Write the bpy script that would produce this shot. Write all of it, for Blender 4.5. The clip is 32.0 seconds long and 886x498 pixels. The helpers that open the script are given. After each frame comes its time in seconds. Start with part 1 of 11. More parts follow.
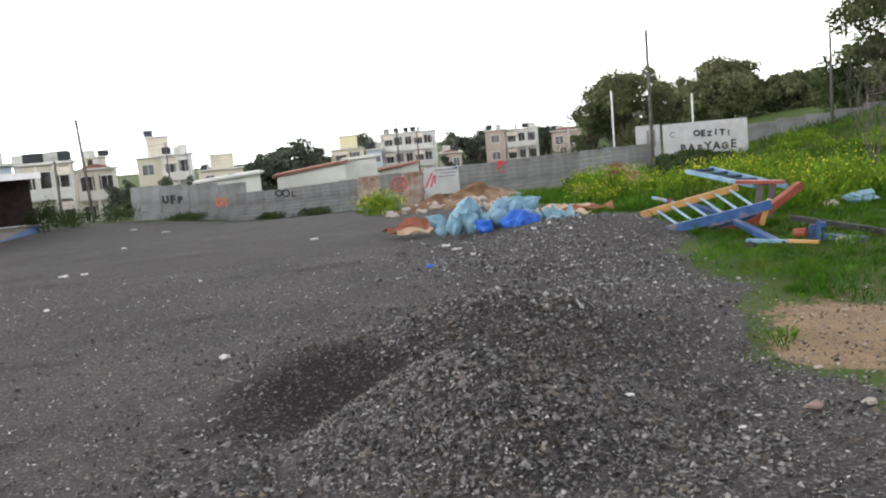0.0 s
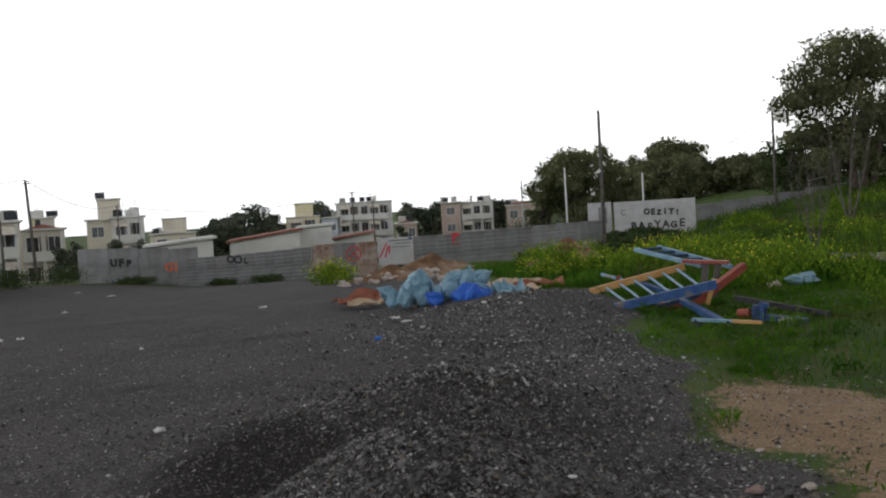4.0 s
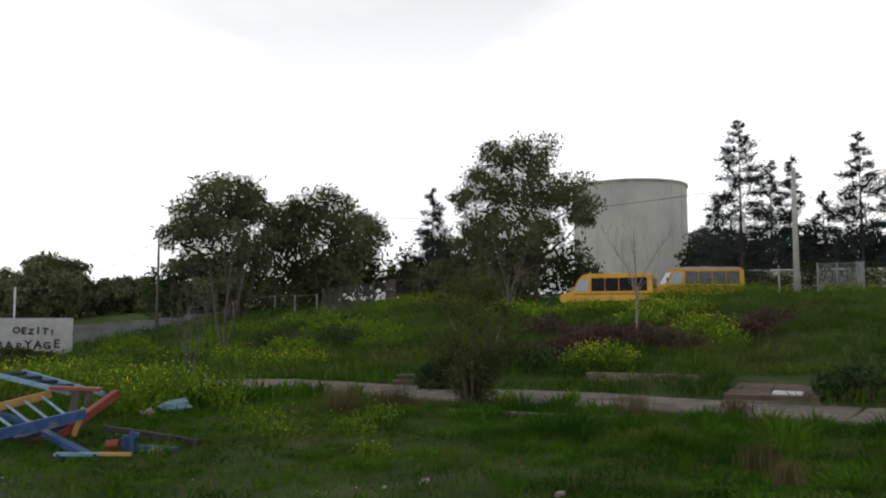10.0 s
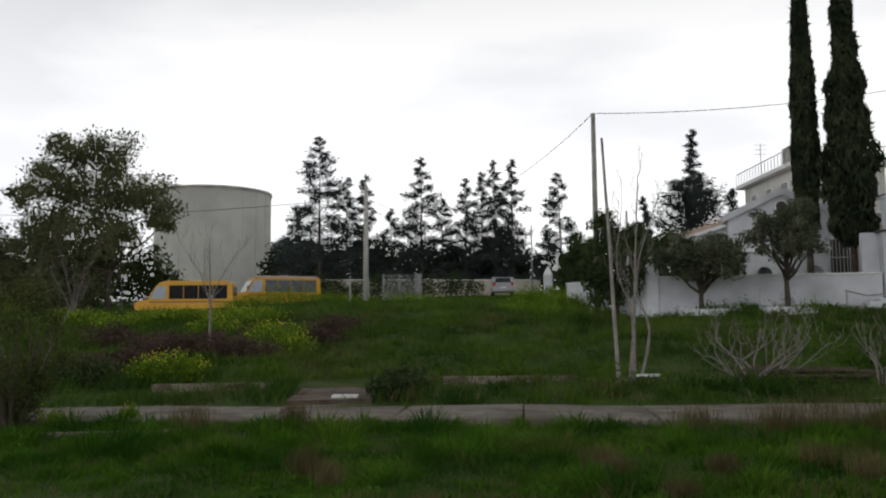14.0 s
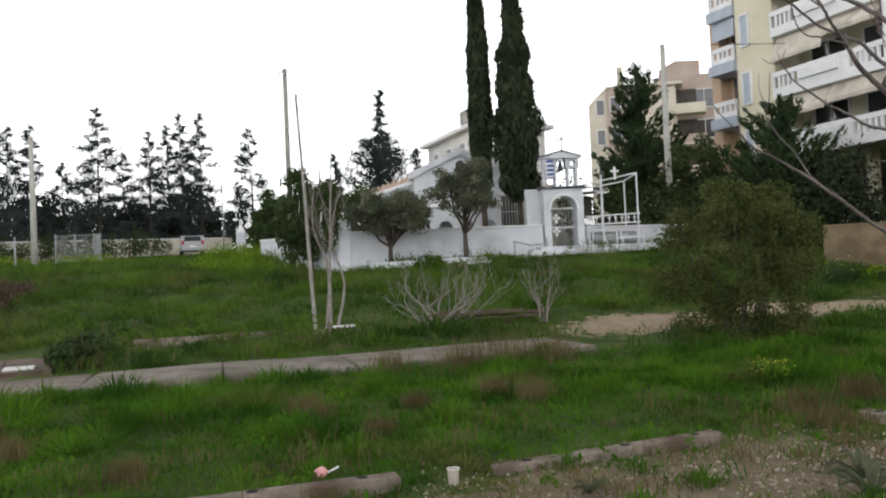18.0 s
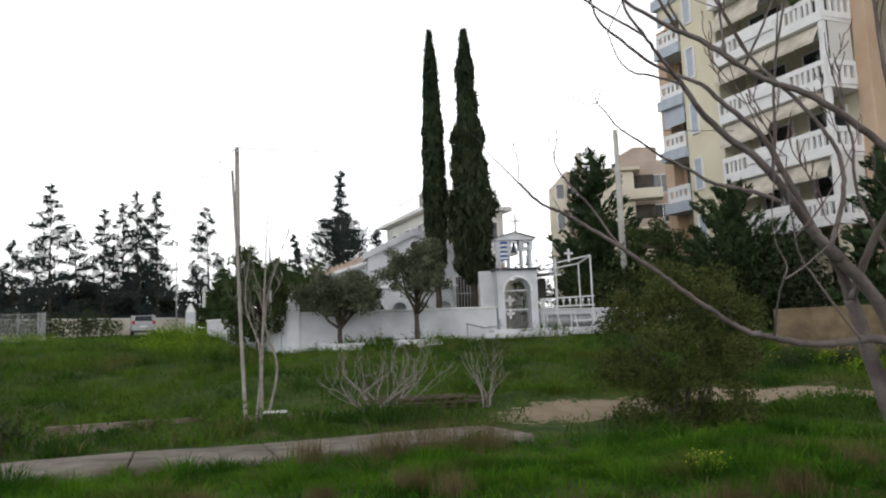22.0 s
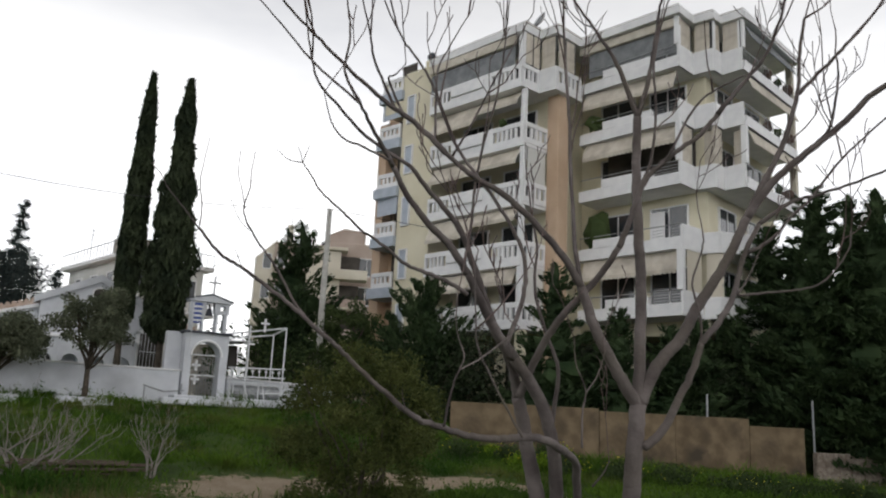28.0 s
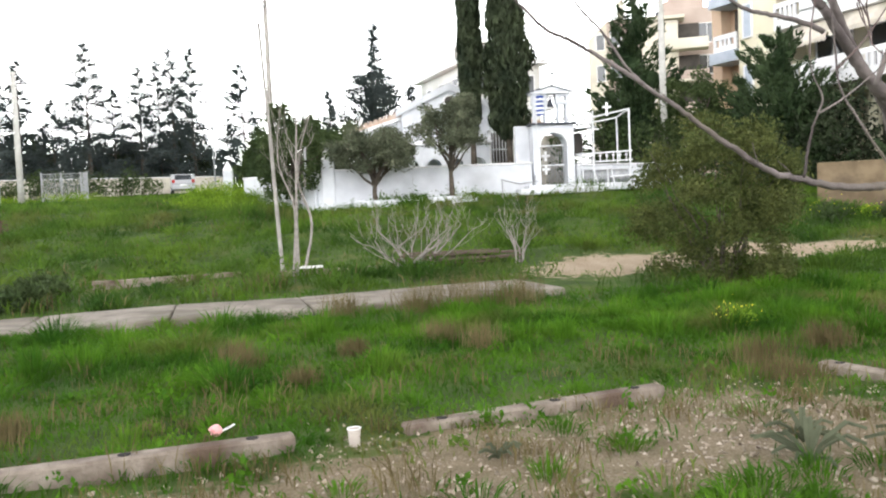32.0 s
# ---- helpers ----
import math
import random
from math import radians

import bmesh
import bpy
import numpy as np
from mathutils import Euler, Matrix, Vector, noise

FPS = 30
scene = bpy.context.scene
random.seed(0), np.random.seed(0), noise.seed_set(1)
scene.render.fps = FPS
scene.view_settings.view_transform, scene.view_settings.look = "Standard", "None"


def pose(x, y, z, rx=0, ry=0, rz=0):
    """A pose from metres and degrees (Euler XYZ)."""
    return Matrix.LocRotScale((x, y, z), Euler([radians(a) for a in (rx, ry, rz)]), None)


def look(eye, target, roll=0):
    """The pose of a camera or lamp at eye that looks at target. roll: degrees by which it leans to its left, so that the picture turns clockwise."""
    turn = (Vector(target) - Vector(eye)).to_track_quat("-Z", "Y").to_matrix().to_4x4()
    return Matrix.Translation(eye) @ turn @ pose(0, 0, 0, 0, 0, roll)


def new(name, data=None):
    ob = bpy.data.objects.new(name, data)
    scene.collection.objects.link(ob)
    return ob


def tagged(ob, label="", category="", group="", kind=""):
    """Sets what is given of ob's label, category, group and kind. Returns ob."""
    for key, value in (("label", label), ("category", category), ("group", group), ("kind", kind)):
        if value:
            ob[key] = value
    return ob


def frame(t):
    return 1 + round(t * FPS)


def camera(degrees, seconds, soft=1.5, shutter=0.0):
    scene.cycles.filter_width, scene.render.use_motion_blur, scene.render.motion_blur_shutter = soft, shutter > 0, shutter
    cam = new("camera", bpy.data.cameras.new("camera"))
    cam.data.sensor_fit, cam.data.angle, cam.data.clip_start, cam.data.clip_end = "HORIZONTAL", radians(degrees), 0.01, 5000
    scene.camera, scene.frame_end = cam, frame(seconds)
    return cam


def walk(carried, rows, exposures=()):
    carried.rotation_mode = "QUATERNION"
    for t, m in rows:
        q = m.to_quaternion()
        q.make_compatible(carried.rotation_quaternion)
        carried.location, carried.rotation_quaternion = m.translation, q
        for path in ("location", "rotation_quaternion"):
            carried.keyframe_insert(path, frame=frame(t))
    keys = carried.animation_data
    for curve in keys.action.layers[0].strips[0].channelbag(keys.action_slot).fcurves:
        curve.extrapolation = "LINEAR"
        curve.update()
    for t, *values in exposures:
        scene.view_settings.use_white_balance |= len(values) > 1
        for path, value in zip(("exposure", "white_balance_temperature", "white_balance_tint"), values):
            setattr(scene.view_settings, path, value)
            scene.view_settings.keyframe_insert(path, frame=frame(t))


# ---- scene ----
cam = camera(56.93, 32.0, soft=2.1)
# seconds, place, tilt, lean, heading
PATH = [
    (0.0, -0.202, 0.086, 1.583, 82.55, 5.18, -3.48),
    (0.5, -0.208, 0.074, 1.575, 82.75, 4.52, -0.13),
    (1.0, -0.210, 0.048, 1.573, 82.89, 5.21, 1.43),
    (1.5, -0.207, 0.045, 1.571, 82.22, 4.49, -0.42),
    (2.0, -0.209, 0.011, 1.562, 81.40, 3.66, -0.29),
    (2.5, -0.199, 0.007, 1.553, 81.51, 2.34, -1.94),
    (4.5, -0.137, 0.162, 1.611, 89.17, 3.53, -9.99),
    (5.0, -0.145, 0.187, 1.610, 90.03, 2.20, -15.74),
    (5.5, -0.144, 0.185, 1.615, 88.75, 1.77, -20.60),
    (6.0, -0.130, 0.214, 1.612, 86.56, 1.19, -21.98),
    (6.5, -0.118, 0.224, 1.625, 85.09, 2.18, -21.98),
    (7.0, -0.099, 0.251, 1.623, 86.47, 1.65, -26.13),
    (7.5, -0.089, 0.262, 1.619, 86.81, 1.11, -31.43),
    (8.0, -0.053, 0.288, 1.613, 88.40, -0.08, -36.77),
    (8.5, -0.048, 0.299, 1.621, 89.58, 0.49, -40.84),
    (9.0, -0.062, 0.271, 1.630, 91.33, 0.53, -43.20),
    (9.5, -0.046, 0.292, 1.628, 92.89, 0.21, -44.76),
    (10.0, 0.018, 0.345, 1.613, 94.59, 0.00, -47.89),
    (10.5, -0.054, 0.273, 1.637, 93.55, 0.68, -52.79),
    (11.0, 0.047, 0.360, 1.605, 93.87, -0.28, -57.72),
    (11.5, 0.008, 0.272, 1.616, 93.61, -0.49, -61.41),
    (12.0, 0.052, 0.245, 1.628, 93.14, -0.82, -64.42),
    (12.5, 0.088, 0.234, 1.627, 93.29, -0.49, -65.62),
    (13.0, 0.135, 0.204, 1.634, 94.03, -0.44, -69.46),
    (13.5, 0.203, 0.115, 1.641, 94.83, -0.30, -73.92),
    (15.5, -0.056, 0.123, 1.619, 93.95, 2.20, -81.53),
    (16.0, -0.054, 0.167, 1.607, 94.22, 0.36, -87.83),
    (16.5, -0.012, 0.137, 1.605, 94.20, 0.67, -93.24),
    (17.0, -0.025, 0.179, 1.608, 93.54, 0.25, -95.17),
    (17.5, -0.023, 0.194, 1.603, 91.93, 1.09, -95.36),
    (18.0, -0.021, 0.202, 1.603, 91.43, 2.59, -97.70),
    (18.5, -0.008, 0.186, 1.590, 91.08, 3.30, -101.40),
    (19.0, 0.030, 0.133, 1.593, 91.57, 3.01, -102.77),
    (19.5, 0.066, 0.041, 1.594, 93.40, 2.04, -102.51),
    (20.0, 0.089, -0.046, 1.588, 93.38, 1.72, -101.86),
    (20.5, 0.162, -0.145, 1.563, 93.09, 3.59, -102.29),
    (21.0, 0.290, -0.262, 1.574, 94.95, -0.08, -104.25),
    (21.5, 0.368, -0.348, 1.584, 95.34, 2.00, -101.68),
    (22.0, 0.454, -0.468, 1.594, 97.06, 2.27, -100.06),
    (22.5, 0.486, -0.544, 1.599, 97.18, 1.39, -98.07),
    (23.0, 0.501, -0.539, 1.599, 96.35, 1.53, -98.34),
    (23.5, 0.511, -0.505, 1.597, 96.85, 0.59, -99.00),
    (24.0, 0.526, -0.475, 1.597, 97.92, 0.62, -98.64),
    (24.5, 0.552, -0.460, 1.597, 97.83, 1.28, -101.06),
    (26.5, 0.602, -0.530, 1.597, 97.75, -1.65, -104.62),
    (27.0, 0.595, -0.542, 1.598, 100.47, -2.99, -112.66),
    (27.5, 0.592, -0.553, 1.597, 101.44, -3.11, -117.55),
    (28.0, 0.579, -0.560, 1.594, 102.32, -2.72, -121.64),
    (28.5, 0.572, -0.568, 1.591, 100.76, -1.67, -122.24),
    (29.0, 0.565, -0.575, 1.586, 97.90, -1.47, -121.51),
    (29.5, 0.559, -0.574, 1.582, 95.11, -0.79, -117.75),
    (30.0, 0.566, -0.576, 1.581, 93.90, -0.17, -111.93),
    (30.5, 0.574, -0.573, 1.578, 92.37, 0.11, -107.20),
    (31.0, 0.583, -0.575, 1.576, 91.03, 1.03, -103.23),
    (31.5, 0.572, -0.571, 1.569, 88.77, 1.85, -101.02),
    (32.0, 0.576, -0.572, 1.565, 87.18, 2.56, -97.48),
]
# the film camera darkens and brightens its picture as it meters the sky
EXPOSURE = [(0, -1.6), (1.0, -1.66), (2.0, -1.4), (2.5, -1.5), (4.5, -3.12), (5.5, -3.22), (6.0, -3.0), (7.0, -2.08), (8.0, -1.83), (9.0, -1.73), (10.0, -2.9), (11.0, -3.15), (13.5, -3.12), (16.0, -3.22), (16.5, -3.12), (17.0, -2.88), (17.5, -2.45), (18.0, -2.08), (19.0, -1.47), (20.0, -1.54), (20.5, -1.49), (21.0, -1.7), (22.0, -2.3), (22.7, -3.07), (24.5, -3.07), (26.5, -3.0), (27.0, -3.08), (28.0, -2.72), (29.0, -2.08), (30.0, -1.53), (31.0, -1.45), (31.5, -1.2), (32.0, -0.92)]
walk(cam, [(t, pose(*p)) for t, *p in PATH], EXPOSURE)

# ---- overcast daylight: cloud deck over a clear sky, one broad weak sun ----
SUN_ELEV, SUN_AZ = 52.0, -75.0          # degrees; azimuth clockwise from +y
world = bpy.data.worlds.new("overcast_sky")
scene.world = world
world.use_nodes = True
wn, wl = world.node_tree.nodes, world.node_tree.links
wn.clear()
w_out, w_bg = wn.new("ShaderNodeOutputWorld"), wn.new("ShaderNodeBackground")
w_sky = wn.new("ShaderNodeTexSky")
w_sky.sky_type, w_sky.sun_disc = "NISHITA", False
w_sky.sun_elevation, w_sky.sun_rotation = radians(SUN_ELEV), radians(SUN_AZ)
w_co, w_map = wn.new("ShaderNodeTexCoord"), wn.new("ShaderNodeMapping")
w_map.inputs["Scale"].default_value = (1.0, 1.0, 3.2)
w_noise, w_ramp = wn.new("ShaderNodeTexNoise"), wn.new("ShaderNodeValToRGB")
w_noise.inputs["Scale"].default_value, w_noise.inputs["Detail"].default_value = 2.1, 6.0
w_noise.inputs["Roughness"].default_value = 0.5
w_ramp.color_ramp.elements[0].position, w_ramp.color_ramp.elements[0].color = 0.36, (9.4, 9.5, 9.9, 1)
w_ramp.color_ramp.elements[1].position, w_ramp.color_ramp.elements[1].color = 0.56, (11.8, 11.8, 11.9, 1)
w_dim, w_mix = wn.new("ShaderNodeMix"), wn.new("ShaderNodeMix")
w_dim.data_type = w_mix.data_type = "RGBA"
w_dim.blend_type, w_dim.inputs["Factor"].default_value = "MULTIPLY", 1.0
w_dim.inputs["B"].default_value = (0.1, 0.1, 0.1, 1)
w_mix.inputs["Factor"].default_value = 0.9
wl.new(w_co.outputs["Generated"], w_map.inputs["Vector"])
wl.new(w_map.outputs["Vector"], w_noise.inputs["Vector"])
wl.new(w_noise.outputs["Fac"], w_ramp.inputs["Fac"])
wl.new(w_sky.outputs["Color"], w_dim.inputs["A"])
wl.new(w_dim.outputs["Result"], w_mix.inputs["A"])
wl.new(w_ramp.outputs["Color"], w_mix.inputs["B"])
# the deck is thin and white low down, thicker and greyer overhead
w_sep, w_alt, w_deck = wn.new("ShaderNodeSeparateXYZ"), wn.new("ShaderNodeMapRange"), wn.new("ShaderNodeMix")
w_alt.interpolation_type = "SMOOTHSTEP"
w_alt.inputs["From Min"].default_value, w_alt.inputs["From Max"].default_value = 0.12, 0.85
w_alt.inputs["To Min"].default_value, w_alt.inputs["To Max"].default_value = 1.0, 0.055
w_deck.data_type, w_deck.blend_type = "RGBA", "MULTIPLY"
w_deck.inputs["Factor"].default_value = 1.0
wl.new(w_co.outputs["Generated"], w_sep.inputs["Vector"])
wl.new(w_sep.outputs["Z"], w_alt.inputs["Value"])
wl.new(w_mix.outputs["Result"], w_deck.inputs["A"])
wl.new(w_alt.outputs["Result"], w_deck.inputs["B"])
wl.new(w_deck.outputs["Result"], w_bg.inputs["Color"])
wl.new(w_bg.outputs["Background"], w_out.inputs["Surface"])
w_bg.inputs["Strength"].default_value = 1.0
sun = new("sun", bpy.data.lights.new("sun", "SUN"))
sun.data.energy, sun.data.angle, sun.data.color = 2.2, radians(22), (1.0, 0.97, 0.92)
sun_way = Vector((math.sin(radians(SUN_AZ)) * math.cos(radians(SUN_ELEV)), math.cos(radians(SUN_AZ)) * math.cos(radians(SUN_ELEV)), math.sin(radians(SUN_ELEV))))
sun.matrix_world = look(sun_way * 300, (0, 0, 0))

# ---- materials ----
def mat(name, a, b, scale=6.0, rough=0.8, bump=0.2, bscale=None, metal=0.0, stain=None, sscale=0.7, sfrom=0.5, sto=0.68, rand=0.0, island=0.0, spec=0.4, trans=0.0):
    """Two-tone grain of colours a and b, a larger stain of a third colour, and fine relief."""
    m = bpy.data.materials.new(name)
    m.use_nodes = True
    n, l = m.node_tree.nodes, m.node_tree.links
    bsdf = n["Principled BSDF"]
    co = n.new("ShaderNodeTexCoord")
    nz = n.new("ShaderNodeTexNoise")
    nz.inputs["Scale"].default_value, nz.inputs["Detail"].default_value = scale, 5.0
    l.new(co.outputs["Object"], nz.inputs["Vector"])
    ramp = n.new("ShaderNodeValToRGB")
    ramp.color_ramp.elements[0].position, ramp.color_ramp.elements[0].color = 0.35, (*a, 1)
    ramp.color_ramp.elements[1].position, ramp.color_ramp.elements[1].color = 0.65, (*b, 1)
    l.new(nz.outputs["Fac"], ramp.inputs["Fac"])
    col = ramp.outputs["Color"]
    if stain:
        n2, r2, mx = n.new("ShaderNodeTexNoise"), n.new("ShaderNodeMapRange"), n.new("ShaderNodeMix")
        n2.inputs["Scale"].default_value, n2.inputs["Detail"].default_value = sscale, 6.0
        r2.inputs["From Min"].default_value, r2.inputs["From Max"].default_value = sfrom, sto
        mx.data_type = "RGBA"
        mx.inputs["B"].default_value = (*stain, 1)
        l.new(co.outputs["Object"], n2.inputs["Vector"])
        l.new(n2.outputs["Fac"], r2.inputs["Value"])
        l.new(r2.outputs["Result"], mx.inputs["Factor"])
        l.new(col, mx.inputs["A"])
        col = mx.outputs["Result"]
    if rand or island:
        src = n.new("ShaderNodeObjectInfo").outputs["Random"] if rand else n.new("ShaderNodeNewGeometry").outputs["Random Per Island"]
        amt = rand or island
        mr, hv = n.new("ShaderNodeMapRange"), n.new("ShaderNodeHueSaturation")
        mr.inputs["To Min"].default_value, mr.inputs["To Max"].default_value = 1 - amt, 1 + amt
        l.new(src, mr.inputs["Value"])
        l.new(mr.outputs["Result"], hv.inputs["Value"])
        l.new(col, hv.inputs["Color"])
        col = hv.outputs["Color"]
    l.new(col, bsdf.inputs["Base Color"])
    bsdf.inputs["Roughness"].default_value, bsdf.inputs["Metallic"].default_value = rough, metal
    bsdf.inputs["Specular IOR Level"].default_value = spec
    if bump:
        n3, bp = n.new("ShaderNodeTexNoise"), n.new("ShaderNodeBump")
        n3.inputs["Scale"].default_value, n3.inputs["Detail"].default_value = bscale or scale * 4, 4.0
        bp.inputs["Strength"].default_value, bp.inputs["Distance"].default_value = bump, 0.02
        l.new(co.outputs["Object"], n3.inputs["Vector"])
        l.new(n3.outputs["Fac"], bp.inputs["Height"])
        l.new(bp.outputs["Normal"], bsdf.inputs["Normal"])
    if trans:
        tr, ms = n.new("ShaderNodeBsdfTranslucent"), n.new("ShaderNodeMixShader")
        l.new(col, tr.inputs["Color"])
        ms.inputs["Fac"].default_value = trans
        l.new(bsdf.outputs["BSDF"], ms.inputs[1])
        l.new(tr.outputs["BSDF"], ms.inputs[2])
        l.new(ms.outputs["Shader"], n["Material Output"].inputs["Surface"])
    return m


def leafy(name, a, b, scale=0.6, island=0.35, trans=0.3, rough=0.7, stain=None, sscale=0.5, sfrom=0.52, sto=0.66):
    return mat(name, a, b, scale=scale, rough=rough, bump=0, island=island, trans=trans, spec=0.12, stain=stain, sscale=sscale, sfrom=sfrom, sto=sto)


M_GRASS = leafy("grass_green", (0.024, 0.082, 0.006), (0.094, 0.212, 0.014), 0.8, island=0.2, stain=(0.15, 0.15, 0.045), sscale=0.5, sfrom=0.55, sto=0.7)
M_GRASS_H = leafy("hill_grass", (0.032, 0.08, 0.012), (0.11, 0.19, 0.022), 0.45, island=0.2, stain=(0.14, 0.14, 0.045), sscale=0.3, sfrom=0.55, sto=0.7)
M_DRY = leafy("dry_grass", (0.1, 0.08, 0.036), (0.19, 0.155, 0.075), 1.2, 0.2)
M_FLOWER = leafy("yellow_petals", (0.62, 0.58, 0.03), (0.75, 0.7, 0.08), 3.0, 0.15)
M_MUSTARD = leafy("mustard_leaf", (0.1, 0.19, 0.015), (0.22, 0.33, 0.028), 1.0)
M_BROWNSCRUB = leafy("dead_scrub", (0.075, 0.052, 0.042), (0.15, 0.1, 0.08), 1.0)
# olive leaf lightened, so backlit haze sits in its colour
M_EUC = leafy("haze_paled_eucalyptus", (0.1, 0.115, 0.06), (0.22, 0.23, 0.12), 0.35)
# needles tinted bluish and lighter to hold the haze of distance
M_PINE = leafy("haze_paled_needle", (0.042, 0.056, 0.055), (0.09, 0.11, 0.105), 0.5, trans=0.2)
M_CYP = leafy("cypress_needle", (0.02, 0.03, 0.017), (0.052, 0.066, 0.034), 0.8, trans=0.08)
M_OLIVE = leafy("olive_leaf", (0.08, 0.095, 0.06), (0.17, 0.185, 0.12), 1.5)
M_SPRUCE = leafy("spruce_needle", (0.02, 0.038, 0.016), (0.054, 0.082, 0.035), 0.8, trans=0.1)
M_BUSH = leafy("bush_leaf", (0.05, 0.068, 0.02), (0.115, 0.13, 0.04), 1.5)
M_SHRUB = leafy("dark_shrub_leaf", (0.04, 0.065, 0.025), (0.08, 0.11, 0.04), 0.8)
# distance haze is put into this paler, greyer leaf colour
M_FARTREE = leafy("haze_paled_far_leaf", (0.08, 0.1, 0.075), (0.15, 0.17, 0.12), 0.15)
M_BARK = mat("grey_bark", (0.095, 0.078, 0.075), (0.2, 0.17, 0.16), 9, 0.9, 0.5, 40, stain=(0.13, 0.11, 0.09), sscale=3)
M_BARKD = mat("dark_bark", (0.05, 0.04, 0.03), (0.11, 0.09, 0.07), 6, 0.9, 0.5, 30)
M_TWIG = mat("reddish_twig", (0.09, 0.065, 0.06), (0.16, 0.115, 0.105), 9, 0.8, 0.2)
M_PALETWIG = mat("pale_twig", (0.19, 0.17, 0.155), (0.31, 0.28, 0.255), 9, 0.85, 0.3)
M_CONC = mat("weathered_concrete", (0.33, 0.3, 0.26), (0.46, 0.43, 0.38), 3, 0.9, 0.35, 60, stain=(0.2, 0.18, 0.15), sscale=0.8)
M_PATH = mat("worn_footpath_concrete", (0.185, 0.16, 0.135), (0.3, 0.265, 0.225), 3, 0.9, 0.35, 60, stain=(0.13, 0.11, 0.085), sscale=0.8)
M_BEAM = mat("pitted_concrete", (0.17, 0.135, 0.11), (0.31, 0.265, 0.22), 7, 0.95, 0.7, 45, stain=(0.11, 0.075, 0.055), sscale=2.5)
M_HOLE = mat("hole_shade_paint", (0.012, 0.011, 0.01), (0.02, 0.018, 0.016), 9, 0.95, 0)
M_STEPBR = mat("brown_stone_step", (0.085, 0.062, 0.05), (0.16, 0.12, 0.095), 5, 0.9, 0.4, 40)
M_REDSLAB = mat("reddish_paving", (0.13, 0.09, 0.075), (0.23, 0.17, 0.14), 4, 0.9, 0.4, 40, stain=(0.09, 0.075, 0.05), sscale=2.0)
M_WHITE = mat("white_plaster", (0.56, 0.575, 0.61), (0.67, 0.685, 0.715), 1.4, 0.85, 0.2, 25, stain=(0.43, 0.44, 0.46), sscale=0.5, sfrom=0.55, sto=0.8)
M_WHITEP = mat("white_paint", (0.76, 0.76, 0.77), (0.84, 0.84, 0.84), 2, 0.6, 0.05)
M_CREAM = mat("cream_render", (0.68, 0.63, 0.47), (0.76, 0.71, 0.55), 0.8, 0.85, 0.12, 30, stain=(0.62, 0.57, 0.43), sscale=0.4)
M_PEACH = mat("peach_render", (0.54, 0.385, 0.265), (0.62, 0.46, 0.33), 0.9, 0.85, 0.12, 30)
M_PINKB = mat("pink_beige_render", (0.4, 0.32, 0.27), (0.47, 0.385, 0.335), 0.6, 0.85, 0.1, 20)
M_BEIGE = mat("beige_render", (0.6, 0.55, 0.45), (0.68, 0.63, 0.53), 0.6, 0.85, 0.1, 20, stain=(0.5, 0.46, 0.38), sscale=0.3)
M_YELLOWB = mat("pale_yellow_render", (0.62, 0.56, 0.36), (0.7, 0.64, 0.45), 0.6, 0.85, 0.1, 20)
M_TOWNW = mat("off_white_render", (0.6, 0.6, 0.57), (0.7, 0.7, 0.67), 0.5, 0.85, 0.1, 20, stain=(0.5, 0.5, 0.48), sscale=0.3)
M_BLUISH = mat("blue_grey_shutter", (0.4, 0.45, 0.52), (0.48, 0.53, 0.6), 2, 0.6, 0.1)
M_AWN = mat("faded_awning_cloth", (0.55, 0.5, 0.42), (0.66, 0.61, 0.53), 2.5, 0.9, 0.1, 40, stain=(0.42, 0.38, 0.32), sscale=1)
M_AWNG = mat("grey_awning_cloth", (0.18, 0.19, 0.2), (0.26, 0.27, 0.28), 2.5, 0.9, 0.1, 40)
# near-black colour standing in for shade inside openings and recesses
M_SHADE = mat("painted_shade", (0.05, 0.045, 0.04), (0.09, 0.08, 0.07), 1, 0.9, 0)
M_GLASS = mat("window_glass", (0.03, 0.035, 0.04), (0.05, 0.055, 0.06), 1, 0.06, 0, spec=0.8)
M_METAL = mat("galvanised_sheet", (0.2, 0.205, 0.21), (0.3, 0.305, 0.31), 1.3, 0.5, 0.1, 20, metal=0.35, stain=(0.16, 0.15, 0.145), sscale=0.5, rand=0.14)
M_RUST = mat("rusty_sheet", (0.28, 0.2, 0.16), (0.42, 0.36, 0.32), 2, 0.8, 0.3, stain=(0.2, 0.1, 0.06), sscale=1.2, rand=0.1)
M_PANEL = mat("white_painted_panel", (0.44, 0.44, 0.45), (0.54, 0.54, 0.55), 1.5, 0.7, 0.1, stain=(0.46, 0.45, 0.44), sscale=0.8)
M_BLACK = mat("black_spray_paint", (0.02, 0.02, 0.022), (0.045, 0.045, 0.05), 9, 0.7, 0)
M_GREYSPRAY = mat("faded_grey_spray_paint", (0.16, 0.16, 0.17), (0.26, 0.26, 0.27), 9, 0.7, 0)
M_REDP = mat("red_spray_paint", (0.5, 0.04, 0.06), (0.62, 0.08, 0.1), 5, 0.6, 0)
M_ORANGESPRAY = mat("orange_spray_paint", (0.6, 0.14, 0.06), (0.7, 0.2, 0.1), 5, 0.6, 0)
M_POLEW = mat("weathered_pole_wood", (0.085, 0.075, 0.07), (0.15, 0.135, 0.125), 4, 0.9, 0.4, 30)
M_POLEG = mat("grey_pole_wood", (0.26, 0.24, 0.22), (0.38, 0.36, 0.33), 4, 0.9, 0.4, 30)
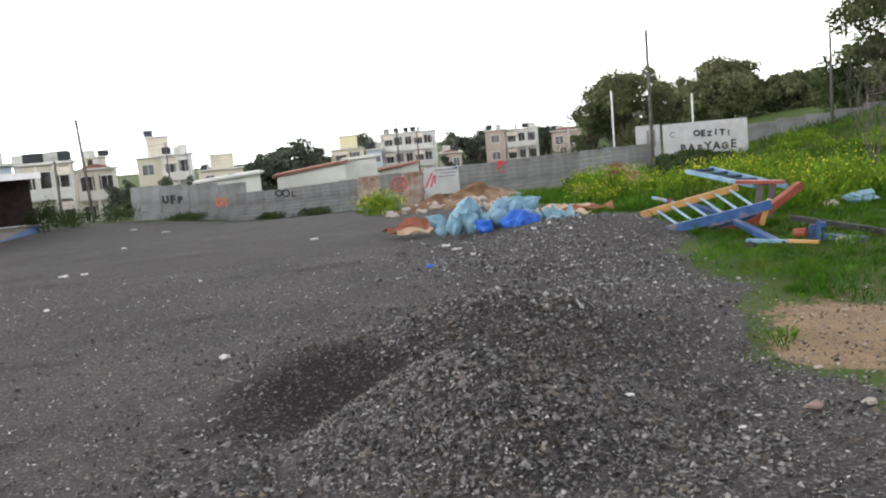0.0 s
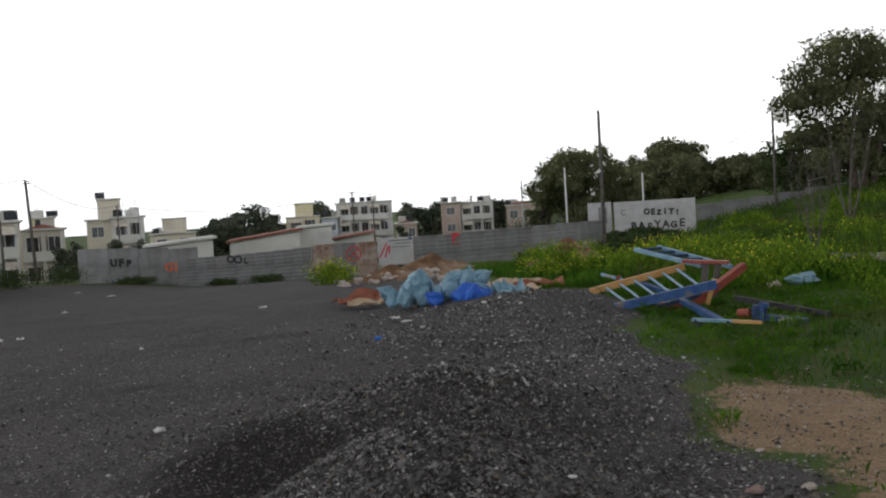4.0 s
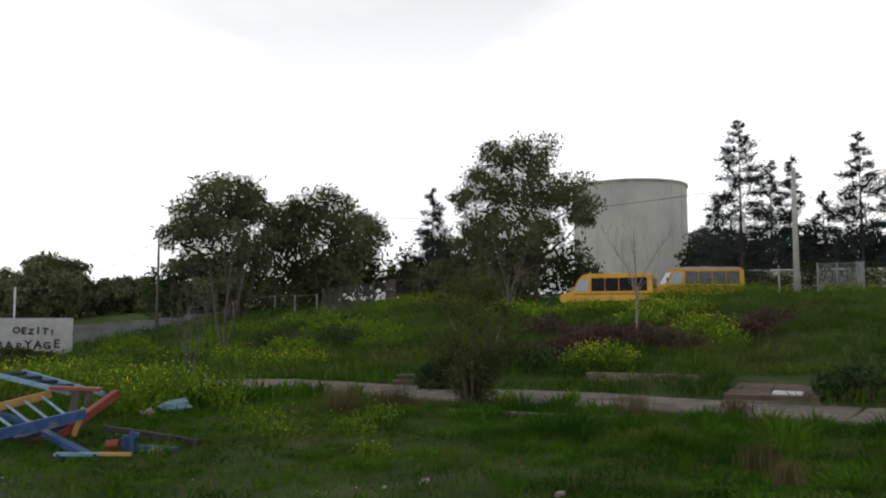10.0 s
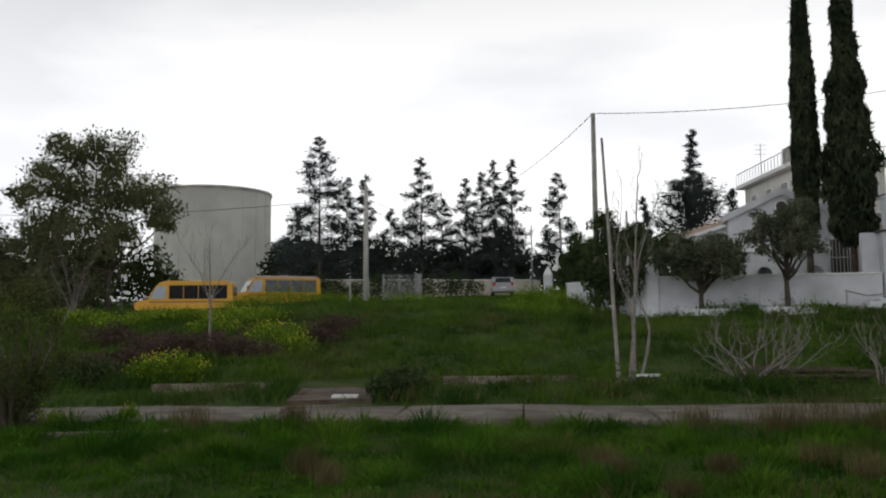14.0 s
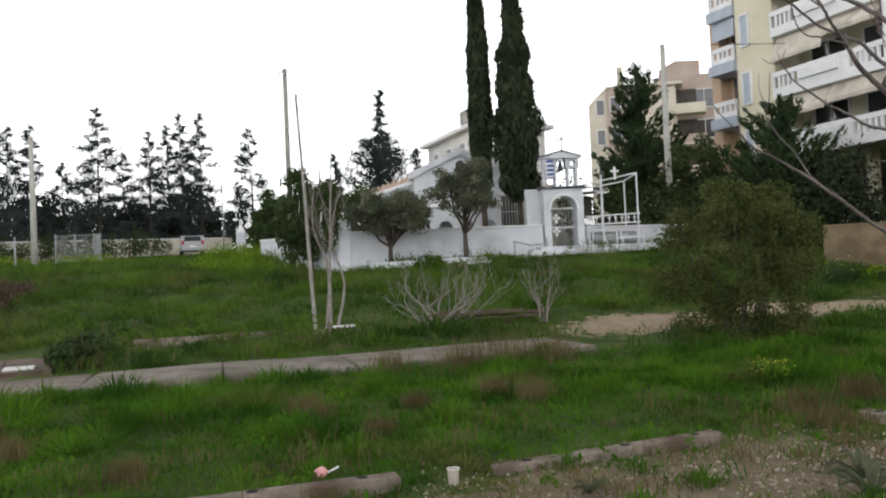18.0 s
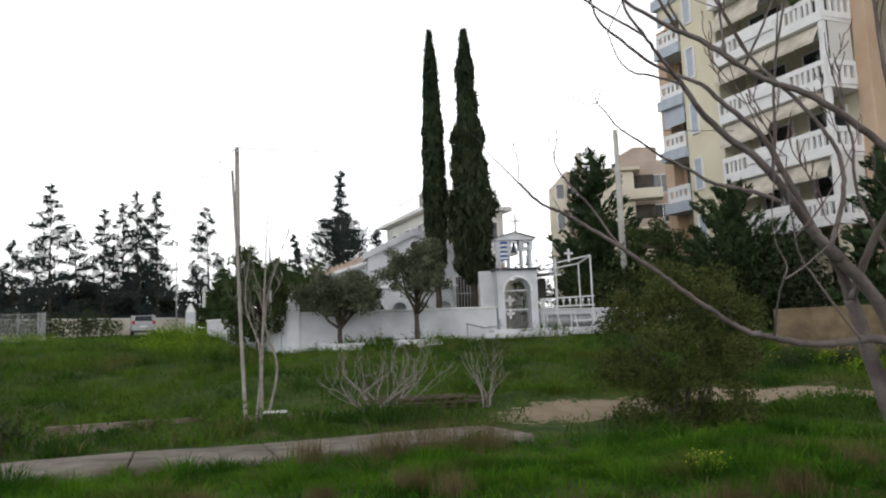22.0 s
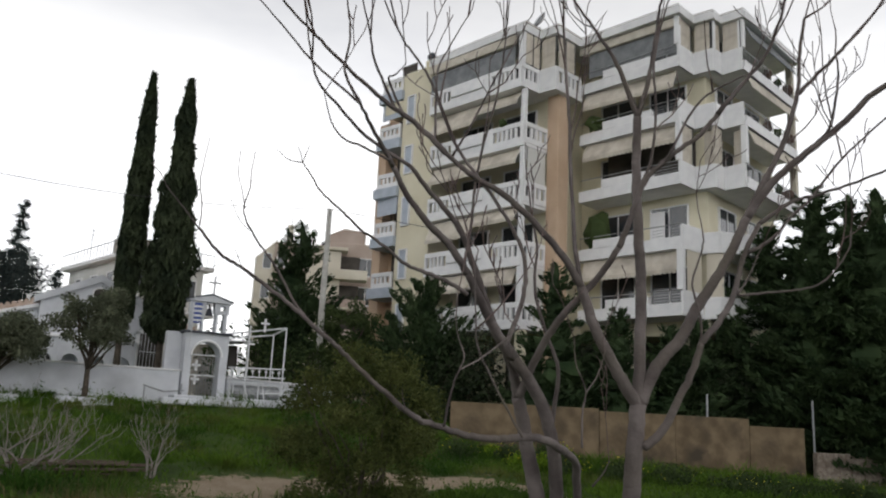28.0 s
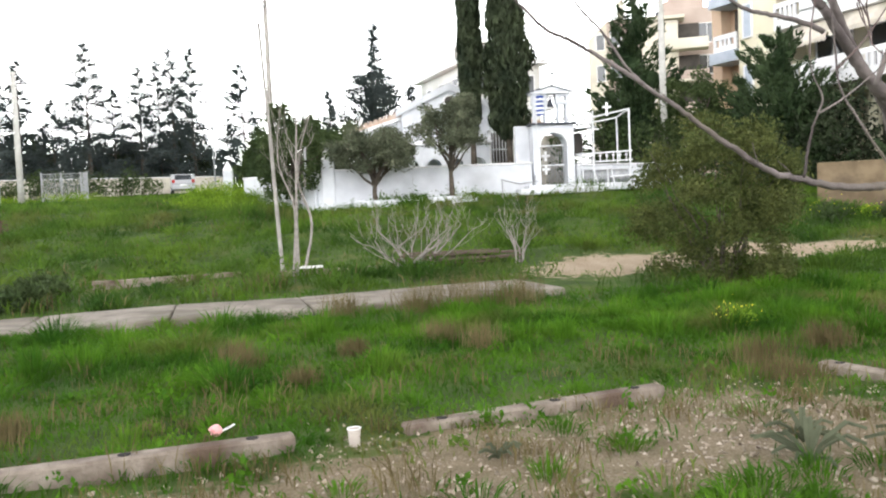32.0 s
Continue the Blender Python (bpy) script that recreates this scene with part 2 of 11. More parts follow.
M_POLEC = mat("concrete_pole", (0.42, 0.41, 0.38), (0.52, 0.51, 0.48), 4, 0.9, 0.2, 30)
M_WIRE = mat("black_cable", (0.03, 0.03, 0.03), (0.05, 0.05, 0.05), 9, 0.6, 0)
M_STEEL = mat("grey_steel", (0.3, 0.31, 0.32), (0.42, 0.43, 0.44), 6, 0.5, 0.1, metal=0.6)
M_WSTEEL = mat("white_painted_steel", (0.62, 0.63, 0.65), (0.72, 0.73, 0.74), 6, 0.5, 0.1)
M_TANK = mat("tank_concrete", (0.48, 0.48, 0.445), (0.57, 0.565, 0.525), 0.35, 0.85, 0.15, 4, stain=(0.41, 0.41, 0.385), sscale=0.12)
M_BUSY = mat("bus_yellow_paint", (0.7, 0.36, 0.02), (0.78, 0.42, 0.03), 1, 0.35, 0.03, spec=0.5)
M_CAR = mat("silver_car_paint", (0.36, 0.37, 0.39), (0.42, 0.43, 0.45), 1, 0.3, 0, spec=0.6)
M_TYRE = mat("black_rubber", (0.02, 0.02, 0.02), (0.035, 0.035, 0.035), 9, 0.85, 0.1)
M_REDL = mat("red_lamp_glass", (0.4, 0.02, 0.02), (0.5, 0.04, 0.03), 4, 0.25, 0)
M_TILE = mat("terracotta_tile", (0.2, 0.075, 0.055), (0.32, 0.15, 0.11), 2, 0.85, 0.4, 14)
M_TILEL = mat("pale_roof_tile", (0.5, 0.36, 0.28), (0.62, 0.5, 0.42), 2, 0.85, 0.4, 14)
# stained tan, darkened so the trees' shade is in the colour
M_RETWALL = mat("tree_shaded_tan_wall", (0.11, 0.08, 0.047), (0.21, 0.155, 0.095), 1.7, 0.9, 0.5, 25, stain=(0.065, 0.05, 0.034), sscale=0.9)
M_BAGL = mat("pale_blue_plastic", (0.15, 0.29, 0.39), (0.29, 0.46, 0.56), 5, 0.5, 0.5, 14, island=0.12)
M_BAGD = mat("bright_blue_plastic", (0.02, 0.1, 0.5), (0.04, 0.19, 0.68), 5, 0.4, 0.5, 14, island=0.1)
M_CARD = mat("weathered_cardboard", (0.42, 0.3, 0.2), (0.58, 0.45, 0.33), 3, 0.9, 0.3)
M_REDW = mat("rusty_red_board", (0.24, 0.08, 0.05), (0.34, 0.13, 0.08), 4, 0.85, 0.3)
M_BLUEP = mat("chipped_blue_paint", (0.025, 0.07, 0.21), (0.045, 0.125, 0.32), 6, 0.5, 0.2, stain=(0.2, 0.16, 0.13), sscale=6, sfrom=0.6, sto=0.7)
M_BLUED = mat("dirty_navy_paint", (0.015, 0.035, 0.09), (0.03, 0.07, 0.17), 6, 0.6, 0.2)
M_LBLUEP = mat("chipped_light_blue_paint", (0.14, 0.28, 0.42), (0.26, 0.42, 0.54), 6, 0.5, 0.2, stain=(0.25, 0.2, 0.16), sscale=6, sfrom=0.6, sto=0.7)
M_ORANGEP = mat("chipped_orange_paint", (0.5, 0.26, 0.08), (0.6, 0.35, 0.13), 6, 0.5, 0.2, stain=(0.3, 0.2, 0.12), sscale=6, sfrom=0.6, sto=0.7)
M_REDPNT = mat("chipped_red_paint", (0.24, 0.05, 0.035), (0.34, 0.085, 0.055), 6, 0.5, 0.2, stain=(0.3, 0.15, 0.1), sscale=6, sfrom=0.6, sto=0.7)
M_EARTH = mat("brown_earth", (0.125, 0.068, 0.038), (0.24, 0.14, 0.08), 2.2, 0.95, 0.8, 9, stain=(0.36, 0.27, 0.19), sscale=1.5)
M_FLAKE = mat("pale_stone_flake", (0.16, 0.155, 0.15), (0.36, 0.35, 0.34), 40, 0.75, 0.1, island=0.35)
M_TINT = mat("dark_tinted_glass", (0.012, 0.012, 0.014), (0.022, 0.022, 0.025), 2, 0.6, 0, spec=0.15)
M_PANE = mat("pale_window_pane", (0.09, 0.1, 0.11), (0.17, 0.18, 0.19), 1.5, 0.25, 0)
M_PAPER = mat("litter_white", (0.68, 0.68, 0.67), (0.8, 0.8, 0.79), 8, 0.7, 0.2)
M_PINK = mat("pink_plastic", (0.7, 0.3, 0.3), (0.8, 0.5, 0.48), 12, 0.5, 0.2)
M_STONE = mat("pale_stone", (0.42, 0.36, 0.32), (0.56, 0.5, 0.45), 9, 0.9, 0.5, 40)
M_PINKSTONE = mat("reddish_stone", (0.3, 0.2, 0.18), (0.4, 0.29, 0.26), 9, 0.9, 0.5, 40)
M_CHIP = mat("gravel_chip", (0.047, 0.045, 0.048), (0.18, 0.173, 0.178), 20, 0.7, 0.2, island=0.75)
M_CHIPB = mat("brown_gravel_chip", (0.1, 0.085, 0.07), (0.2, 0.17, 0.14), 20, 0.85, 0.2, island=0.6)
M_CHIPL = mat("pale_gravel_chip", (0.34, 0.34, 0.35), (0.54, 0.53, 0.52), 20, 0.75, 0.2, island=0.35)
M_PEBBLE = mat("tan_pebble", (0.32, 0.26, 0.2), (0.5, 0.43, 0.36), 20, 0.9, 0.2, island=0.3)
M_DARKGATE = mat("dark_brown_corrugated_sheet", (0.035, 0.022, 0.024), (0.055, 0.035, 0.036), 3, 0.6, 0.15)
# grubby cream of the shed, also the garden wall's painted shade
M_SHEDW = mat("grubby_and_shaded_wall", (0.5, 0.46, 0.39), (0.6, 0.56, 0.48), 1.2, 0.9, 0.2, stain=(0.4, 0.36, 0.3), sscale=0.7)
M_SLATE = mat("black_water_tank", (0.04, 0.045, 0.06), (0.07, 0.075, 0.09), 3, 0.5, 0)
M_HILL = mat("haze_tinted_hillside", (0.09, 0.11, 0.12), (0.14, 0.16, 0.165), 0.02, 1.0, 0)
M_FLAG = mat("blue_flag_cloth", (0.03, 0.07, 0.28), (0.05, 0.1, 0.36), 8, 0.8, 0.1)

# ---- mesh helpers ----
class MB:
    """Collects vertices and faces for one mesh."""

    def __init__(self):
        self.v, self.f = [], []

    def add(self, verts, faces):
        o = len(self.v)
        self.v += [tuple(p) for p in verts]
        self.f += [tuple(i + o for i in q) for q in faces]
        return self

    def box(self, c, s, rz=0.0, bev=0.0, rx=0.0, ry=0.0):
        """A box by centre and size, its edges chamfered by bev."""
        hx, hy, hz = s[0] / 2, s[1] / 2, s[2] / 2
        rot = Euler((radians(rx), radians(ry), radians(rz))).to_matrix() if (rz or rx or ry) else None
        put = lambda p: (rot @ Vector(p) if rot else Vector(p)) + Vector(c)
        if bev <= 0:
            vs = [(x * hx, y * hy, z * hz) for x in (-1, 1) for y in (-1, 1) for z in (-1, 1)]
            return self.add([put(p) for p in vs], [(0, 1, 3, 2), (4, 6, 7, 5), (0, 4, 5, 1), (2, 3, 7, 6), (0, 2, 6, 4), (1, 5, 7, 3)])
        b = min(bev, hx * 0.9, hy * 0.9, hz * 0.9)
        vs, key = [], {}
        for x in (-1, 1):
            for y in (-1, 1):
                for z in (-1, 1):
                    for a in range(3):
                        h = [hx, hy, hz]
                        p = [x * (hx - b), y * (hy - b), z * (hz - b)]
                        p[a] = (x, y, z)[a] * h[a]
                        key[(x, y, z, a)] = len(vs)
                        vs.append(put(p))
        fs = []
        for a in range(3):
            o = [i for i in range(3) if i != a]
            for s_ in (-1, 1):
                ring = []
                for u, w in ((-1, -1), (1, -1), (1, 1), (-1, 1)):
                    k = [0, 0, 0]
                    k[a], k[o[0]], k[o[1]] = s_, u, w
                    ring.append(key[(*k, a)])
                fs.append(tuple(ring if (s_ > 0) == (a != 1) else ring[::-1]))
            for u in (-1, 1):
                for w in (-1, 1):
                    k0, k1 = [0, 0, 0], [0, 0, 0]
                    k0[a], k1[a] = -1, 1
                    k0[o[0]] = k1[o[0]] = u
                    k0[o[1]] = k1[o[1]] = w
                    fs.append((key[(*k0, o[0])], key[(*k1, o[0])], key[(*k1, o[1])], key[(*k0, o[1])]))
        for x in (-1, 1):
            for y in (-1, 1):
                for z in (-1, 1):
                    fs.append(tuple(key[(x, y, z, a)] for a in range(3)))
        return self.add(vs, fs)

    def tube(self, pts, rad, n=8, cap=True):
        """A round bar along points, with a radius each."""
        pts = [Vector(p) for p in pts]
        if not isinstance(rad, (list, tuple)):
            rad = [rad] * len(pts)
        o, m = len(self.v), len(pts)
        side = None
        for i, p in enumerate(pts):
            d = (pts[min(i + 1, m - 1)] - pts[max(i - 1, 0)]).normalized()
            if side is None:
                side = d.orthogonal().normalized()
            side = (side - d * side.dot(d)).normalized()
            up = d.cross(side)
            for k in range(n):
                a = 2 * math.pi * k / n
                self.v.append(tuple(p + rad[i] * (math.cos(a) * side + math.sin(a) * up)))
        for i in range(m - 1):
            for k in range(n):
                self.f.append((o + i * n + k, o + i * n + (k + 1) % n, o + (i + 1) * n + (k + 1) % n, o + (i + 1) * n + k))
        if cap:
            self.f.append(tuple(o + k for k in range(n))[::-1])
            self.f.append(tuple(o + (m - 1) * n + k for k in range(n)))
        return self

    def prism(self, poly, z0, z1):
        """A plan outline drawn up from z0 to z1."""
        n = len(poly)
        vs = [(x, y, z0) for x, y in poly] + [(x, y, z1) for x, y in poly]
        return self.add(vs, [tuple(range(n))[::-1], tuple(range(n, 2 * n))] + [(i, (i + 1) % n, n + (i + 1) % n, n + i) for i in range(n)])

    def upright(self, poly, y0, y1):
        """An outline in the x-z plane, drawn from y0 to y1."""
        n = len(poly)
        vs = [(x, y0, z) for x, z in poly] + [(x, y1, z) for x, z in poly]
        return self.add(vs, [tuple(range(n)), tuple(range(n, 2 * n))[::-1]] + [(i, n + i, n + (i + 1) % n, (i + 1) % n) for i in range(n)])

    def blob(self, c, s, seed=0, bump=0.15, nu=10, nv=7, rz=0.0, fr=1.6):
        """A lumpy rounded mass."""
        o = len(self.v)
        ca, sa = math.cos(radians(rz)), math.sin(radians(rz))
        for j in range(nv + 1):
            th = math.pi * j / nv
            for i in range(nu):
                ph = 2 * math.pi * i / nu
                d = Vector((math.sin(th) * math.cos(ph), math.sin(th) * math.sin(ph), math.cos(th)))
                k = 1 + bump * noise.noise(d * fr + Vector((seed * 7.3, seed * 3.1, seed)))* 2
                x, y, z = d.x * s[0] * k, d.y * s[1] * k, d.z * s[2] * k
                self.v.append((c[0] + x * ca - y * sa, c[1] + x * sa + y * ca, c[2] + z))
        for j in range(nv):
            for i in range(nu):
                self.f.append((o + j * nu + i, o + (j + 1) * nu + i, o + (j + 1) * nu + (i + 1) % nu, o + j * nu + (i + 1) % nu))
        return self


def mesh_of(name, mb, material, smooth=False):
    me = bpy.data.meshes.new(name)
    if isinstance(mb, MB):
        me.from_pydata(mb.v, [], mb.f)
    else:
        bm_ = mb
        bm_.to_mesh(me)
    me.materials.append(material)
    me.update()
    if smooth:
        me.polygons.foreach_set("use_smooth", [True] * len(me.polygons))
    return me


def fast_mesh(name, verts, faces, material):
    """Many alike loose faces from arrays: verts (n, 3), faces (m, 3 or 4)."""
    me = bpy.data.meshes.new(name)
    k = faces.shape[1]
    me.vertices.add(len(verts))
    me.vertices.foreach_set("co", np.ascontiguousarray(verts, dtype=np.float32).ravel())
    me.loops.add(faces.size)
    me.loops.foreach_set("vertex_index", np.ascontiguousarray(faces, dtype=np.int32).ravel())
    me.polygons.add(len(faces))
    me.polygons.foreach_set("loop_start", np.arange(0, faces.size, k, dtype=np.int32))
    me.materials.append(material)
    me.update(calc_edges=True)
    return me


def part(name, mb, material, parent, label="", smooth=False):
    ob = new(name, mesh_of(name, mb, material, smooth))
    ob.parent = parent
    if label:
        ob["label"] = label
    return ob


def empty(name, x, y, z, rz=0.0):
    ob = new(name)
    ob.matrix_basis = pose(x, y, z, 0, 0, rz)
    ob.empty_display_size = 0.2
    return ob


def thing(name, mb, material, label, category, group="", kind="", smooth=False):
    return tagged(new(name, mesh_of(name, mb, material, smooth)), label, category, group, kind)


def bar(mb, a, b, w=0.05, h=None):
    """A squared bar between two points."""
    a, b = Vector(a), Vector(b)
    d = (b - a).normalized()
    s = d.cross(Vector((0, 0, 1))).normalized()
    u = s.cross(d)
    h = h or w
    vs = [p + s * i * w / 2 + u * j * h / 2 for p in (a, b) for i, j in ((-1, -1), (1, -1), (1, 1), (-1, 1))]
    return mb.add(vs, [(3, 2, 1, 0), (4, 5, 6, 7)] + [(k, (k + 1) % 4, 4 + (k + 1) % 4, 4 + k) for k in range(4)])


def polar(az, dist):
    """Plan place at a compass angle (clockwise from +y) and distance from the standpoint."""
    return dist * math.sin(radians(az)), dist * math.cos(radians(az))


def high(el, dist):
    """Height of what is seen at an angle of el degrees at that distance."""
    return 1.6 + dist * math.tan(radians(el))


# ---- the lie of the land ----
def sm(a, b, x):
    u = np.clip((x - a) / (b - a), 0, 1)
    return u * u * (3 - 2 * u)


def soft(x, k):
    return k * np.log1p(np.exp(np.clip(x / k, -40, 40)))


def bell(x, y, cx, cy, sx, sy, rz=0.0):
    c, s = math.cos(radians(rz)), math.sin(radians(rz))
    u, v = (x - cx) * c + (y - cy) * s, -(x - cx) * s + (y - cy) * c
    return np.exp(-(u / sx) ** 2 - (v / sy) ** 2)


def land(x, y):
    """Ground height: a level lot that falls away to the town, and a bank that climbs to a terrace."""
    x, y = np.asarray(x, float), np.asarray(y, float)
    z = 2.35 * sm(12.5, 40, x) + 0.045 * soft(np.minimum(x, 130) - 40, 4)
    yy = np.minimum(y, 220)
    z = z - 0.066 * soft(yy - 18, 3) * (1 - 0.35 * (1 - sm(-20, -8, x))) * (1 - 0.87 * sm(6, 42, x)) - 0.03 * soft(yy - 75, 6) * (1 - 0.9 * sm(20, 60, x))
    z = z - 0.3 * bell(x, y, 33.0, 0.8, 4.0, 4.2) - 0.95 * bell(x, y, 55.5, 30.5, 7.0, 5.0, -50) - 0.25 * bell(x, y, 40.0, 25.0, 9.0, 6.0, 30)
    bump = np.sin(x * 1.1 + 1.3 * np.sin(y * 0.45)) * np.sin(y * 0.8 + 1.1 * np.sin(x * 0.6)) + 0.6 * np.sin(x * 0.5 + y * 1.6 + 2.0)
    z = z + 0.13 * bump * sm(17.5, 21, x) * sm(36, 31, x) * sm(30, 22, y) * sm(-22, -14, y)
    return z


def heaps(x, y):
    """Tipped road planings in front of the standpoint."""
    x, y = np.asarray(x, float), np.asarray(y, float)
    near = np.sqrt(((x - 0.12) / 1.1) ** 2 + ((y - 4.5) / 1.15) ** 2 + 0.005)
    h = 0.5 * np.maximum(0, 1.0 - near) ** 1.1
    far = np.sqrt(((x - 0.42 - 0.25 * (y - 6.2)) / 1.6) ** 2 + ((y - 6.2) / 0.85) ** 2 + 0.03)
    h = np.maximum(h, 0.47 * np.maximum(0, 1.1 - far) ** 1.15)
    h = h + 0.13 * bell(x, y, -1.15, 5.75, 0.45, 0.4, 25) - 0.1 * bell(x, y, -0.75, 5.1, 0.45, 0.35, 20)
    for k, (fx, fy, amp) in enumerate(((1.7, 0.4, 0.016), (-0.6, 1.9, 0.016), (3.1, 2.3, 0.009), (-4.7, 3.9, 0.007), (6.1, -7.3, 0.005))):
        h = h + amp * np.sin(x * fx + y * fy + k * 1.7 + 1.3 * np.sin(x * fy * 0.37 - y * fx * 0.41)) * np.exp(-((x - 6) ** 2 + (y - 4) ** 2) / 500)
    h = h + 0.30 * bell(x, y, 2.7, 12.2, 1.5, 2.3, -10)
    return h


def lot_edge(y):
    """x at which the planings give way to grass."""
    y = np.asarray(y, float)
    e = 2.0 + 0.20 * np.clip(y - 4.2, 0, 9.5) - 0.35 * np.clip(y - 14.0, 0, 6) + 0.25 * np.clip(1.5 - y, 0, 8) * -1.0
    return e + 0.18 * np.sin(y * 1.9) + 0.1 * np.sin(y * 4.3 + 1)


TRAIL = ((18.4, -11.0), (18.2, -13.1), (16.2, -13.9), (14.2, -14.5), (11.9, -14.9), (9.6, -14.5), (7.0, -13.4))


def zones(x, y):
    x, y = np.asarray(x, float), np.asarray(y, float)
    e = lot_edge(y)
    grav = sm(0.5, -0.35, x - e)
    grav = np.where(y > 16, grav * 1.0, grav)
    grav = np.maximum(grav, sm(15.5, 19, y) * sm(4.0, 1.5, x) * 1.0)
    grav = grav * (1 - sm(48, 58, y))
    sand = 1.05 * bell(x, y, 2.85, 5.2, 0.95, 1.55, -15) - 0.45 * bell(x, y, 2.6, 4.75, 0.4, 0.22, 20) - 0.4 * bell(x, y, 3.35, 4.75, 0.3, 0.2, 0) + 0.55 * bell(x, y, 3.3, 5.95, 0.3, 0.4, 0) + 0.6 * bell(x, y, 3.7, 4.1, 0.4, 0.25, -20) + 0.45 * bell(x, y, 4.55, 4.6, 0.35, 0.16, -30) + 0.45 * bell(x, y, 5.3, 6.15, 0.7, 0.16, -30) + 0.45 * bell(x, y, 4.5, 7.6, 0.6, 0.16, -40)
    sand = sand + 1.0 * bell(x, y, 17.5, -6.6, 1.5, 2.6, 20) + 0.95 * bell(x, y, 18.4, -11.2, 1.3, 2.4, 15) + 0.95 * bell(x, y, 5.9, -8.6, 1.0, 0.55, -30) + 0.6 * bell(x, y, 6.85, -7.95, 0.3, 0.2, -20)
    for (x0, y0), (x1, y1) in zip(TRAIL, TRAIL[1:]):
        t = np.clip(((x - x0) * (x1 - x0) + (y - y0) * (y1 - y0)) / ((x1 - x0) ** 2 + (y1 - y0) ** 2), 0, 1)
        sand = np.maximum(sand, 0.98 * np.exp(-(((x - x0 - t * (x1 - x0)) ** 2 + (y - y0 - t * (y1 - y0)) ** 2) / 0.28)))
    dry = 1.0 * bell(x, y, 5.4, -1.6, 1.0, 2.2, 25) + 0.7 * bell(x, y, 4.6, 0.5, 0.8, 1.6, 0) + 0.5 * bell(x, y, 4.5, -4.0, 1.4, 1.2, 0) + 0.9 * bell(x, y, 5.7, -3.3, 1.0, 0.9, 0)
    return np.clip(grav, 0, 1), np.clip(sand, 0, 1) * (1 - grav), np.clip(dry, 0, 1) * (1 - grav)


def ground_z(x, y):
    return float(land(x, y) + heaps(x, y))

# ---- ground: one sheet to the horizon ----
def graded(lo, hi, step, far, n):
    inner = np.arange(lo, hi + step / 2, step)
    g = (np.arange(1, n + 1) / n) ** 3
    return np.concatenate([(lo - far * g)[::-1], inner, hi + far * g])


gx, gy = graded(-8, 25, 0.16, 2600, 42), graded(-13, 26, 0.17, 2600, 46)
GX, GY = np.meshgrid(gx, gy, indexing="ij")
GZ = land(GX, GY) + heaps(GX, GY)
rng = np.random.default_rng(4)
zg, zs, zd = zones(GX, GY)
near = np.exp(-((GX - 6) ** 2 + (GY - 4) ** 2) / 500)
GZ = GZ + rng.normal(0, 0.004, GZ.shape) * near * zg
nx, ny = GX.shape
idx = np.arange(nx * ny).reshape(nx, ny)
quads = np.stack([idx[:-1, :-1], idx[1:, :-1], idx[1:, 1:], idx[:-1, 1:]], -1).reshape(-1, 4)


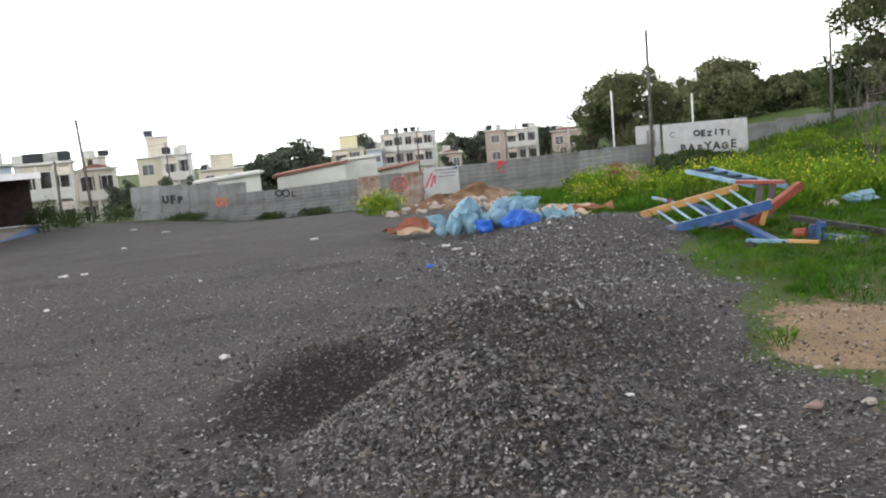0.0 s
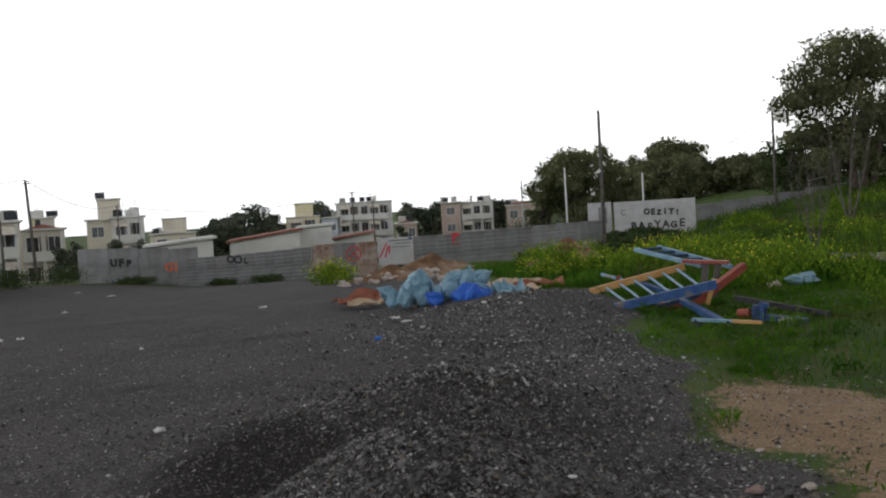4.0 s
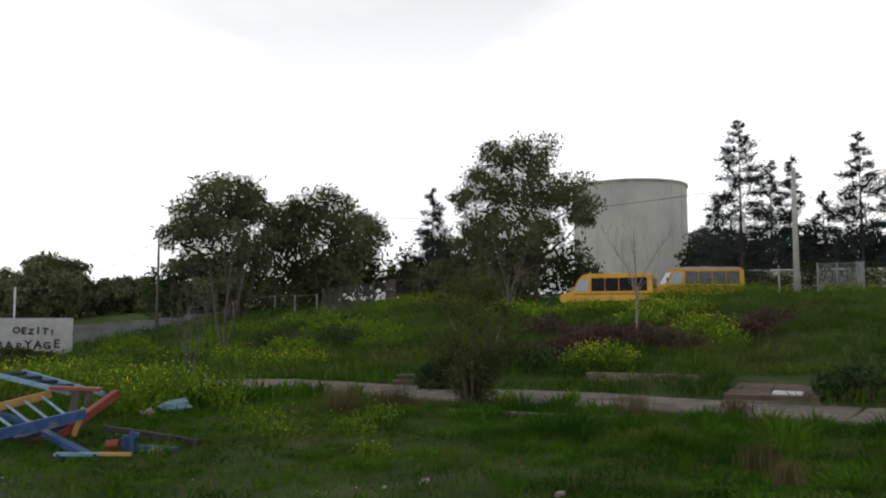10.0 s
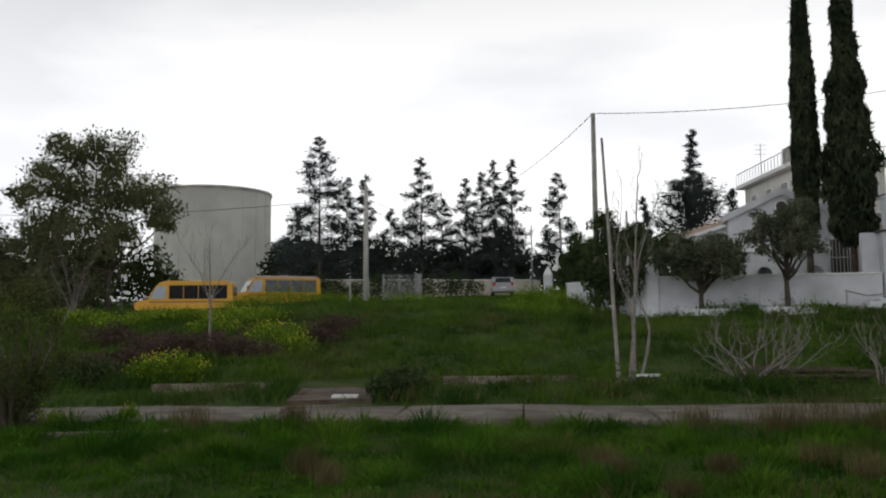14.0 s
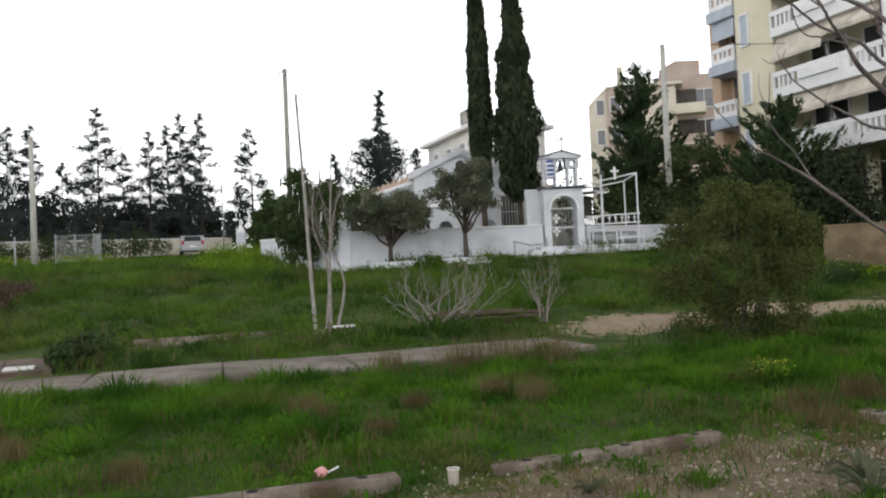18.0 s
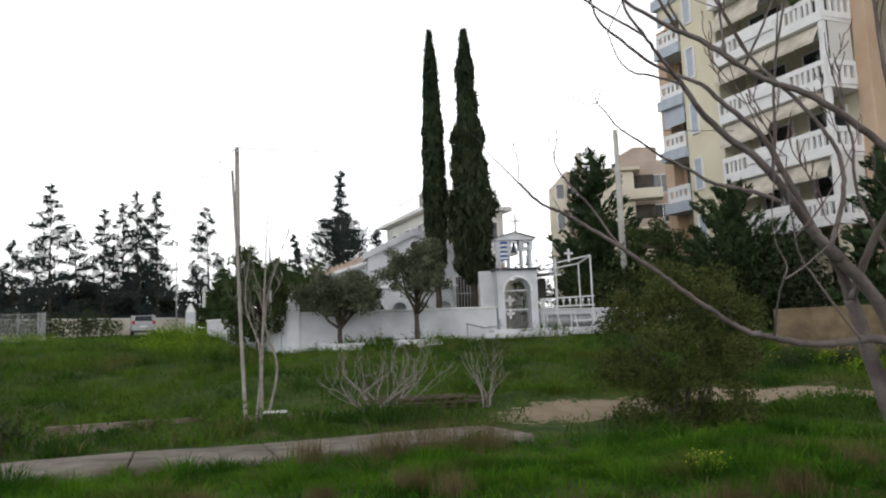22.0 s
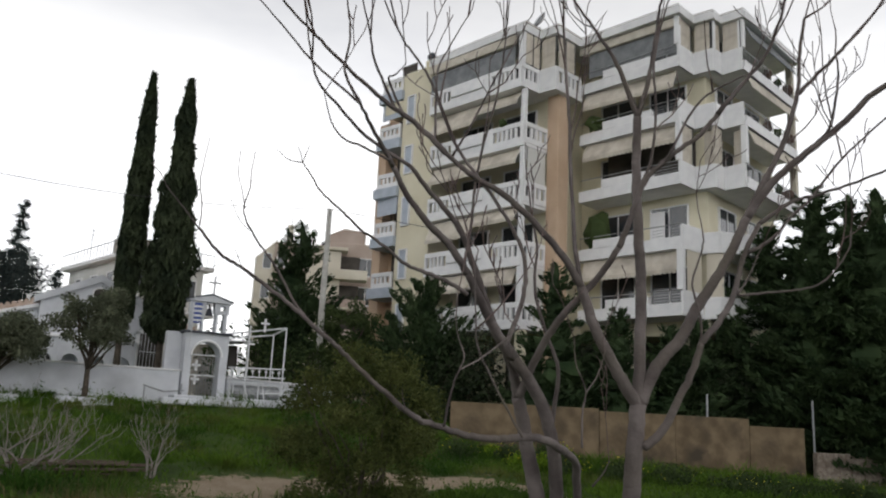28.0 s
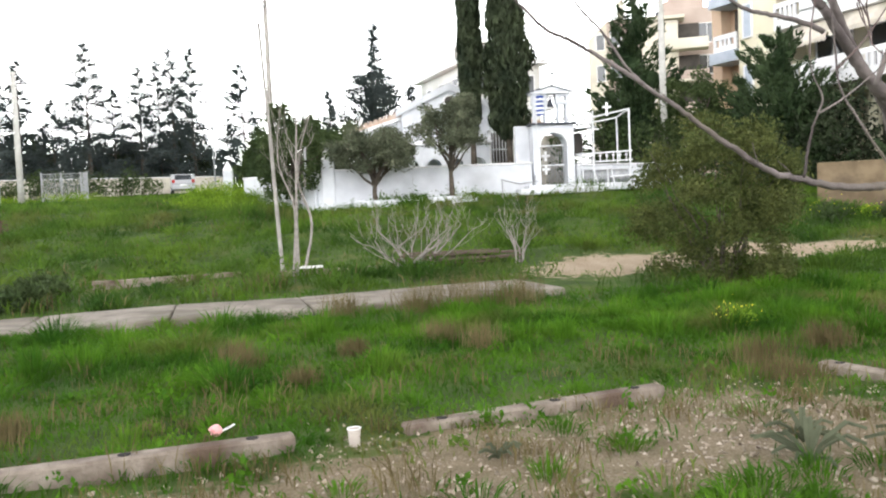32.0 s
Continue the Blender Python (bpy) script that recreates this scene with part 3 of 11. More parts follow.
def ground_material():
    m = bpy.data.materials.new("ground_soil_gravel_grass")
    m.use_nodes = True
    n, l = m.node_tree.nodes, m.node_tree.links
    bsdf = n["Principled BSDF"]
    bsdf.inputs["Roughness"].default_value = 0.92
    bsdf.inputs["Specular IOR Level"].default_value = 0.25
    co, at = n.new("ShaderNodeTexCoord"), n.new("ShaderNodeAttribute")
    at.attribute_name = "zone"
    sep = n.new("ShaderNodeSeparateColor")
    l.new(at.outputs["Color"], sep.inputs["Color"])

    def nz(scale, detail=6.0, rough=0.6):
        t = n.new("ShaderNodeTexNoise")
        t.inputs["Scale"].default_value, t.inputs["Detail"].default_value, t.inputs["Roughness"].default_value = scale, detail, rough
        l.new(co.outputs["Object"], t.inputs["Vector"])
        return t.outputs["Fac"]

    def ramp(src, *stops):
        r = n.new("ShaderNodeValToRGB")
        while len(r.color_ramp.elements) < len(stops):
            r.color_ramp.elements.new(0.5)
        for e, (p, c) in zip(r.color_ramp.elements, stops):
            e.position, e.color = p, (*c, 1)
        l.new(src, r.inputs["Fac"])
        return r.outputs["Color"]

    def mix(fac, a, b, kind="MIX"):
        x = n.new("ShaderNodeMix")
        x.data_type, x.blend_type = "RGBA", kind
        for s, v in ((x.inputs["Factor"], fac), (x.inputs["A"], a), (x.inputs["B"], b)):
            if isinstance(v, (int, float)):
                s.default_value = v
            else:
                l.new(v, s)
        return x.outputs["Result"]

    def math_(op, a, b):
        x = n.new("ShaderNodeMath")
        x.operation = op
        for s, v in ((x.inputs[0], a), (x.inputs[1], b)):
            if isinstance(v, (int, float)):
                s.default_value = v
            else:
                l.new(v, s)
        return x.outputs["Value"]

    def mask(src, edge):
        """The zone with a ragged outline."""
        a = math_("ADD", src, math_("MULTIPLY", math_("SUBTRACT", edge, 0.5), 1.5))
        r = n.new("ShaderNodeMapRange")
        r.inputs["From Min"].default_value, r.inputs["From Max"].default_value = 0.42, 0.58
        l.new(a, r.inputs["Value"])
        return r.outputs["Result"]

    edge = nz(3.2, 9.0, 0.68)
    grain = nz(55, 4.0)
    turf = ramp(nz(1.1, 8.0), (0.3, (0.03, 0.05, 0.011)), (0.5, (0.055, 0.1, 0.016)), (0.72, (0.11, 0.12, 0.035)))
    sandc = mix(0.55, ramp(nz(2.2, 8.0), (0.35, (0.3, 0.22, 0.14)), (0.65, (0.5, 0.4, 0.29))), ramp(grain, (0.35, (0.24, 0.19, 0.13)), (0.65, (0.54, 0.44, 0.34))))
    clay = mix(0.55, ramp(nz(3.1, 9.0), (0.32, (0.16, 0.1, 0.055)), (0.5, (0.29, 0.19, 0.105)), (0.68, (0.4, 0.28, 0.17))), ramp(grain, (0.35, (0.15, 0.105, 0.065)), (0.65, (0.46, 0.34, 0.23))))
    xyz = n.new("ShaderNodeSeparateXYZ")
    l.new(co.outputs["Object"], xyz.inputs["Vector"])
    side = n.new("ShaderNodeMapRange")
    side.inputs["From Min"].default_value, side.inputs["From Max"].default_value = -3.0, 2.0
    l.new(xyz.outputs["Y"], side.inputs["Value"])
    sandc = mix(side.outputs["Result"], sandc, clay)
    dryc = mix(0.5, ramp(nz(3.3, 8.0), (0.35, (0.15, 0.115, 0.06)), (0.6, (0.26, 0.21, 0.14))), ramp(grain, (0.4, (0.1, 0.08, 0.05)), (0.62, (0.33, 0.27, 0.2))))
    v = n.new("ShaderNodeTexVoronoi")
    v.inputs["Scale"].default_value = 58
    l.new(co.outputs["Object"], v.inputs["Vector"])
    vs = n.new("ShaderNodeSeparateColor")
    l.new(v.outputs["Color"], vs.inputs["Color"])
    chips = ramp(vs.outputs["Red"], (0.0, (0.03, 0.03, 0.033)), (0.6, (0.07, 0.07, 0.075)), (0.9, (0.125, 0.122, 0.125)), (0.985, (0.3, 0.3, 0.3)))
    wornc = ramp(nz(0.55, 7.0), (0.32, (0.056, 0.048, 0.047)), (0.5, (0.094, 0.082, 0.08)), (0.7, (0.14, 0.12, 0.11)))
    gravc = mix(0.42, chips, wornc)
    # darker mix for finer planings and the painted shade of the hollow
    dark_mix = n.new("ShaderNodeMapRange")
    dark_mix.inputs["From Min"].default_value, dark_mix.inputs["From Max"].default_value = 0.3, 0.7
    l.new(math_("ADD", at.outputs["Alpha"], math_("MULTIPLY", math_("SUBTRACT", edge, 0.5), 1.2)), dark_mix.inputs["Value"])
    gravc = mix(dark_mix.outputs["Result"], gravc, ramp(vs.outputs["Green"], (0.0, (0.018, 0.016, 0.016)), (0.8, (0.042, 0.038, 0.037)), (0.97, (0.14, 0.13, 0.13))))
    col = mix(mask(sep.outputs["Blue"], edge), turf, dryc)
    col = mix(mask(sep.outputs["Green"], edge), col, sandc)
    gm = mask(sep.outputs["Red"], edge)
    col = mix(gm, col, gravc)
    l.new(col, bsdf.inputs["Base Color"])
    bp = n.new("ShaderNodeBump")
    bp.inputs["Strength"].default_value, bp.inputs["Distance"].default_value = 0.6, 0.03
    l.new(math_("ADD", math_("MULTIPLY", v.outputs["Distance"], gm), math_("MULTIPLY", grain, 0.7)), bp.inputs["Height"])
    l.new(bp.outputs["Normal"], bsdf.inputs["Normal"])
    return m


def fines_shade_at(x, y):
    """Where finer, darker planings lie open and the heap's hollow shade is painted in."""
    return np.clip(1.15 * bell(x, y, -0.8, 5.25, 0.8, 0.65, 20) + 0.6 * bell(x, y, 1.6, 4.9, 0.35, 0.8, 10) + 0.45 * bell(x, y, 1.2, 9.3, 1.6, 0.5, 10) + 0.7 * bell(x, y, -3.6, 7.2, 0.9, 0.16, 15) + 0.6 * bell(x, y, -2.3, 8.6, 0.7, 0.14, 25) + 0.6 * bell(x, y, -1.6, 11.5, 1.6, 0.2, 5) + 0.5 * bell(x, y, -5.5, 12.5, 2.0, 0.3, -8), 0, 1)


fines_shade = fines_shade_at(GX, GY)
M_GROUND = ground_material()
gme = fast_mesh("ground", np.stack([GX, GY, GZ], -1).reshape(-1, 3), quads, M_GROUND)
za = gme.attributes.new("zone", "FLOAT_COLOR", "POINT")
za.data.foreach_set("color", np.stack([zg, zs, zd, fines_shade], -1).astype(np.float32).ravel())
gme.polygons.foreach_set("use_smooth", [True] * len(gme.polygons))
ground = tagged(new("ground", gme), "uneven waste ground of dark gravel, grass and bare earth", "ground", kind="structure")

# ---- concrete footpath, steps and kerbs ----
PATHLINE = ((10.6, 27.0), (11.3, 18.5), (12.35, 10.0), (13.5, 5.5), (14.0, 1.5), (14.45, -1.5), (15.2, -5.6))


def along(line, step):
    """Even stations on a plan line, with the heading at each."""
    out, carry = [], 0.0
    for (x0, y0), (x1, y1) in zip(line, line[1:]):
        d = math.hypot(x1 - x0, y1 - y0)
        s = carry
        while s < d:
            out.append((x0 + (x1 - x0) * s / d, y0 + (y1 - y0) * s / d, math.atan2(y1 - y0, x1 - x0)))
            s += step
        carry = s - d
    return out


footpath = tagged(empty("footpath", 0, 0, 0), "cracked pale concrete footpath crossing the grass", "footpath", kind="structure")
stations = along(PATHLINE, 2.1)
for i, ((xa, ya, ha), (xb, yb, hb)) in enumerate(zip(stations, stations[1:])):
    h = math.atan2(yb - ya, xb - xa)
    nx_, ny_ = -math.sin(h), math.cos(h)
    g_, w_ = 0.012, 1.05
    ux, uy = math.cos(h) * g_, math.sin(h) * g_
    zt = [ground_z(xa, ya) + 0.09 + random.uniform(0, 0.015), ground_z(xb, yb) + 0.09 + random.uniform(0, 0.015)]
    mb = MB()
    pts = [(xa + ux - nx_ * w_, ya + uy - ny_ * w_, zt[0]), (xb - ux - nx_ * w_, yb - uy - ny_ * w_, zt[1]), (xb - ux + nx_ * w_, yb - uy + ny_ * w_, zt[1]), (xa + ux + nx_ * w_, ya + uy + ny_ * w_, zt[0])]
    c = 0.02
    top = [(x * (1 - c) + c * (xa + xb) / 2, y * (1 - c) + c * (ya + yb) / 2, z) for x, y, z in pts]
    mid = [(x, y, z - 0.02) for x, y, z in pts]
    low = [(x, y, z - 0.2) for x, y, z in pts]
    fs = [(0, 1, 2, 3)]
    for k in range(4):
        fs += [(k, 4 + k, 4 + (k + 1) % 4, (k + 1) % 4), (4 + k, 8 + k, 8 + (k + 1) % 4, 4 + (k + 1) % 4)]
    part("slab", mb.add(top + mid + low, fs), M_PATH, footpath)


def plan_beam(name, x0, y0, x1, y1, w, h, material, label, category, base=None, group="", kind="", bev=0.015, holes=0):
    """A long block on the ground between two plan points."""
    L, a = math.hypot(x1 - x0, y1 - y0), math.degrees(math.atan2(y1 - y0, x1 - x0))
    z = min(ground_z(x0, y0), ground_z(x1, y1)) if base is None else base
    ob = empty(name, (x0 + x1) / 2, (y0 + y1) / 2, z, a)
    part("body", MB().box((0, 0, h / 2 - 0.04), (L, w, h + 0.08), bev=bev), material, ob)
    for k in range(holes):
        hx = (k + 0.5) / holes * L - L / 2 + (0.12 if k else -0.08)
        # solid near-black plug paints the shade inside a fixing hole
        part("fixing_hole", MB().tube([(hx, 0, h - 0.03), (hx, 0, h + 0.004)], 0.042, 10), M_HOLE, ob, "dark round plug painted as a fixing hole")
    return tagged(ob, label, category, group, kind)


steps = tagged(empty("garden_steps", 14.75, 5.85, -0.05, 18.4), "low brown stone steps and landing up the bank beside the footpath", "steps", kind="structure")
for k in range(2):
    part("step", MB().box((0.2 + 0.24 * k, 0, 0.02 + 0.1 * k), (0.4, 1.6, 0.18), bev=0.012), M_STEPBR, steps)
    part("nosing", MB().box((0.03 + 0.24 * k, 0, 0.116 + 0.1 * k), (0.1, 1.62, 0.022), bev=0.005), M_PATH, steps, "worn pale nosing")
for k in range(4):
    for j in range(2):
        part("paving_slab", MB().box((0.86 + 0.86 * k, -0.39 + 0.78 * j, 0.15), (0.84, 0.765, 0.16), bev=0.012), M_REDSLAB, steps)
thing("loose_slab", MB().box((15.25, 5.72, 0.205), (0.3, 0.5, 0.05), rz=14, bev=0.01), M_PAPER, "white marble offcut lying on the steps' landing", "slab")
plan_beam("kerb", 17.9, 4.4, 18.5, 1.5, 0.2, 0.16, M_BEAM, "long low concrete kerb half sunk in grass", "kerb", group="kerbs on the bank")
plan_beam("kerb", 18.5, 0.7, 18.75, -1.4, 0.16, 0.1, M_BEAM, "long low concrete kerb half sunk in grass", "kerb", group="kerbs on the bank")
plan_beam("kerb", 16.3, 10.6, 17.2, 8.1, 0.2, 0.16, M_BEAM, "long low concrete kerb half sunk in grass", "kerb", group="kerbs on the bank")
plan_beam("kerb", 9.9, 9.2, 10.9, 6.6, 0.16, 0.1, M_BEAM, "sunken kerb almost hidden by long grass", "kerb", group="kerbs on the bank")
# wheel stops at the edge of the old car park
for x0, y0, x1, y1 in ((5.62, 2.1, 6.08, -0.22), (6.23, -0.97, 6.85, -3.1), (7.1, -4.68, 5.7, -5.12), (8.72, -6.86, 9.18, -8.77)):
    plan_beam("wheel_stop", x0, y0, x1, y1, 0.145, 0.1, M_BEAM, "old concrete wheel stop with fixing holes in rough grass", "wheel stop", group="wheel stops beside the grass", holes=3)
for k, d in enumerate((18.3, 18.75, 19.2)):
    plan_beam("plank_step", *polar(43.4 + 0.3 * k, d), *polar(47.3, d), 0.4, 0.1 + 0.08 * k, M_STEPBR, "weathered brown plank step up the bank", "step", group="plank steps beside the footpath")
plan_beam("edging_block", 11.0, 16.2, 15.6, 15.2, 0.25, 0.08, M_CONC, "pale concrete edging where the path meets the bank", "edging")

# ---- site hoardings along the far side of the lot ----
def ribbed(L, h, n=9, depth=0.035, t=0.02):
    """A sheet with horizontal ribs, along x, its foot at z 0."""
    mb, zs = MB(), []
    for k in range(n):
        a = h * k / n
        zs += [(a, 0), (a + h / n * 0.45, 0), (a + h / n * 0.55, -depth), (a + h / n * 0.92, -depth)]
    zs.append((h, 0))
    vs = [(x, y, z) for z, y in zs for x in (0, L)] + [(x, t, z) for z in (0, h) for x in (0, L)]
    m = len(zs)
    fs = [(2 * i, 2 * i + 1, 2 * i + 3, 2 * i + 2) for i in range(m - 1)] + [(2 * m, 2 * m + 2, 2 * m + 3, 2 * m + 1), (0, 2 * m, 2 * m + 1, 1), (2 * m - 2, 2 * m - 1, 2 * m + 3, 2 * m + 2)]
    return mb.add(vs, fs)


def hoarding(name, a0, a1, d0, d1, e0, e1, n, label, style="ribbed"):
    """Sheet fence from one bearing to another; e: the angle at which its top is seen."""
    ob = tagged(empty(name, 0, 0, 0), label, "fence", group="site hoardings")
    (xa, ya), (xb, yb) = polar(a0, d0), polar(a1, d1)
    za, zb = high(e0, d0), high(e1, d1)
    L = math.hypot(xb - xa, yb - ya) / n
    rz = math.degrees(math.atan2(yb - ya, xb - xa))
    for i in range(n):
        f = (i + 0.5) / n
        x, y = xa + (xb - xa) * i / n, ya + (yb - ya) * i / n
        zt = za + (zb - za) * f + random.uniform(-0.04, 0.04)
        zb_ = min(ground_z(x, y), ground_z(x + 1, y)) - 0.1
        h = zt - zb_
        if style == "ribbed":
            o = part("sheet", ribbed(L - 0.02, h), M_METAL, ob)
        elif style == "board":
            o = part("sheet", MB().box((L / 2, 0, h / 2), (L - 0.04, 0.04, h), bev=0.008), M_RUST if i % 2 == 0 else M_METAL, ob)
        else:
            o = part("sheet", MB().box((L / 2, 0, h / 2), (L - 0.03, 0.05, h), bev=0.01), M_METAL, ob)
        o.matrix_basis = pose(x, y, zb_, 0, random.uniform(-0.6, 0.6), rz + random.uniform(-1.5, 1.5))
        q = part("post", MB().box((0, 0.1, (h - 0.1) / 2), (0.07, 0.07, h - 0.1), bev=0.01), M_RUST, ob)
        q.matrix_basis = pose(x, y, zb_, 0, 0, rz)
    return ob, (xa, ya, rz, L * n)


hoardA, fa = hoarding("site_fence", -17.8, -10.4, 59, 57, -1.05, -1.55, 4, "smooth grey metal hoarding with black graffiti", "flat")
hoardB, fb = hoarding("site_fence", -11.8, -2.9, 54, 54.5, -2.25, -2.0, 7, "ribbed galvanised hoarding with faded graffiti")
hoardC, fc = hoarding("site_fence", -2.85, 1.65, 54.6, 55, -1.9, -1.85, 3, "rust-stained board hoarding with circled red mark", "board")
hoardE, fe = hoarding("site_fence", 4.2, 17.4, 55, 57, -1.75, -1.35, 8, "ribbed galvanised hoarding with a red tag")


def scrawl(name, text, frame_, u, z, size, material, label, lean=0.0, thick=0.012):
    """Sprayed lettering on a fence face, a part for each letter; u: metres along it."""
    xa, ya, rz, L = frame_
    c, s = math.cos(radians(rz)), math.sin(radians(rz))
    ob = tagged(empty(name, xa + c * u + s * 0.075, ya + s * u - c * 0.075, z), label, "graffiti")
    ob.matrix_basis = pose(xa + c * u + s * 0.075, ya + s * u - c * 0.075, z, 90, lean, rz)
    for k, letter in enumerate(text):
        cu = bpy.data.curves.new("letter", "FONT")
        cu.body, cu.size, cu.extrude, cu.offset, cu.align_x = letter, size * (1 + 0.12 * math.sin(k * 2.3)), 0.006, thick, "CENTER"
        tmp = new("letter", cu)
        me = bpy.data.meshes.new_from_object(tmp.evaluated_get(bpy.context.evaluated_depsgraph_get()))
        bpy.data.objects.remove(tmp)
        me.materials.clear()
        me.materials.append(material)
        q = new("letter", me)
        q.parent = ob
        q.matrix_basis = pose((k - (len(text) - 1) / 2) * size * 0.78, 0.05 * size * math.cos(k * 1.9), 0, 0, 0, 5 * math.sin(k * 3.1))
    return ob


scrawl("graffiti", "UFP", fa, 2.75, -0.8, 0.62, M_BLACK, "black sprayed letters on the grey hoarding", thick=0.05)
scrawl("graffiti", "GR", fa, 6.1, -1.35, 0.75, M_ORANGESPRAY, "orange sprayed letters low on the hoarding", thick=0.03)
scrawl("graffiti", "OOL", fb, 3.7, -0.98, 0.6, M_BLACK, "black sprayed letters on the ribbed hoarding", 4, thick=0.02)
scrawl("graffiti", "M", fb, 1.3, -1.4, 0.6, M_GREYSPRAY, "faded grey tag on the ribbed hoarding", thick=0.02)
scrawl("graffiti", "R", fe, 2.95, -0.75, 0.95, M_REDP, "red sprayed tag on the ribbed hoarding", -6, thick=0.09)


def ring_mark(frame_, u, z, r, material, label):
    xa, ya, rz, L = frame_
    c, s = math.cos(radians(rz)), math.sin(radians(rz))
    mb = MB()
    mb.tube([(r * math.cos(a), 0, r * math.sin(a)) for a in np.linspace(0, 6.28, 20)], 0.04, 5)
    mb.tube([(-r * 0.6, 0, -r * 0.6), (r * 0.6, 0, r * 0.6)], 0.04, 5)
    mb.tube([(-r * 0.6, 0, r * 0.6), (r * 0.6, 0, -r * 0.6)], 0.04, 5)
    ob = thing("painted_mark", mb, material, label, "graffiti")
    ob.matrix_basis = pose(xa + c * u + s * 0.05, ya + s * u - c * 0.05, z, 0, 0, rz)


ring_mark(fc, 2.7, -0.95, 0.48, M_REDP, "red sprayed ring with a cross")
ring_mark(fc, 0.9, -0.75, 0.45, M_RUST, "rust-brown sprayed ring with a cross")


def flat_sign(name, a0, a1, d, e_top, e_bot, label, bars, legs=True):
    (xa, ya), (xb, yb) = polar(a0, d), polar(a1, d)
    L, rz = math.hypot(xb - xa, yb - ya), math.degrees(math.atan2(yb - ya, xb - xa))
    z1, z0 = high(e_top, d), high(e_bot, d)
    ob = tagged(empty(name, xa, ya, z0, rz), label, "sign")
    part("panel", MB().box((L / 2, 0, (z1 - z0) / 2), (L, 0.08, z1 - z0), bev=0.015), M_PANEL, ob)
    for x, z, w, h, m in bars:
        part("mark", MB().box((x * L, -0.05, z * (z1 - z0)), (w * L, 0.012, h * (z1 - z0))), m, ob)
    if legs:
        for x in (0.06, 0.5, 0.94):
            part("post", MB().box((x * L, 0.09, (z1 - z0) / 2 - 1.0), (0.09, 0.09, z1 - z0 + 1.6), bev=0.01), M_RUST, ob)
    return ob, (xa, ya, rz, L)


site_sign, _ = flat_sign("site_notice", 1.7, 4.15, 54.6, -1.72, -3.6, "white site notice board with a red scrawl", ((0.62, 0.9, 0.6, 0.05, M_GREYSPRAY), (0.7, 0.78, 0.45, 0.04, M_GREYSPRAY), (0.66, 0.66, 0.5, 0.04, M_GREYSPRAY), (0.93, 0.93, 0.1, 0.09, M_BLUEP)))
for k, (x, z, h) in enumerate(((0.14, 0.55, 0.6), (0.24, 0.5, 0.45), (0.32, 0.56, 0.3))):
    part("scrawl", MB().box((x * 2.33, -0.05, z * 1.8), (0.1, 0.012, h * 1.8), ry=28 - 10 * k), M_REDP, site_sign, "red sprayed stroke")
big_sign, fs_ = flat_sign("wall_sign", 18.15, 23.5, 56, -0.2, -2.75, "large white painted panel with black sprayed writing among weeds", ())
scrawl("graffiti", "OEZIT!", fs_, 3.1, 0.45, 0.5, M_BLACK, "faded black sprayed word on the white panel", 2, thick=0.03)
scrawl("graffiti", "BAPYAGE", fs_, 2.8, -0.45, 0.66, M_BLACK, "black sprayed word on the white panel", -1, thick=0.018)
scrawl("graffiti", "C", fs_, 0.6, 0.5, 0.5, M_GREYSPRAY, "grey sprayed letter on the white panel")
side_sign, _ = flat_sign("wall_sign", 16.4, 18.0, 58, -0.15, -2.4, "narrow white panel behind the pole", ((0.5, 0.6, 0.1, 0.5, M_GREYSPRAY), (0.75, 0.6, 0.1, 0.5, M_GREYSPRAY)))

# far low wall and rails beyond the panel
hoardG, fg = hoarding("site_fence", 23.6, 33.5, 60, 62, -0.75, 0.25, 6, "pale ribbed sheet fence running up the bank")


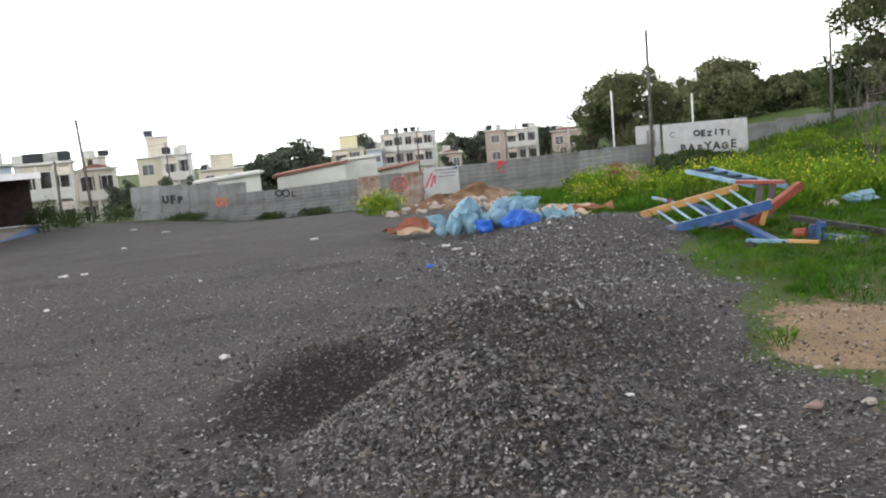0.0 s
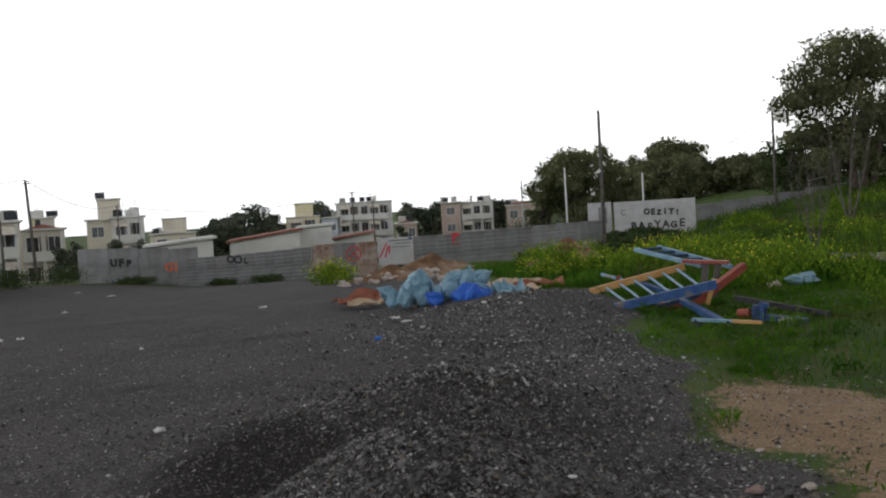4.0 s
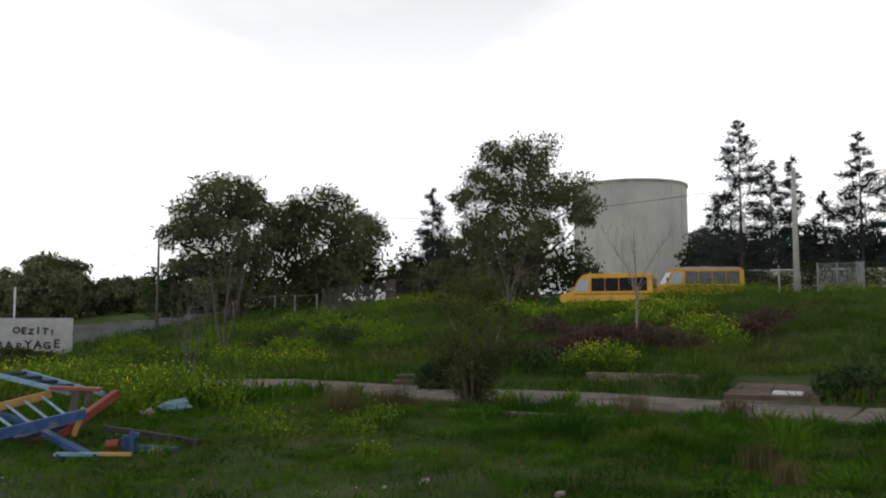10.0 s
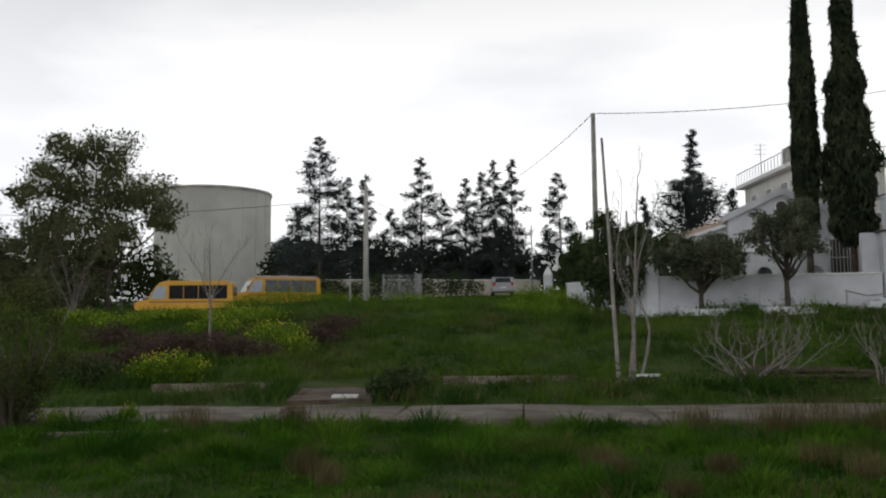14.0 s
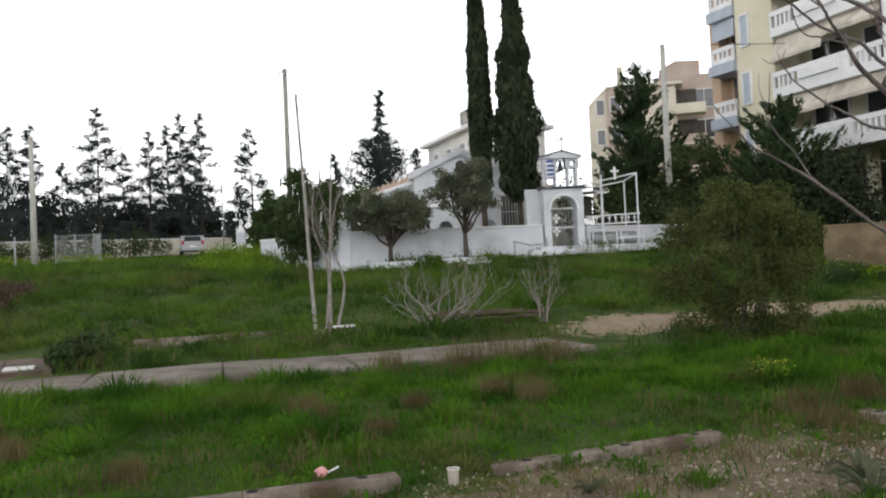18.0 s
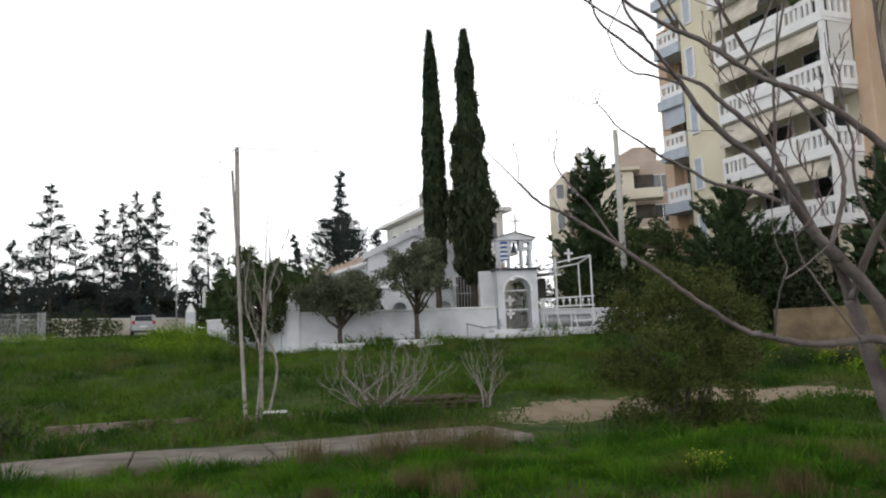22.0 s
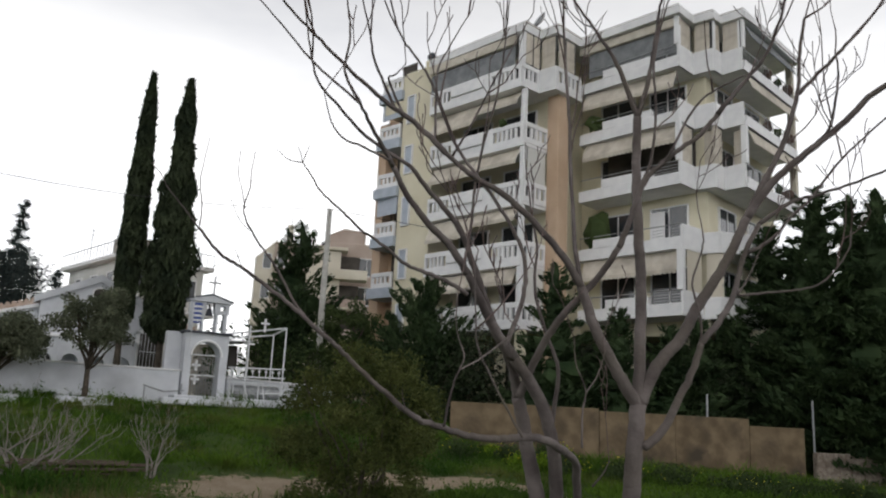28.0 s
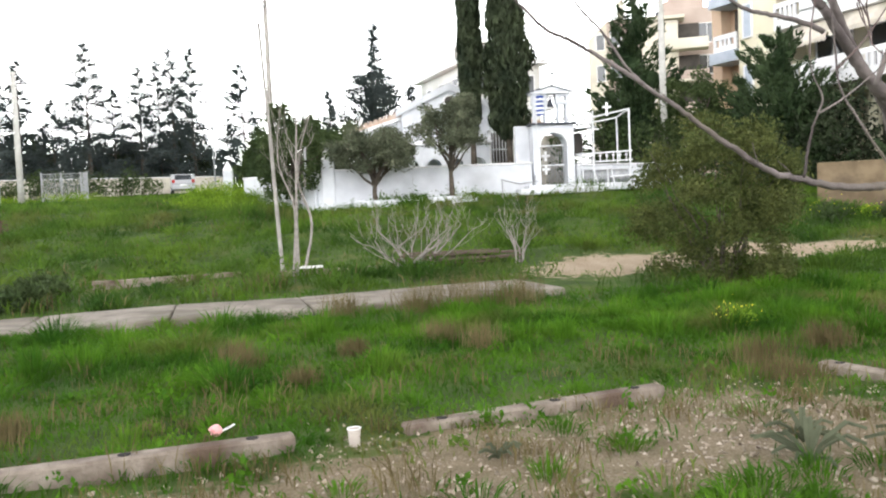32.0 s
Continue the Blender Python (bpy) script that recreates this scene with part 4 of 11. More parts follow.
# ---- open-fronted shed at the lot's corner ----
def shed():
    x, y = -19.2, 44.0
    ob = tagged(empty("open_shed", x, y, ground_z(x, y) + 0.1, -75.0), "open-fronted shed with flat roof, scrawled cream wall and dark end panel", "shed")
    # x runs back along the open front towards the viewer; -y is inside
    W, D, H = 26.0, 2.9, 2.75
    part("floor", MB().box((W / 2, -D / 2, 0.0), (W, D, 0.5), bev=0.03), M_CONC, ob)
    part("kerb", MB().box((W / 2, 0.08, 0.0), (W, 0.16, 0.52), bev=0.02), M_BLUEP, ob, "blue painted kerb")
    part("back_wall", MB().box((W / 2, -D + 0.1, H / 2), (W, 0.2, H - 0.1)), M_SHEDW, ob)
    end = part("end_panel", MB().box((0.09, -0.1 - 14.5 * 0.095, H / 2 + 0.15), (0.03, 15 * 0.19, H - 0.3)), M_DARKGATE, ob, "dark brown corrugated end panel")
    for k in range(15):
        part("rib", MB().box((0.05, -0.1 - k * 0.19, H / 2 + 0.15), (0.05, 0.12, H - 0.32), bev=0.02), M_DARKGATE, end)
    part("roof", MB().box((W / 2, -D / 2 + 0.1, H + 0.08), (W + 0.7, D + 0.7, 0.16), bev=0.03), M_CONC, ob)
    part("fascia", MB().box((W / 2, 0.48, H + 0.05), (W + 0.72, 0.05, 0.3), bev=0.01), M_WHITEP, ob)
    for x in (9.6, 17.6, 24.5):
        part("post", MB().tube([(x, -0.1, 0.2), (x, -0.1, H)], 0.075, 10), M_BLUEP, ob, "chipped blue post")
    y = -D + 0.22
    for x, zs, marks in ((4.6, 1.25, ((0.45, 0.4), (0.15, 0.62), (-0.3, 0.5), (-0.42, 0.0), (-0.2, -0.45), (0.3, -0.4), (0.4, 0.0), (0.05, 0.02))), (8.2, 1.35, ((0.55, -0.55), (0.4, 0.5), (0.1, -0.2), (-0.25, 0.55), (-0.5, -0.6))),
                         (11.4, 1.4, ((0.5, 0.3), (0.1, 0.55), (-0.4, 0.2), (-0.3, -0.4), (0.3, -0.3), (0.1, 0.1))), (15.0, 1.3, ((0.5, -0.4), (0.2, 0.5), (-0.1, -0.4), (-0.4, 0.4), (-0.6, -0.3)))):
        part("scrawl", MB().tube([(x - u, y, zs + v) for u, v in marks], 0.035, 5), M_BLACK, ob, "grey sprayed scrawl")
    for zz in (1.1, 1.5):
        part("scrawl", MB().tube([(3.85, y, zz), (3.8, y, zz + 0.1)], 0.04, 5), M_BLACK, ob, "grey sprayed dot")
    return ob


shed()


# ---- buildings ----
def window(parent, c, w, h, ax, material=None, sill=True, shutter=False):
    """A framed pane set in a face that looks along -y of the parent (ax 'y') or -x (ax 'x')."""
    x, y, z = c
    rz = {"y": 0, "y+": 180, "x": -90}[ax]
    o = part("window", MB().box((0, 0.02, h / 2), (w, 0.06, h)), M_BLUISH if shutter else (material or M_GLASS), parent)
    o.matrix_basis = pose(x, y, z, 0, 0, rz)
    mb = MB()
    for sx in (-1, 1):
        mb.box((sx * (w / 2 + 0.03), -0.02, h / 2), (0.07, 0.1, h + 0.12))
    for zz in (-0.03, h + 0.03):
        mb.box((0, -0.02, zz), (w, 0.1, 0.07))
    if w > 0.9:
        mb.box((0, -0.015, h / 2), (0.05, 0.05, h))
    part("window_frame", mb, M_WHITEP, o)
    return o


def town_block(az0, az1, d, el_top, floors, material, label, rz=None, depth=9.0, balcony=True, tanks=0, roof=None, cols=None, setback=True, base=None, clutter=4):
    """A block of flats of the town below the lot."""
    (xa, ya), (xb, yb) = polar(az0, d), polar(az1, d)
    L = math.hypot(xb - xa, yb - ya)
    a = math.degrees(math.atan2(yb - ya, xb - xa)) if rz is None else rz
    top = high(el_top, d)
    g = ground_z((xa + xb) / 2, (ya + yb) / 2) if base is None else base
    fh = 3.0
    z0 = min(g - 0.5, top - floors * fh)
    H = top - z0
    ob = tagged(empty("town_house", xa, ya, z0, a), label, "building", group="houses of the town")
    body_h = H - (2.6 if setback else 0)
    part("wall", MB().box((L / 2, depth / 2, body_h / 2), (L, depth, body_h), bev=0.05), material, ob)
    part("roof_slab", MB().box((L / 2, depth / 2 - 0.15, body_h + 0.1), (L + 0.5, depth + 0.7, 0.2), bev=0.03), M_TOWNW, ob)
    if setback:
        part("penthouse", MB().box((L * 0.55, depth * 0.55, body_h + 1.45), (L * 0.55, depth * 0.6, 2.5), bev=0.04), material, ob)
        part("penthouse_roof", MB().box((L * 0.55, depth * 0.55, body_h + 2.75), (L * 0.6, depth * 0.66, 0.16), bev=0.03), M_TOWNW, ob)
        mb = MB()
        for k in range(int(L / 0.9)):
            mb.tube([(0.2 + k * 0.9, 0.05, body_h + 0.2), (0.2 + k * 0.9, 0.05, body_h + 1.0)], 0.02, 4)
        mb.tube([(0, 0.05, body_h + 1.0), (L, 0.05, body_h + 1.0)], 0.03, 4)
        part("roof_rail", mb, M_STEEL, ob)
    cols = cols or max(2, int(L / 3.0))
    for f in range(floors if not setback else floors - 1):
        zf = body_h - (f + 1) * fh
        if zf < -0.5:
            break
        for c in range(cols):
            x = (c + 0.5) * L / cols
            window(ob, (x, -0.02, zf + (0.25 if balcony else 0.9)), min(1.5, L / cols * 0.55), 2.1 if balcony else 1.3, "y", M_PANE, shutter=(c + f) % 3 == 2)
        if balcony:
            o = part("balcony", MB().box((L * 0.5, -0.6, zf - 0.02), (L * 0.86, 1.3, 0.16), bev=0.02), M_TOWNW, ob)
            part("parapet", MB().box((L * 0.5, -1.2, zf + 0.5), (L * 0.86, 0.09, 0.86), bev=0.02), M_TOWNW, o)
            for c in range(cols + 1):
                part("column", MB().box((L * 0.07 + c * L * 0.86 / cols, -1.12, zf + 1.45), (0.22, 0.22, 2.9)), M_TOWNW, o)
            for c in range(cols):
                if (c * 2 + f * 3 + int(d)) % 3 == 0:
                    part("awning", MB().box((L * 0.07 + (c + 0.5) * L * 0.86 / cols, -1.3, zf + 2.3), (L * 0.8 / cols, 1.1, 0.04), rx=38), M_AWN, o, "faded sun awning")
                # the recess's shade is drawn as a dark sheet
                part("shade", MB().box((L * 0.07 + (c + 0.5) * L * 0.86 / cols, -0.015, zf + 1.25), (L * 0.6 / cols, 0.03, 2.3)), M_SHADE, o, "dark sheet painted as balcony doorway shade")
    for k in range(tanks):
        o = part("water_heater", MB().tube([(L * (0.35 + 0.3 * k) - 0.6, depth * 0.5, H + 0.75), (L * (0.35 + 0.3 * k) + 0.6, depth * 0.5, H + 0.75)], 0.45, 12), M_SLATE, ob, "black roof water tank")
        part("stand", MB().box((L * (0.35 + 0.3 * k), depth * 0.5, H + 0.2), (1.0, 0.6, 0.5)), M_STEEL, o)
    g_ = random.Random(int(d * 7 + az0 * 3))
    for k in range(clutter):
        x, w = g_.uniform(0.05, 0.95) * L, g_.uniform(0.5, 1.8)
        top_ = body_h + 0.2
        if k % 3 == 2:
            mb = MB().tube([(x, depth * 0.4, top_), (x, depth * 0.4, top_ + 2.2)], 0.03, 4)
            for q in range(3):
                mb.tube([(x - 0.45, depth * 0.4, top_ + 1.5 + 0.25 * q), (x + 0.45, depth * 0.4, top_ + 1.5 + 0.25 * q)], 0.02, 4)
            part("aerial", mb, M_STEEL, ob)
        elif k % 3 == 1:
            part("solar_heater", MB().box((x, depth * 0.3, top_ + 0.5), (w, 0.08, 1.1), rx=-40, bev=0.02), M_GLASS, ob, "dark solar panel")
        else:
            part("roof_box", MB().box((x, depth * 0.45, top_ + 0.5), (w, 1.2, g_.uniform(0.7, 1.3)), bev=0.03), (M_TOWNW, M_SHEDW, M_METAL)[k % 3], ob)
    if roof:
        part("gable_roof", MB().upright([(-0.4, H), (L + 0.4, H), (L / 2, H + L * 0.16)], -0.4, depth + 0.4), roof, ob)
    return ob


town_block(-32.0, -24.4, 62, 0.95, 4, M_BLUISH, "bluish-white flat-roofed house behind the shed with cluttered roof", depth=10, tanks=2, setback=False, balcony=False, clutter=11, cols=5)
town_block(-24.3, -20.9, 80, 0.85, 4, M_BEIGE, "cream three-storey house with balconies beside the pole", depth=11, tanks=1, clutter=7, cols=3, setback=False)
town_block(-20.9, -18.4, 92, 0.25, 3, M_BEIGE, "cream house with a rounded red roof", roof=M_TILE, setback=False, cols=2)
town_block(-20.2, -18.9, 130, 1.0, 3, M_YELLOWB, "small yellow house behind the red roof", setback=False, balcony=False)
town_block(-17.1, -14.5, 112, 2.0, 5, M_BEIGE, "tall cream block of flats with a roof tank", tanks=1, depth=12, balcony=False, cols=2)
town_block(-15.6, -13.6, 108, 0.75, 4, M_TOWNW, "cream balcony wing with striped awnings", depth=10, cols=2, setback=False)
town_block(-13.3, -10.4, 150, 0.5, 3, M_BEIGE, "row of low cream houses", balcony=False, clutter=7)
town_block(-4.4, -2.1, 165, 1.0, 4, M_YELLOWB, "pale yellow block of flats with terrace roof", depth=12, cols=2)
town_block(-0.95, 2.95, 150, 0.85, 4, M_TOWNW, "white block of flats with long balconies", depth=12, cols=5, clutter=9, setback=False)
town_block(-2.0, -0.9, 142, -0.1, 2, M_BLUISH, "small pale blue house", balcony=False, setback=False)
town_block(3.1, 4.6, 135, -0.8, 2, M_PINKB, "small house with a terracotta gable", roof=M_TILE, balcony=False, setback=False)
town_block(6.35, 7.7, 148, 0.45, 4, M_PINKB, "blank beige end wall of a block of flats", depth=12, cols=1, balcony=False, setback=False)
town_block(7.7, 10.0, 150, 0.4, 4, M_TOWNW, "white block of flats with deep framed balconies", depth=12, cols=3, setback=False)
town_block(10.9, 12.9, 140, 0.0, 2, M_PINKB, "small house with a tiled gable among trees", roof=M_TILE, balcony=False, setback=False)


def warehouse(az0, az1, d, el, el2, label, roofm):
    (xa, ya), (xb, yb) = polar(az0, d), polar(az1, d)
    L, rz = math.hypot(xb - xa, yb - ya), math.degrees(math.atan2(yb - ya, xb - xa))
    z0 = ground_z(xa, ya) - 0.5
    h0, h1 = high(el, d) - z0, high(el2, d) - z0
    ob = tagged(empty("warehouse", xa, ya, z0, rz), label, "warehouse")
    part("wall", MB().upright([(0, 0), (L, 0), (L, h1 - 0.05), (0, h0 - 0.05)], 0, 8), M_TOWNW, ob)
    mb = MB().upright([(-0.3, h0), (L + 0.3, h1), (L + 0.3, h1 + 0.16), (-0.3, h0 + 0.16)], -0.4, 8.4)
    part("roof", mb, roofm, ob)


warehouse(-8.3, -3.6, 72, -1.35, -0.75, "long white shed with a sloping red roof", M_TILE)
warehouse(-3.6, -1.4, 74, -0.65, -0.55, "white box-shaped shed beside the red roof", M_TOWNW)
warehouse(-1.3, 1.4, 80, -1.65, -1.25, "low shed with terracotta roof", M_TILE)
warehouse(-13.6, -9.4, 66, -1.3, -0.95, "low shed with a pale flat roof", M_TOWNW)


# ---- water tank on the terrace ----
def water_tank():
    d = 96.0
    x, y = polar(60.7, d + 6)
    r = d * math.tan(radians(3.8)) * 1.06
    z0, z1 = ground_z(x, y) - 0.3, high(9.0, d)
    ob = tagged(empty("water_tank", x, y, z0), "large cylindrical grey concrete water tank", "water tank")
    n, h = 64, z1 - z0
    part("shell", MB().tube([(0, 0, 0), (0, 0, h)], r, n), M_TANK, ob, smooth=False)
    part("cornice", MB().tube([(0, 0, h), (0, 0, h + 0.35)], r + 0.12, n), M_CONC, ob)
    o = part("roof", MB().tube([(0, 0, h + 0.35), (0, 0, h + 0.9)], [r, r * 0.2], n), M_TANK, ob)
    a0 = math.atan2(-y, -x) - 0.15
    part("pipe", MB().tube([((r + 0.12) * math.cos(a0), (r + 0.12) * math.sin(a0), 0), ((r + 0.12) * math.cos(a0), (r + 0.12) * math.sin(a0), h * 0.5)], 0.1, 8), M_TANK, ob)
    for k in range(10):
        a = a0 - 1.3 + k * 0.28
        part("pilaster", MB().box(((r + 0.02) * math.cos(a), (r + 0.02) * math.sin(a), h / 2), (0.1, 0.35, h), rz=math.degrees(a)), M_TANK, ob)


water_tank()

# distant wooded hill, its haze painted as a bluish colour
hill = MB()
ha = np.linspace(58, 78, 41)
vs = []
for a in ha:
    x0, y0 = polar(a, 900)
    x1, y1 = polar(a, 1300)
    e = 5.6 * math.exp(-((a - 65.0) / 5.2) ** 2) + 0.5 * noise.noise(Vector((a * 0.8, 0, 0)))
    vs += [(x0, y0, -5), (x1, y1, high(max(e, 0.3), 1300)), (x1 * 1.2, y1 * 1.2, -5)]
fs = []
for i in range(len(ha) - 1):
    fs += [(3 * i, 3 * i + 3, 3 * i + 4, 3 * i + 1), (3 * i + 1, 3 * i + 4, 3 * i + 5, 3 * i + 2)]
thing("distant_hill", hill.add(vs, fs), M_HILL, "wooded hill far behind the tank, haze painted into its colour", "hill", kind="structure", smooth=True)


# ---- apartment block ----
def apartment():
    # local x (u) runs along the front away from its near corner, local -y (v) runs into the block, z is the world's
    ob = tagged(empty("apartment_block", 29.85, -22.3, 0.0, 14.4), "six-storey cream apartment block with white slotted balconies", "apartment building")
    FH, G = 2.88, 1.0
    top = [4.39 + FH * k for k in range(6)]          # parapet tops of the near stack
    roof = 20.42

    def wall(name, u0, u1, v0, v1, z0, z1, m, bev=0.03, parent=None, label=""):
        return part(name, MB().box(((u0 + u1) / 2, -(v0 + v1) / 2, (z0 + z1) / 2), (abs(u1 - u0), v1 - v0, z1 - z0), bev=bev), m, parent or ob, label)

    def run(name, parent, a, b, z0, z1, t, m, label="", bev=0.015):
        """An upright strip between two plan points (u, v)."""
        L, an = math.hypot(b[0] - a[0], b[1] - a[1]), math.degrees(math.atan2(a[1] - b[1], b[0] - a[0]))
        q = part(name, MB().box((L / 2, 0, (z1 - z0) / 2), (L, t, z1 - z0), bev=bev), m, parent, label)
        q.matrix_basis = pose(a[0], -a[1], z0, 0, 0, an)
        return q

    def slab(name, pts, z0, z1, m, parent=None):
        poly = [(u, -v) for u, v in pts]
        if sum(a[0] * b[1] - b[0] * a[1] for a, b in zip(poly, poly[1:] + poly[:1])) < 0:
            poly = poly[::-1]
        return part(name, MB().prism(poly, z0, z1), m, parent or ob)

    def slotted(parent, a, b, z, h, groups):
        """A parapet with groups of upright slots; groups: (start, end) in shares of its length."""
        L, an = math.hypot(b[0] - a[0], b[1] - a[1]), math.degrees(math.atan2(a[1] - b[1], b[0] - a[0]))
        mb = MB().box((L / 2, 0, 0.14), (L, 0.13, 0.28), bev=0.01)
        mb.box((L / 2, 0, h - 0.12), (L, 0.15, 0.24), bev=0.015)
        x = 0.0
        for s, e in list(groups) + [(1.0, 1.0)]:
            if s * L - x > 0.02:
                mb.box(((x + s * L) / 2, 0, h / 2), (s * L - x, 0.12, h - 0.4))
            n = max(1, int((e - s) * L / 0.27))
            for k in range(n):
                w = (e - s) * L / n
                if k:
                    mb.box((s * L + k * w, 0, h / 2), (w * 0.48, 0.11, h - 0.44))
            x = e * L
        q = part("parapet", mb, M_WHITEP, parent)
        q.matrix_basis = pose(a[0], -a[1], z, 0, 0, an)
        return q

    def awning(parent, u0, u1, v, z, drop, reach, m=M_AWN, teeth=True):
        """A sloping cloth let down from a rail, with a scalloped hem."""
        n = max(4, int(abs(u1 - u0) / 0.22))
        mb, lo, hi = MB(), min(u0, u1), max(u0, u1)
        vs = [(lo, -v, z), (hi, -v, z), (hi, -v + reach, z - drop), (lo, -v + reach, z - drop)]
        vs += [(x, y, q - 0.02) for x, y, q in vs]
        mb.add(vs, [(0, 1, 2, 3), (7, 6, 5, 4), (0, 4, 5, 1), (1, 5, 6, 2), (3, 7, 4, 0)])
        w = (hi - lo) / n
        for k in range(n):
            x0 = lo + k * w
            hem = [(x0, 0), (x0 + w, 0), (x0 + w, -0.14), (x0 + w * 0.75, -0.2), (x0 + w * 0.25, -0.2), (x0, -0.14)]
            mb.add([(x, -v + reach, z - drop + q) for x, q in hem] + [(x, -v + reach - 0.015, z - drop + q) for x, q in hem], [(0, 1, 2, 3, 4, 5), (11, 10, 9, 8, 7, 6)])
        part("awning", mb, m, parent, "faded beige awning with a scalloped hem")

    low = top[1] - 1.22
    # bodies
    wall("wall", 0.0, 6.25, 1.9, 12, low, roof, M_CREAM)
    wall("wall", -6.75, -0.02, 4.7, 12, low, roof, M_CREAM)
    wall("stair_wall", 6.25, 8.75, 0.2, 6, G, 20.75, M_CREAM)
    wall("end_wall", 8.75, 11.2, 1.35, 10, G, 19.0, M_PEACH)
    wall("end_wall", 10.5, 11.2, 0.7, 1.35, G, 18.4, M_PEACH)
    wall("end_head", 8.75, 10.3, 0.22, 1.35, 18.6, 20.6, M_CREAM)
    wall("pier", -0.78, -0.1, 1.65, 2.5, G, top[5] - 1.2, M_PEACH)
    for u, v in ((0.2, 0.4), (6.0, 0.6), (-6.2, 3.4), (-6.3, 8), (3.0, 2.4), (-3.2, 4.2)):
        wall("column", u - 0.2, u + 0.2, v - 0.2, v + 0.2, G, low, M_CREAM)
    # undercroft shade is painted into this near-black wall
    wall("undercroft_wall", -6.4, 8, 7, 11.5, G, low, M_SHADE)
    # plain box for a cream wall piece beside the undercroft
    wall("cream_wall_piece", -9.0, -7.9, 6.0, 8.5, G, 6.3, M_CREAM)
    roofl = [(6.5, -0.15), (-0.1, -0.3), (-0.12, 0.95), (-1.15, 0.9), (-1.15, 2.85), (-6.55, 2.75), (-6.55, 4.15), (-7.5, 4.2), (-7.5, 4.9), (-8.6, 4.9), (-8.55, 11.3), (-6.0, 12.2), (6.5, 12.2)]
    slab("roof_slab", roofl, roof, roof + 0.4, M_WHITEP)
    slab("roof_edge", [(u * 0.985, v + 0.12) for u, v in roofl], roof + 0.4, roof + 0.52, M_CONC)
    wall("roof_house", -3, 2.5, 6, 10, roof + 0.4, roof + 2.4, M_CREAM)
    chim = wall("chimney", 7.3, 7.8, 0.8, 1.3, 20.75, 21.5, M_CREAM)
    part("cowl", MB().blob((7.55, -1.05, 21.72), (0.28, 0.28, 0.26), 3, 0.2, 10, 7), M_SLATE, chim, "dark round cowl")
    mb = MB().tube([(2.2, -1.6, roof + 0.4), (2.2, -1.6, roof + 1.5)], 0.03, 5)
    for k in range(5):
        a = 2.2 - 0.5 + 0.25 * k
        mb.tube([(a, -1.6, roof + 1.25), (a + 0.12, -1.6, roof + 1.75)], 0.018, 4)
    mb.tube([(1.5, -1.6, roof + 1.5), (2.9, -1.6, roof + 1.5)], 0.02, 4)
    part("aerial", mb, M_STEEL, ob)
    dish = MB()
    dish.tube([(0, 0, 0), (0.04, 0, 0), (0.1, 0, 0), (0.17, 0, 0)], [0.04, 0.22, 0.38, 0.47], 14, cap=False)
    q = part("satellite_dish", dish, M_STEEL, ob)
    q.matrix_basis = pose(-0.2, -0.9, roof + 0.85, 0, -25, 70)

    # near stack, whose balconies face the lot
    for k in range(1, 6):
        f = top[k] - 1.0
        last = k == 5
        plan = [(0.0, 0.0), (6.25, 0.0), (6.25, 1.95), (-0.1, 1.95)]
        if last:
            plan = [(0.0, -0.25), (6.25, -0.2), (6.25, 1.95), (-1.05, 3.2), (-1.05, 1.05), (-0.08, 1.0)]
        o = slab("balcony", plan, f - 0.2, f, M_WHITEP)
        fr = [(p[0], p[1] + 0.07) for p in plan[:2]]
        slotted(o, fr[1], (fr[0][0] + 0.06, fr[0][1]), f - 0.04, 1.04, ((0.02, 0.24), (0.7, 0.97)))
        part("planter", MB().box((3.55, 0.03 if not last else 0.24, f + 0.55), (2.2, 0.16, 0.42), bev=0.02), M_WHITEP, o, "white flower box on the parapet")
        if last:
            slotted(o, (0.06, -0.12), (0.0, 1.0), f - 0.04, 1.04, ((0.12, 0.85),))
            run("parapet", o, (0.0, 1.05), (-1.0, 1.1), f - 0.04, f + 1.0, 0.13, M_WHITEP)
            slotted(o, (-0.98, 1.1), (-1.0, 3.1), f - 0.04, 1.04, ((0.1, 0.9),))
            part("post", MB().box((0.12, 0.12, f + 1.7), (0.28, 0.28, roof - f - 1.0 + 0.25), bev=0.02), M_WHITEP, o)
            part("screen", MB().box((3.4, 0.12, f + 1.5), (5.7, 0.03, 1.02)), M_AWNG, o, "dark grey awning screen")
            part("awning_box", MB().box((3.4, 0.2, f + 2.3), (5.9, 0.2, 0.45), bev=0.03), M_AWN, o, "beige awning roll")
            for a, b in (((-0.02, -0.02), (-0.06, 0.42)), ((-0.06, 0.5), (-0.08, 0.95)), ((-0.14, 1.08), (-0.9, 1.12)), ((-1.02, 1.25), (-1.03, 1.75)), ((-1.03, 1.85), (-1.04, 2.5))):
                run("blind", o, a, b, f + 1.03, roof - 0.05, 0.03, M_AWN, "drawn beige blind", 0)
                run("blind_edge", o, (b[0], b[1] + 0.01), (b[0] - 0.02, b[1] + 0.05), f + 1.0, roof, 0.05, M_BLACK, "", 0)
        else:
            slotted(o, (0.04, 0.1), (-0.08, 1.65), f - 0.04, 1.04, ((0.08, 0.92),))
            zt = top[k + 1] - 1.22
            part("post", MB().box((0.13, -0.15, (f + 1.0 + zt) / 2), (0.24, 0.24, zt - f - 1.0), bev=0.02), M_WHITEP, o)
            awning(o, 0.35, 3.1, 0.3, zt, 0.55 + 0.1 * (k % 2), 0.42)
            awning(o, 3.2, 6.15, 0.3, zt - 0.05, 0.95 - 0.2 * (k % 2), 0.45)
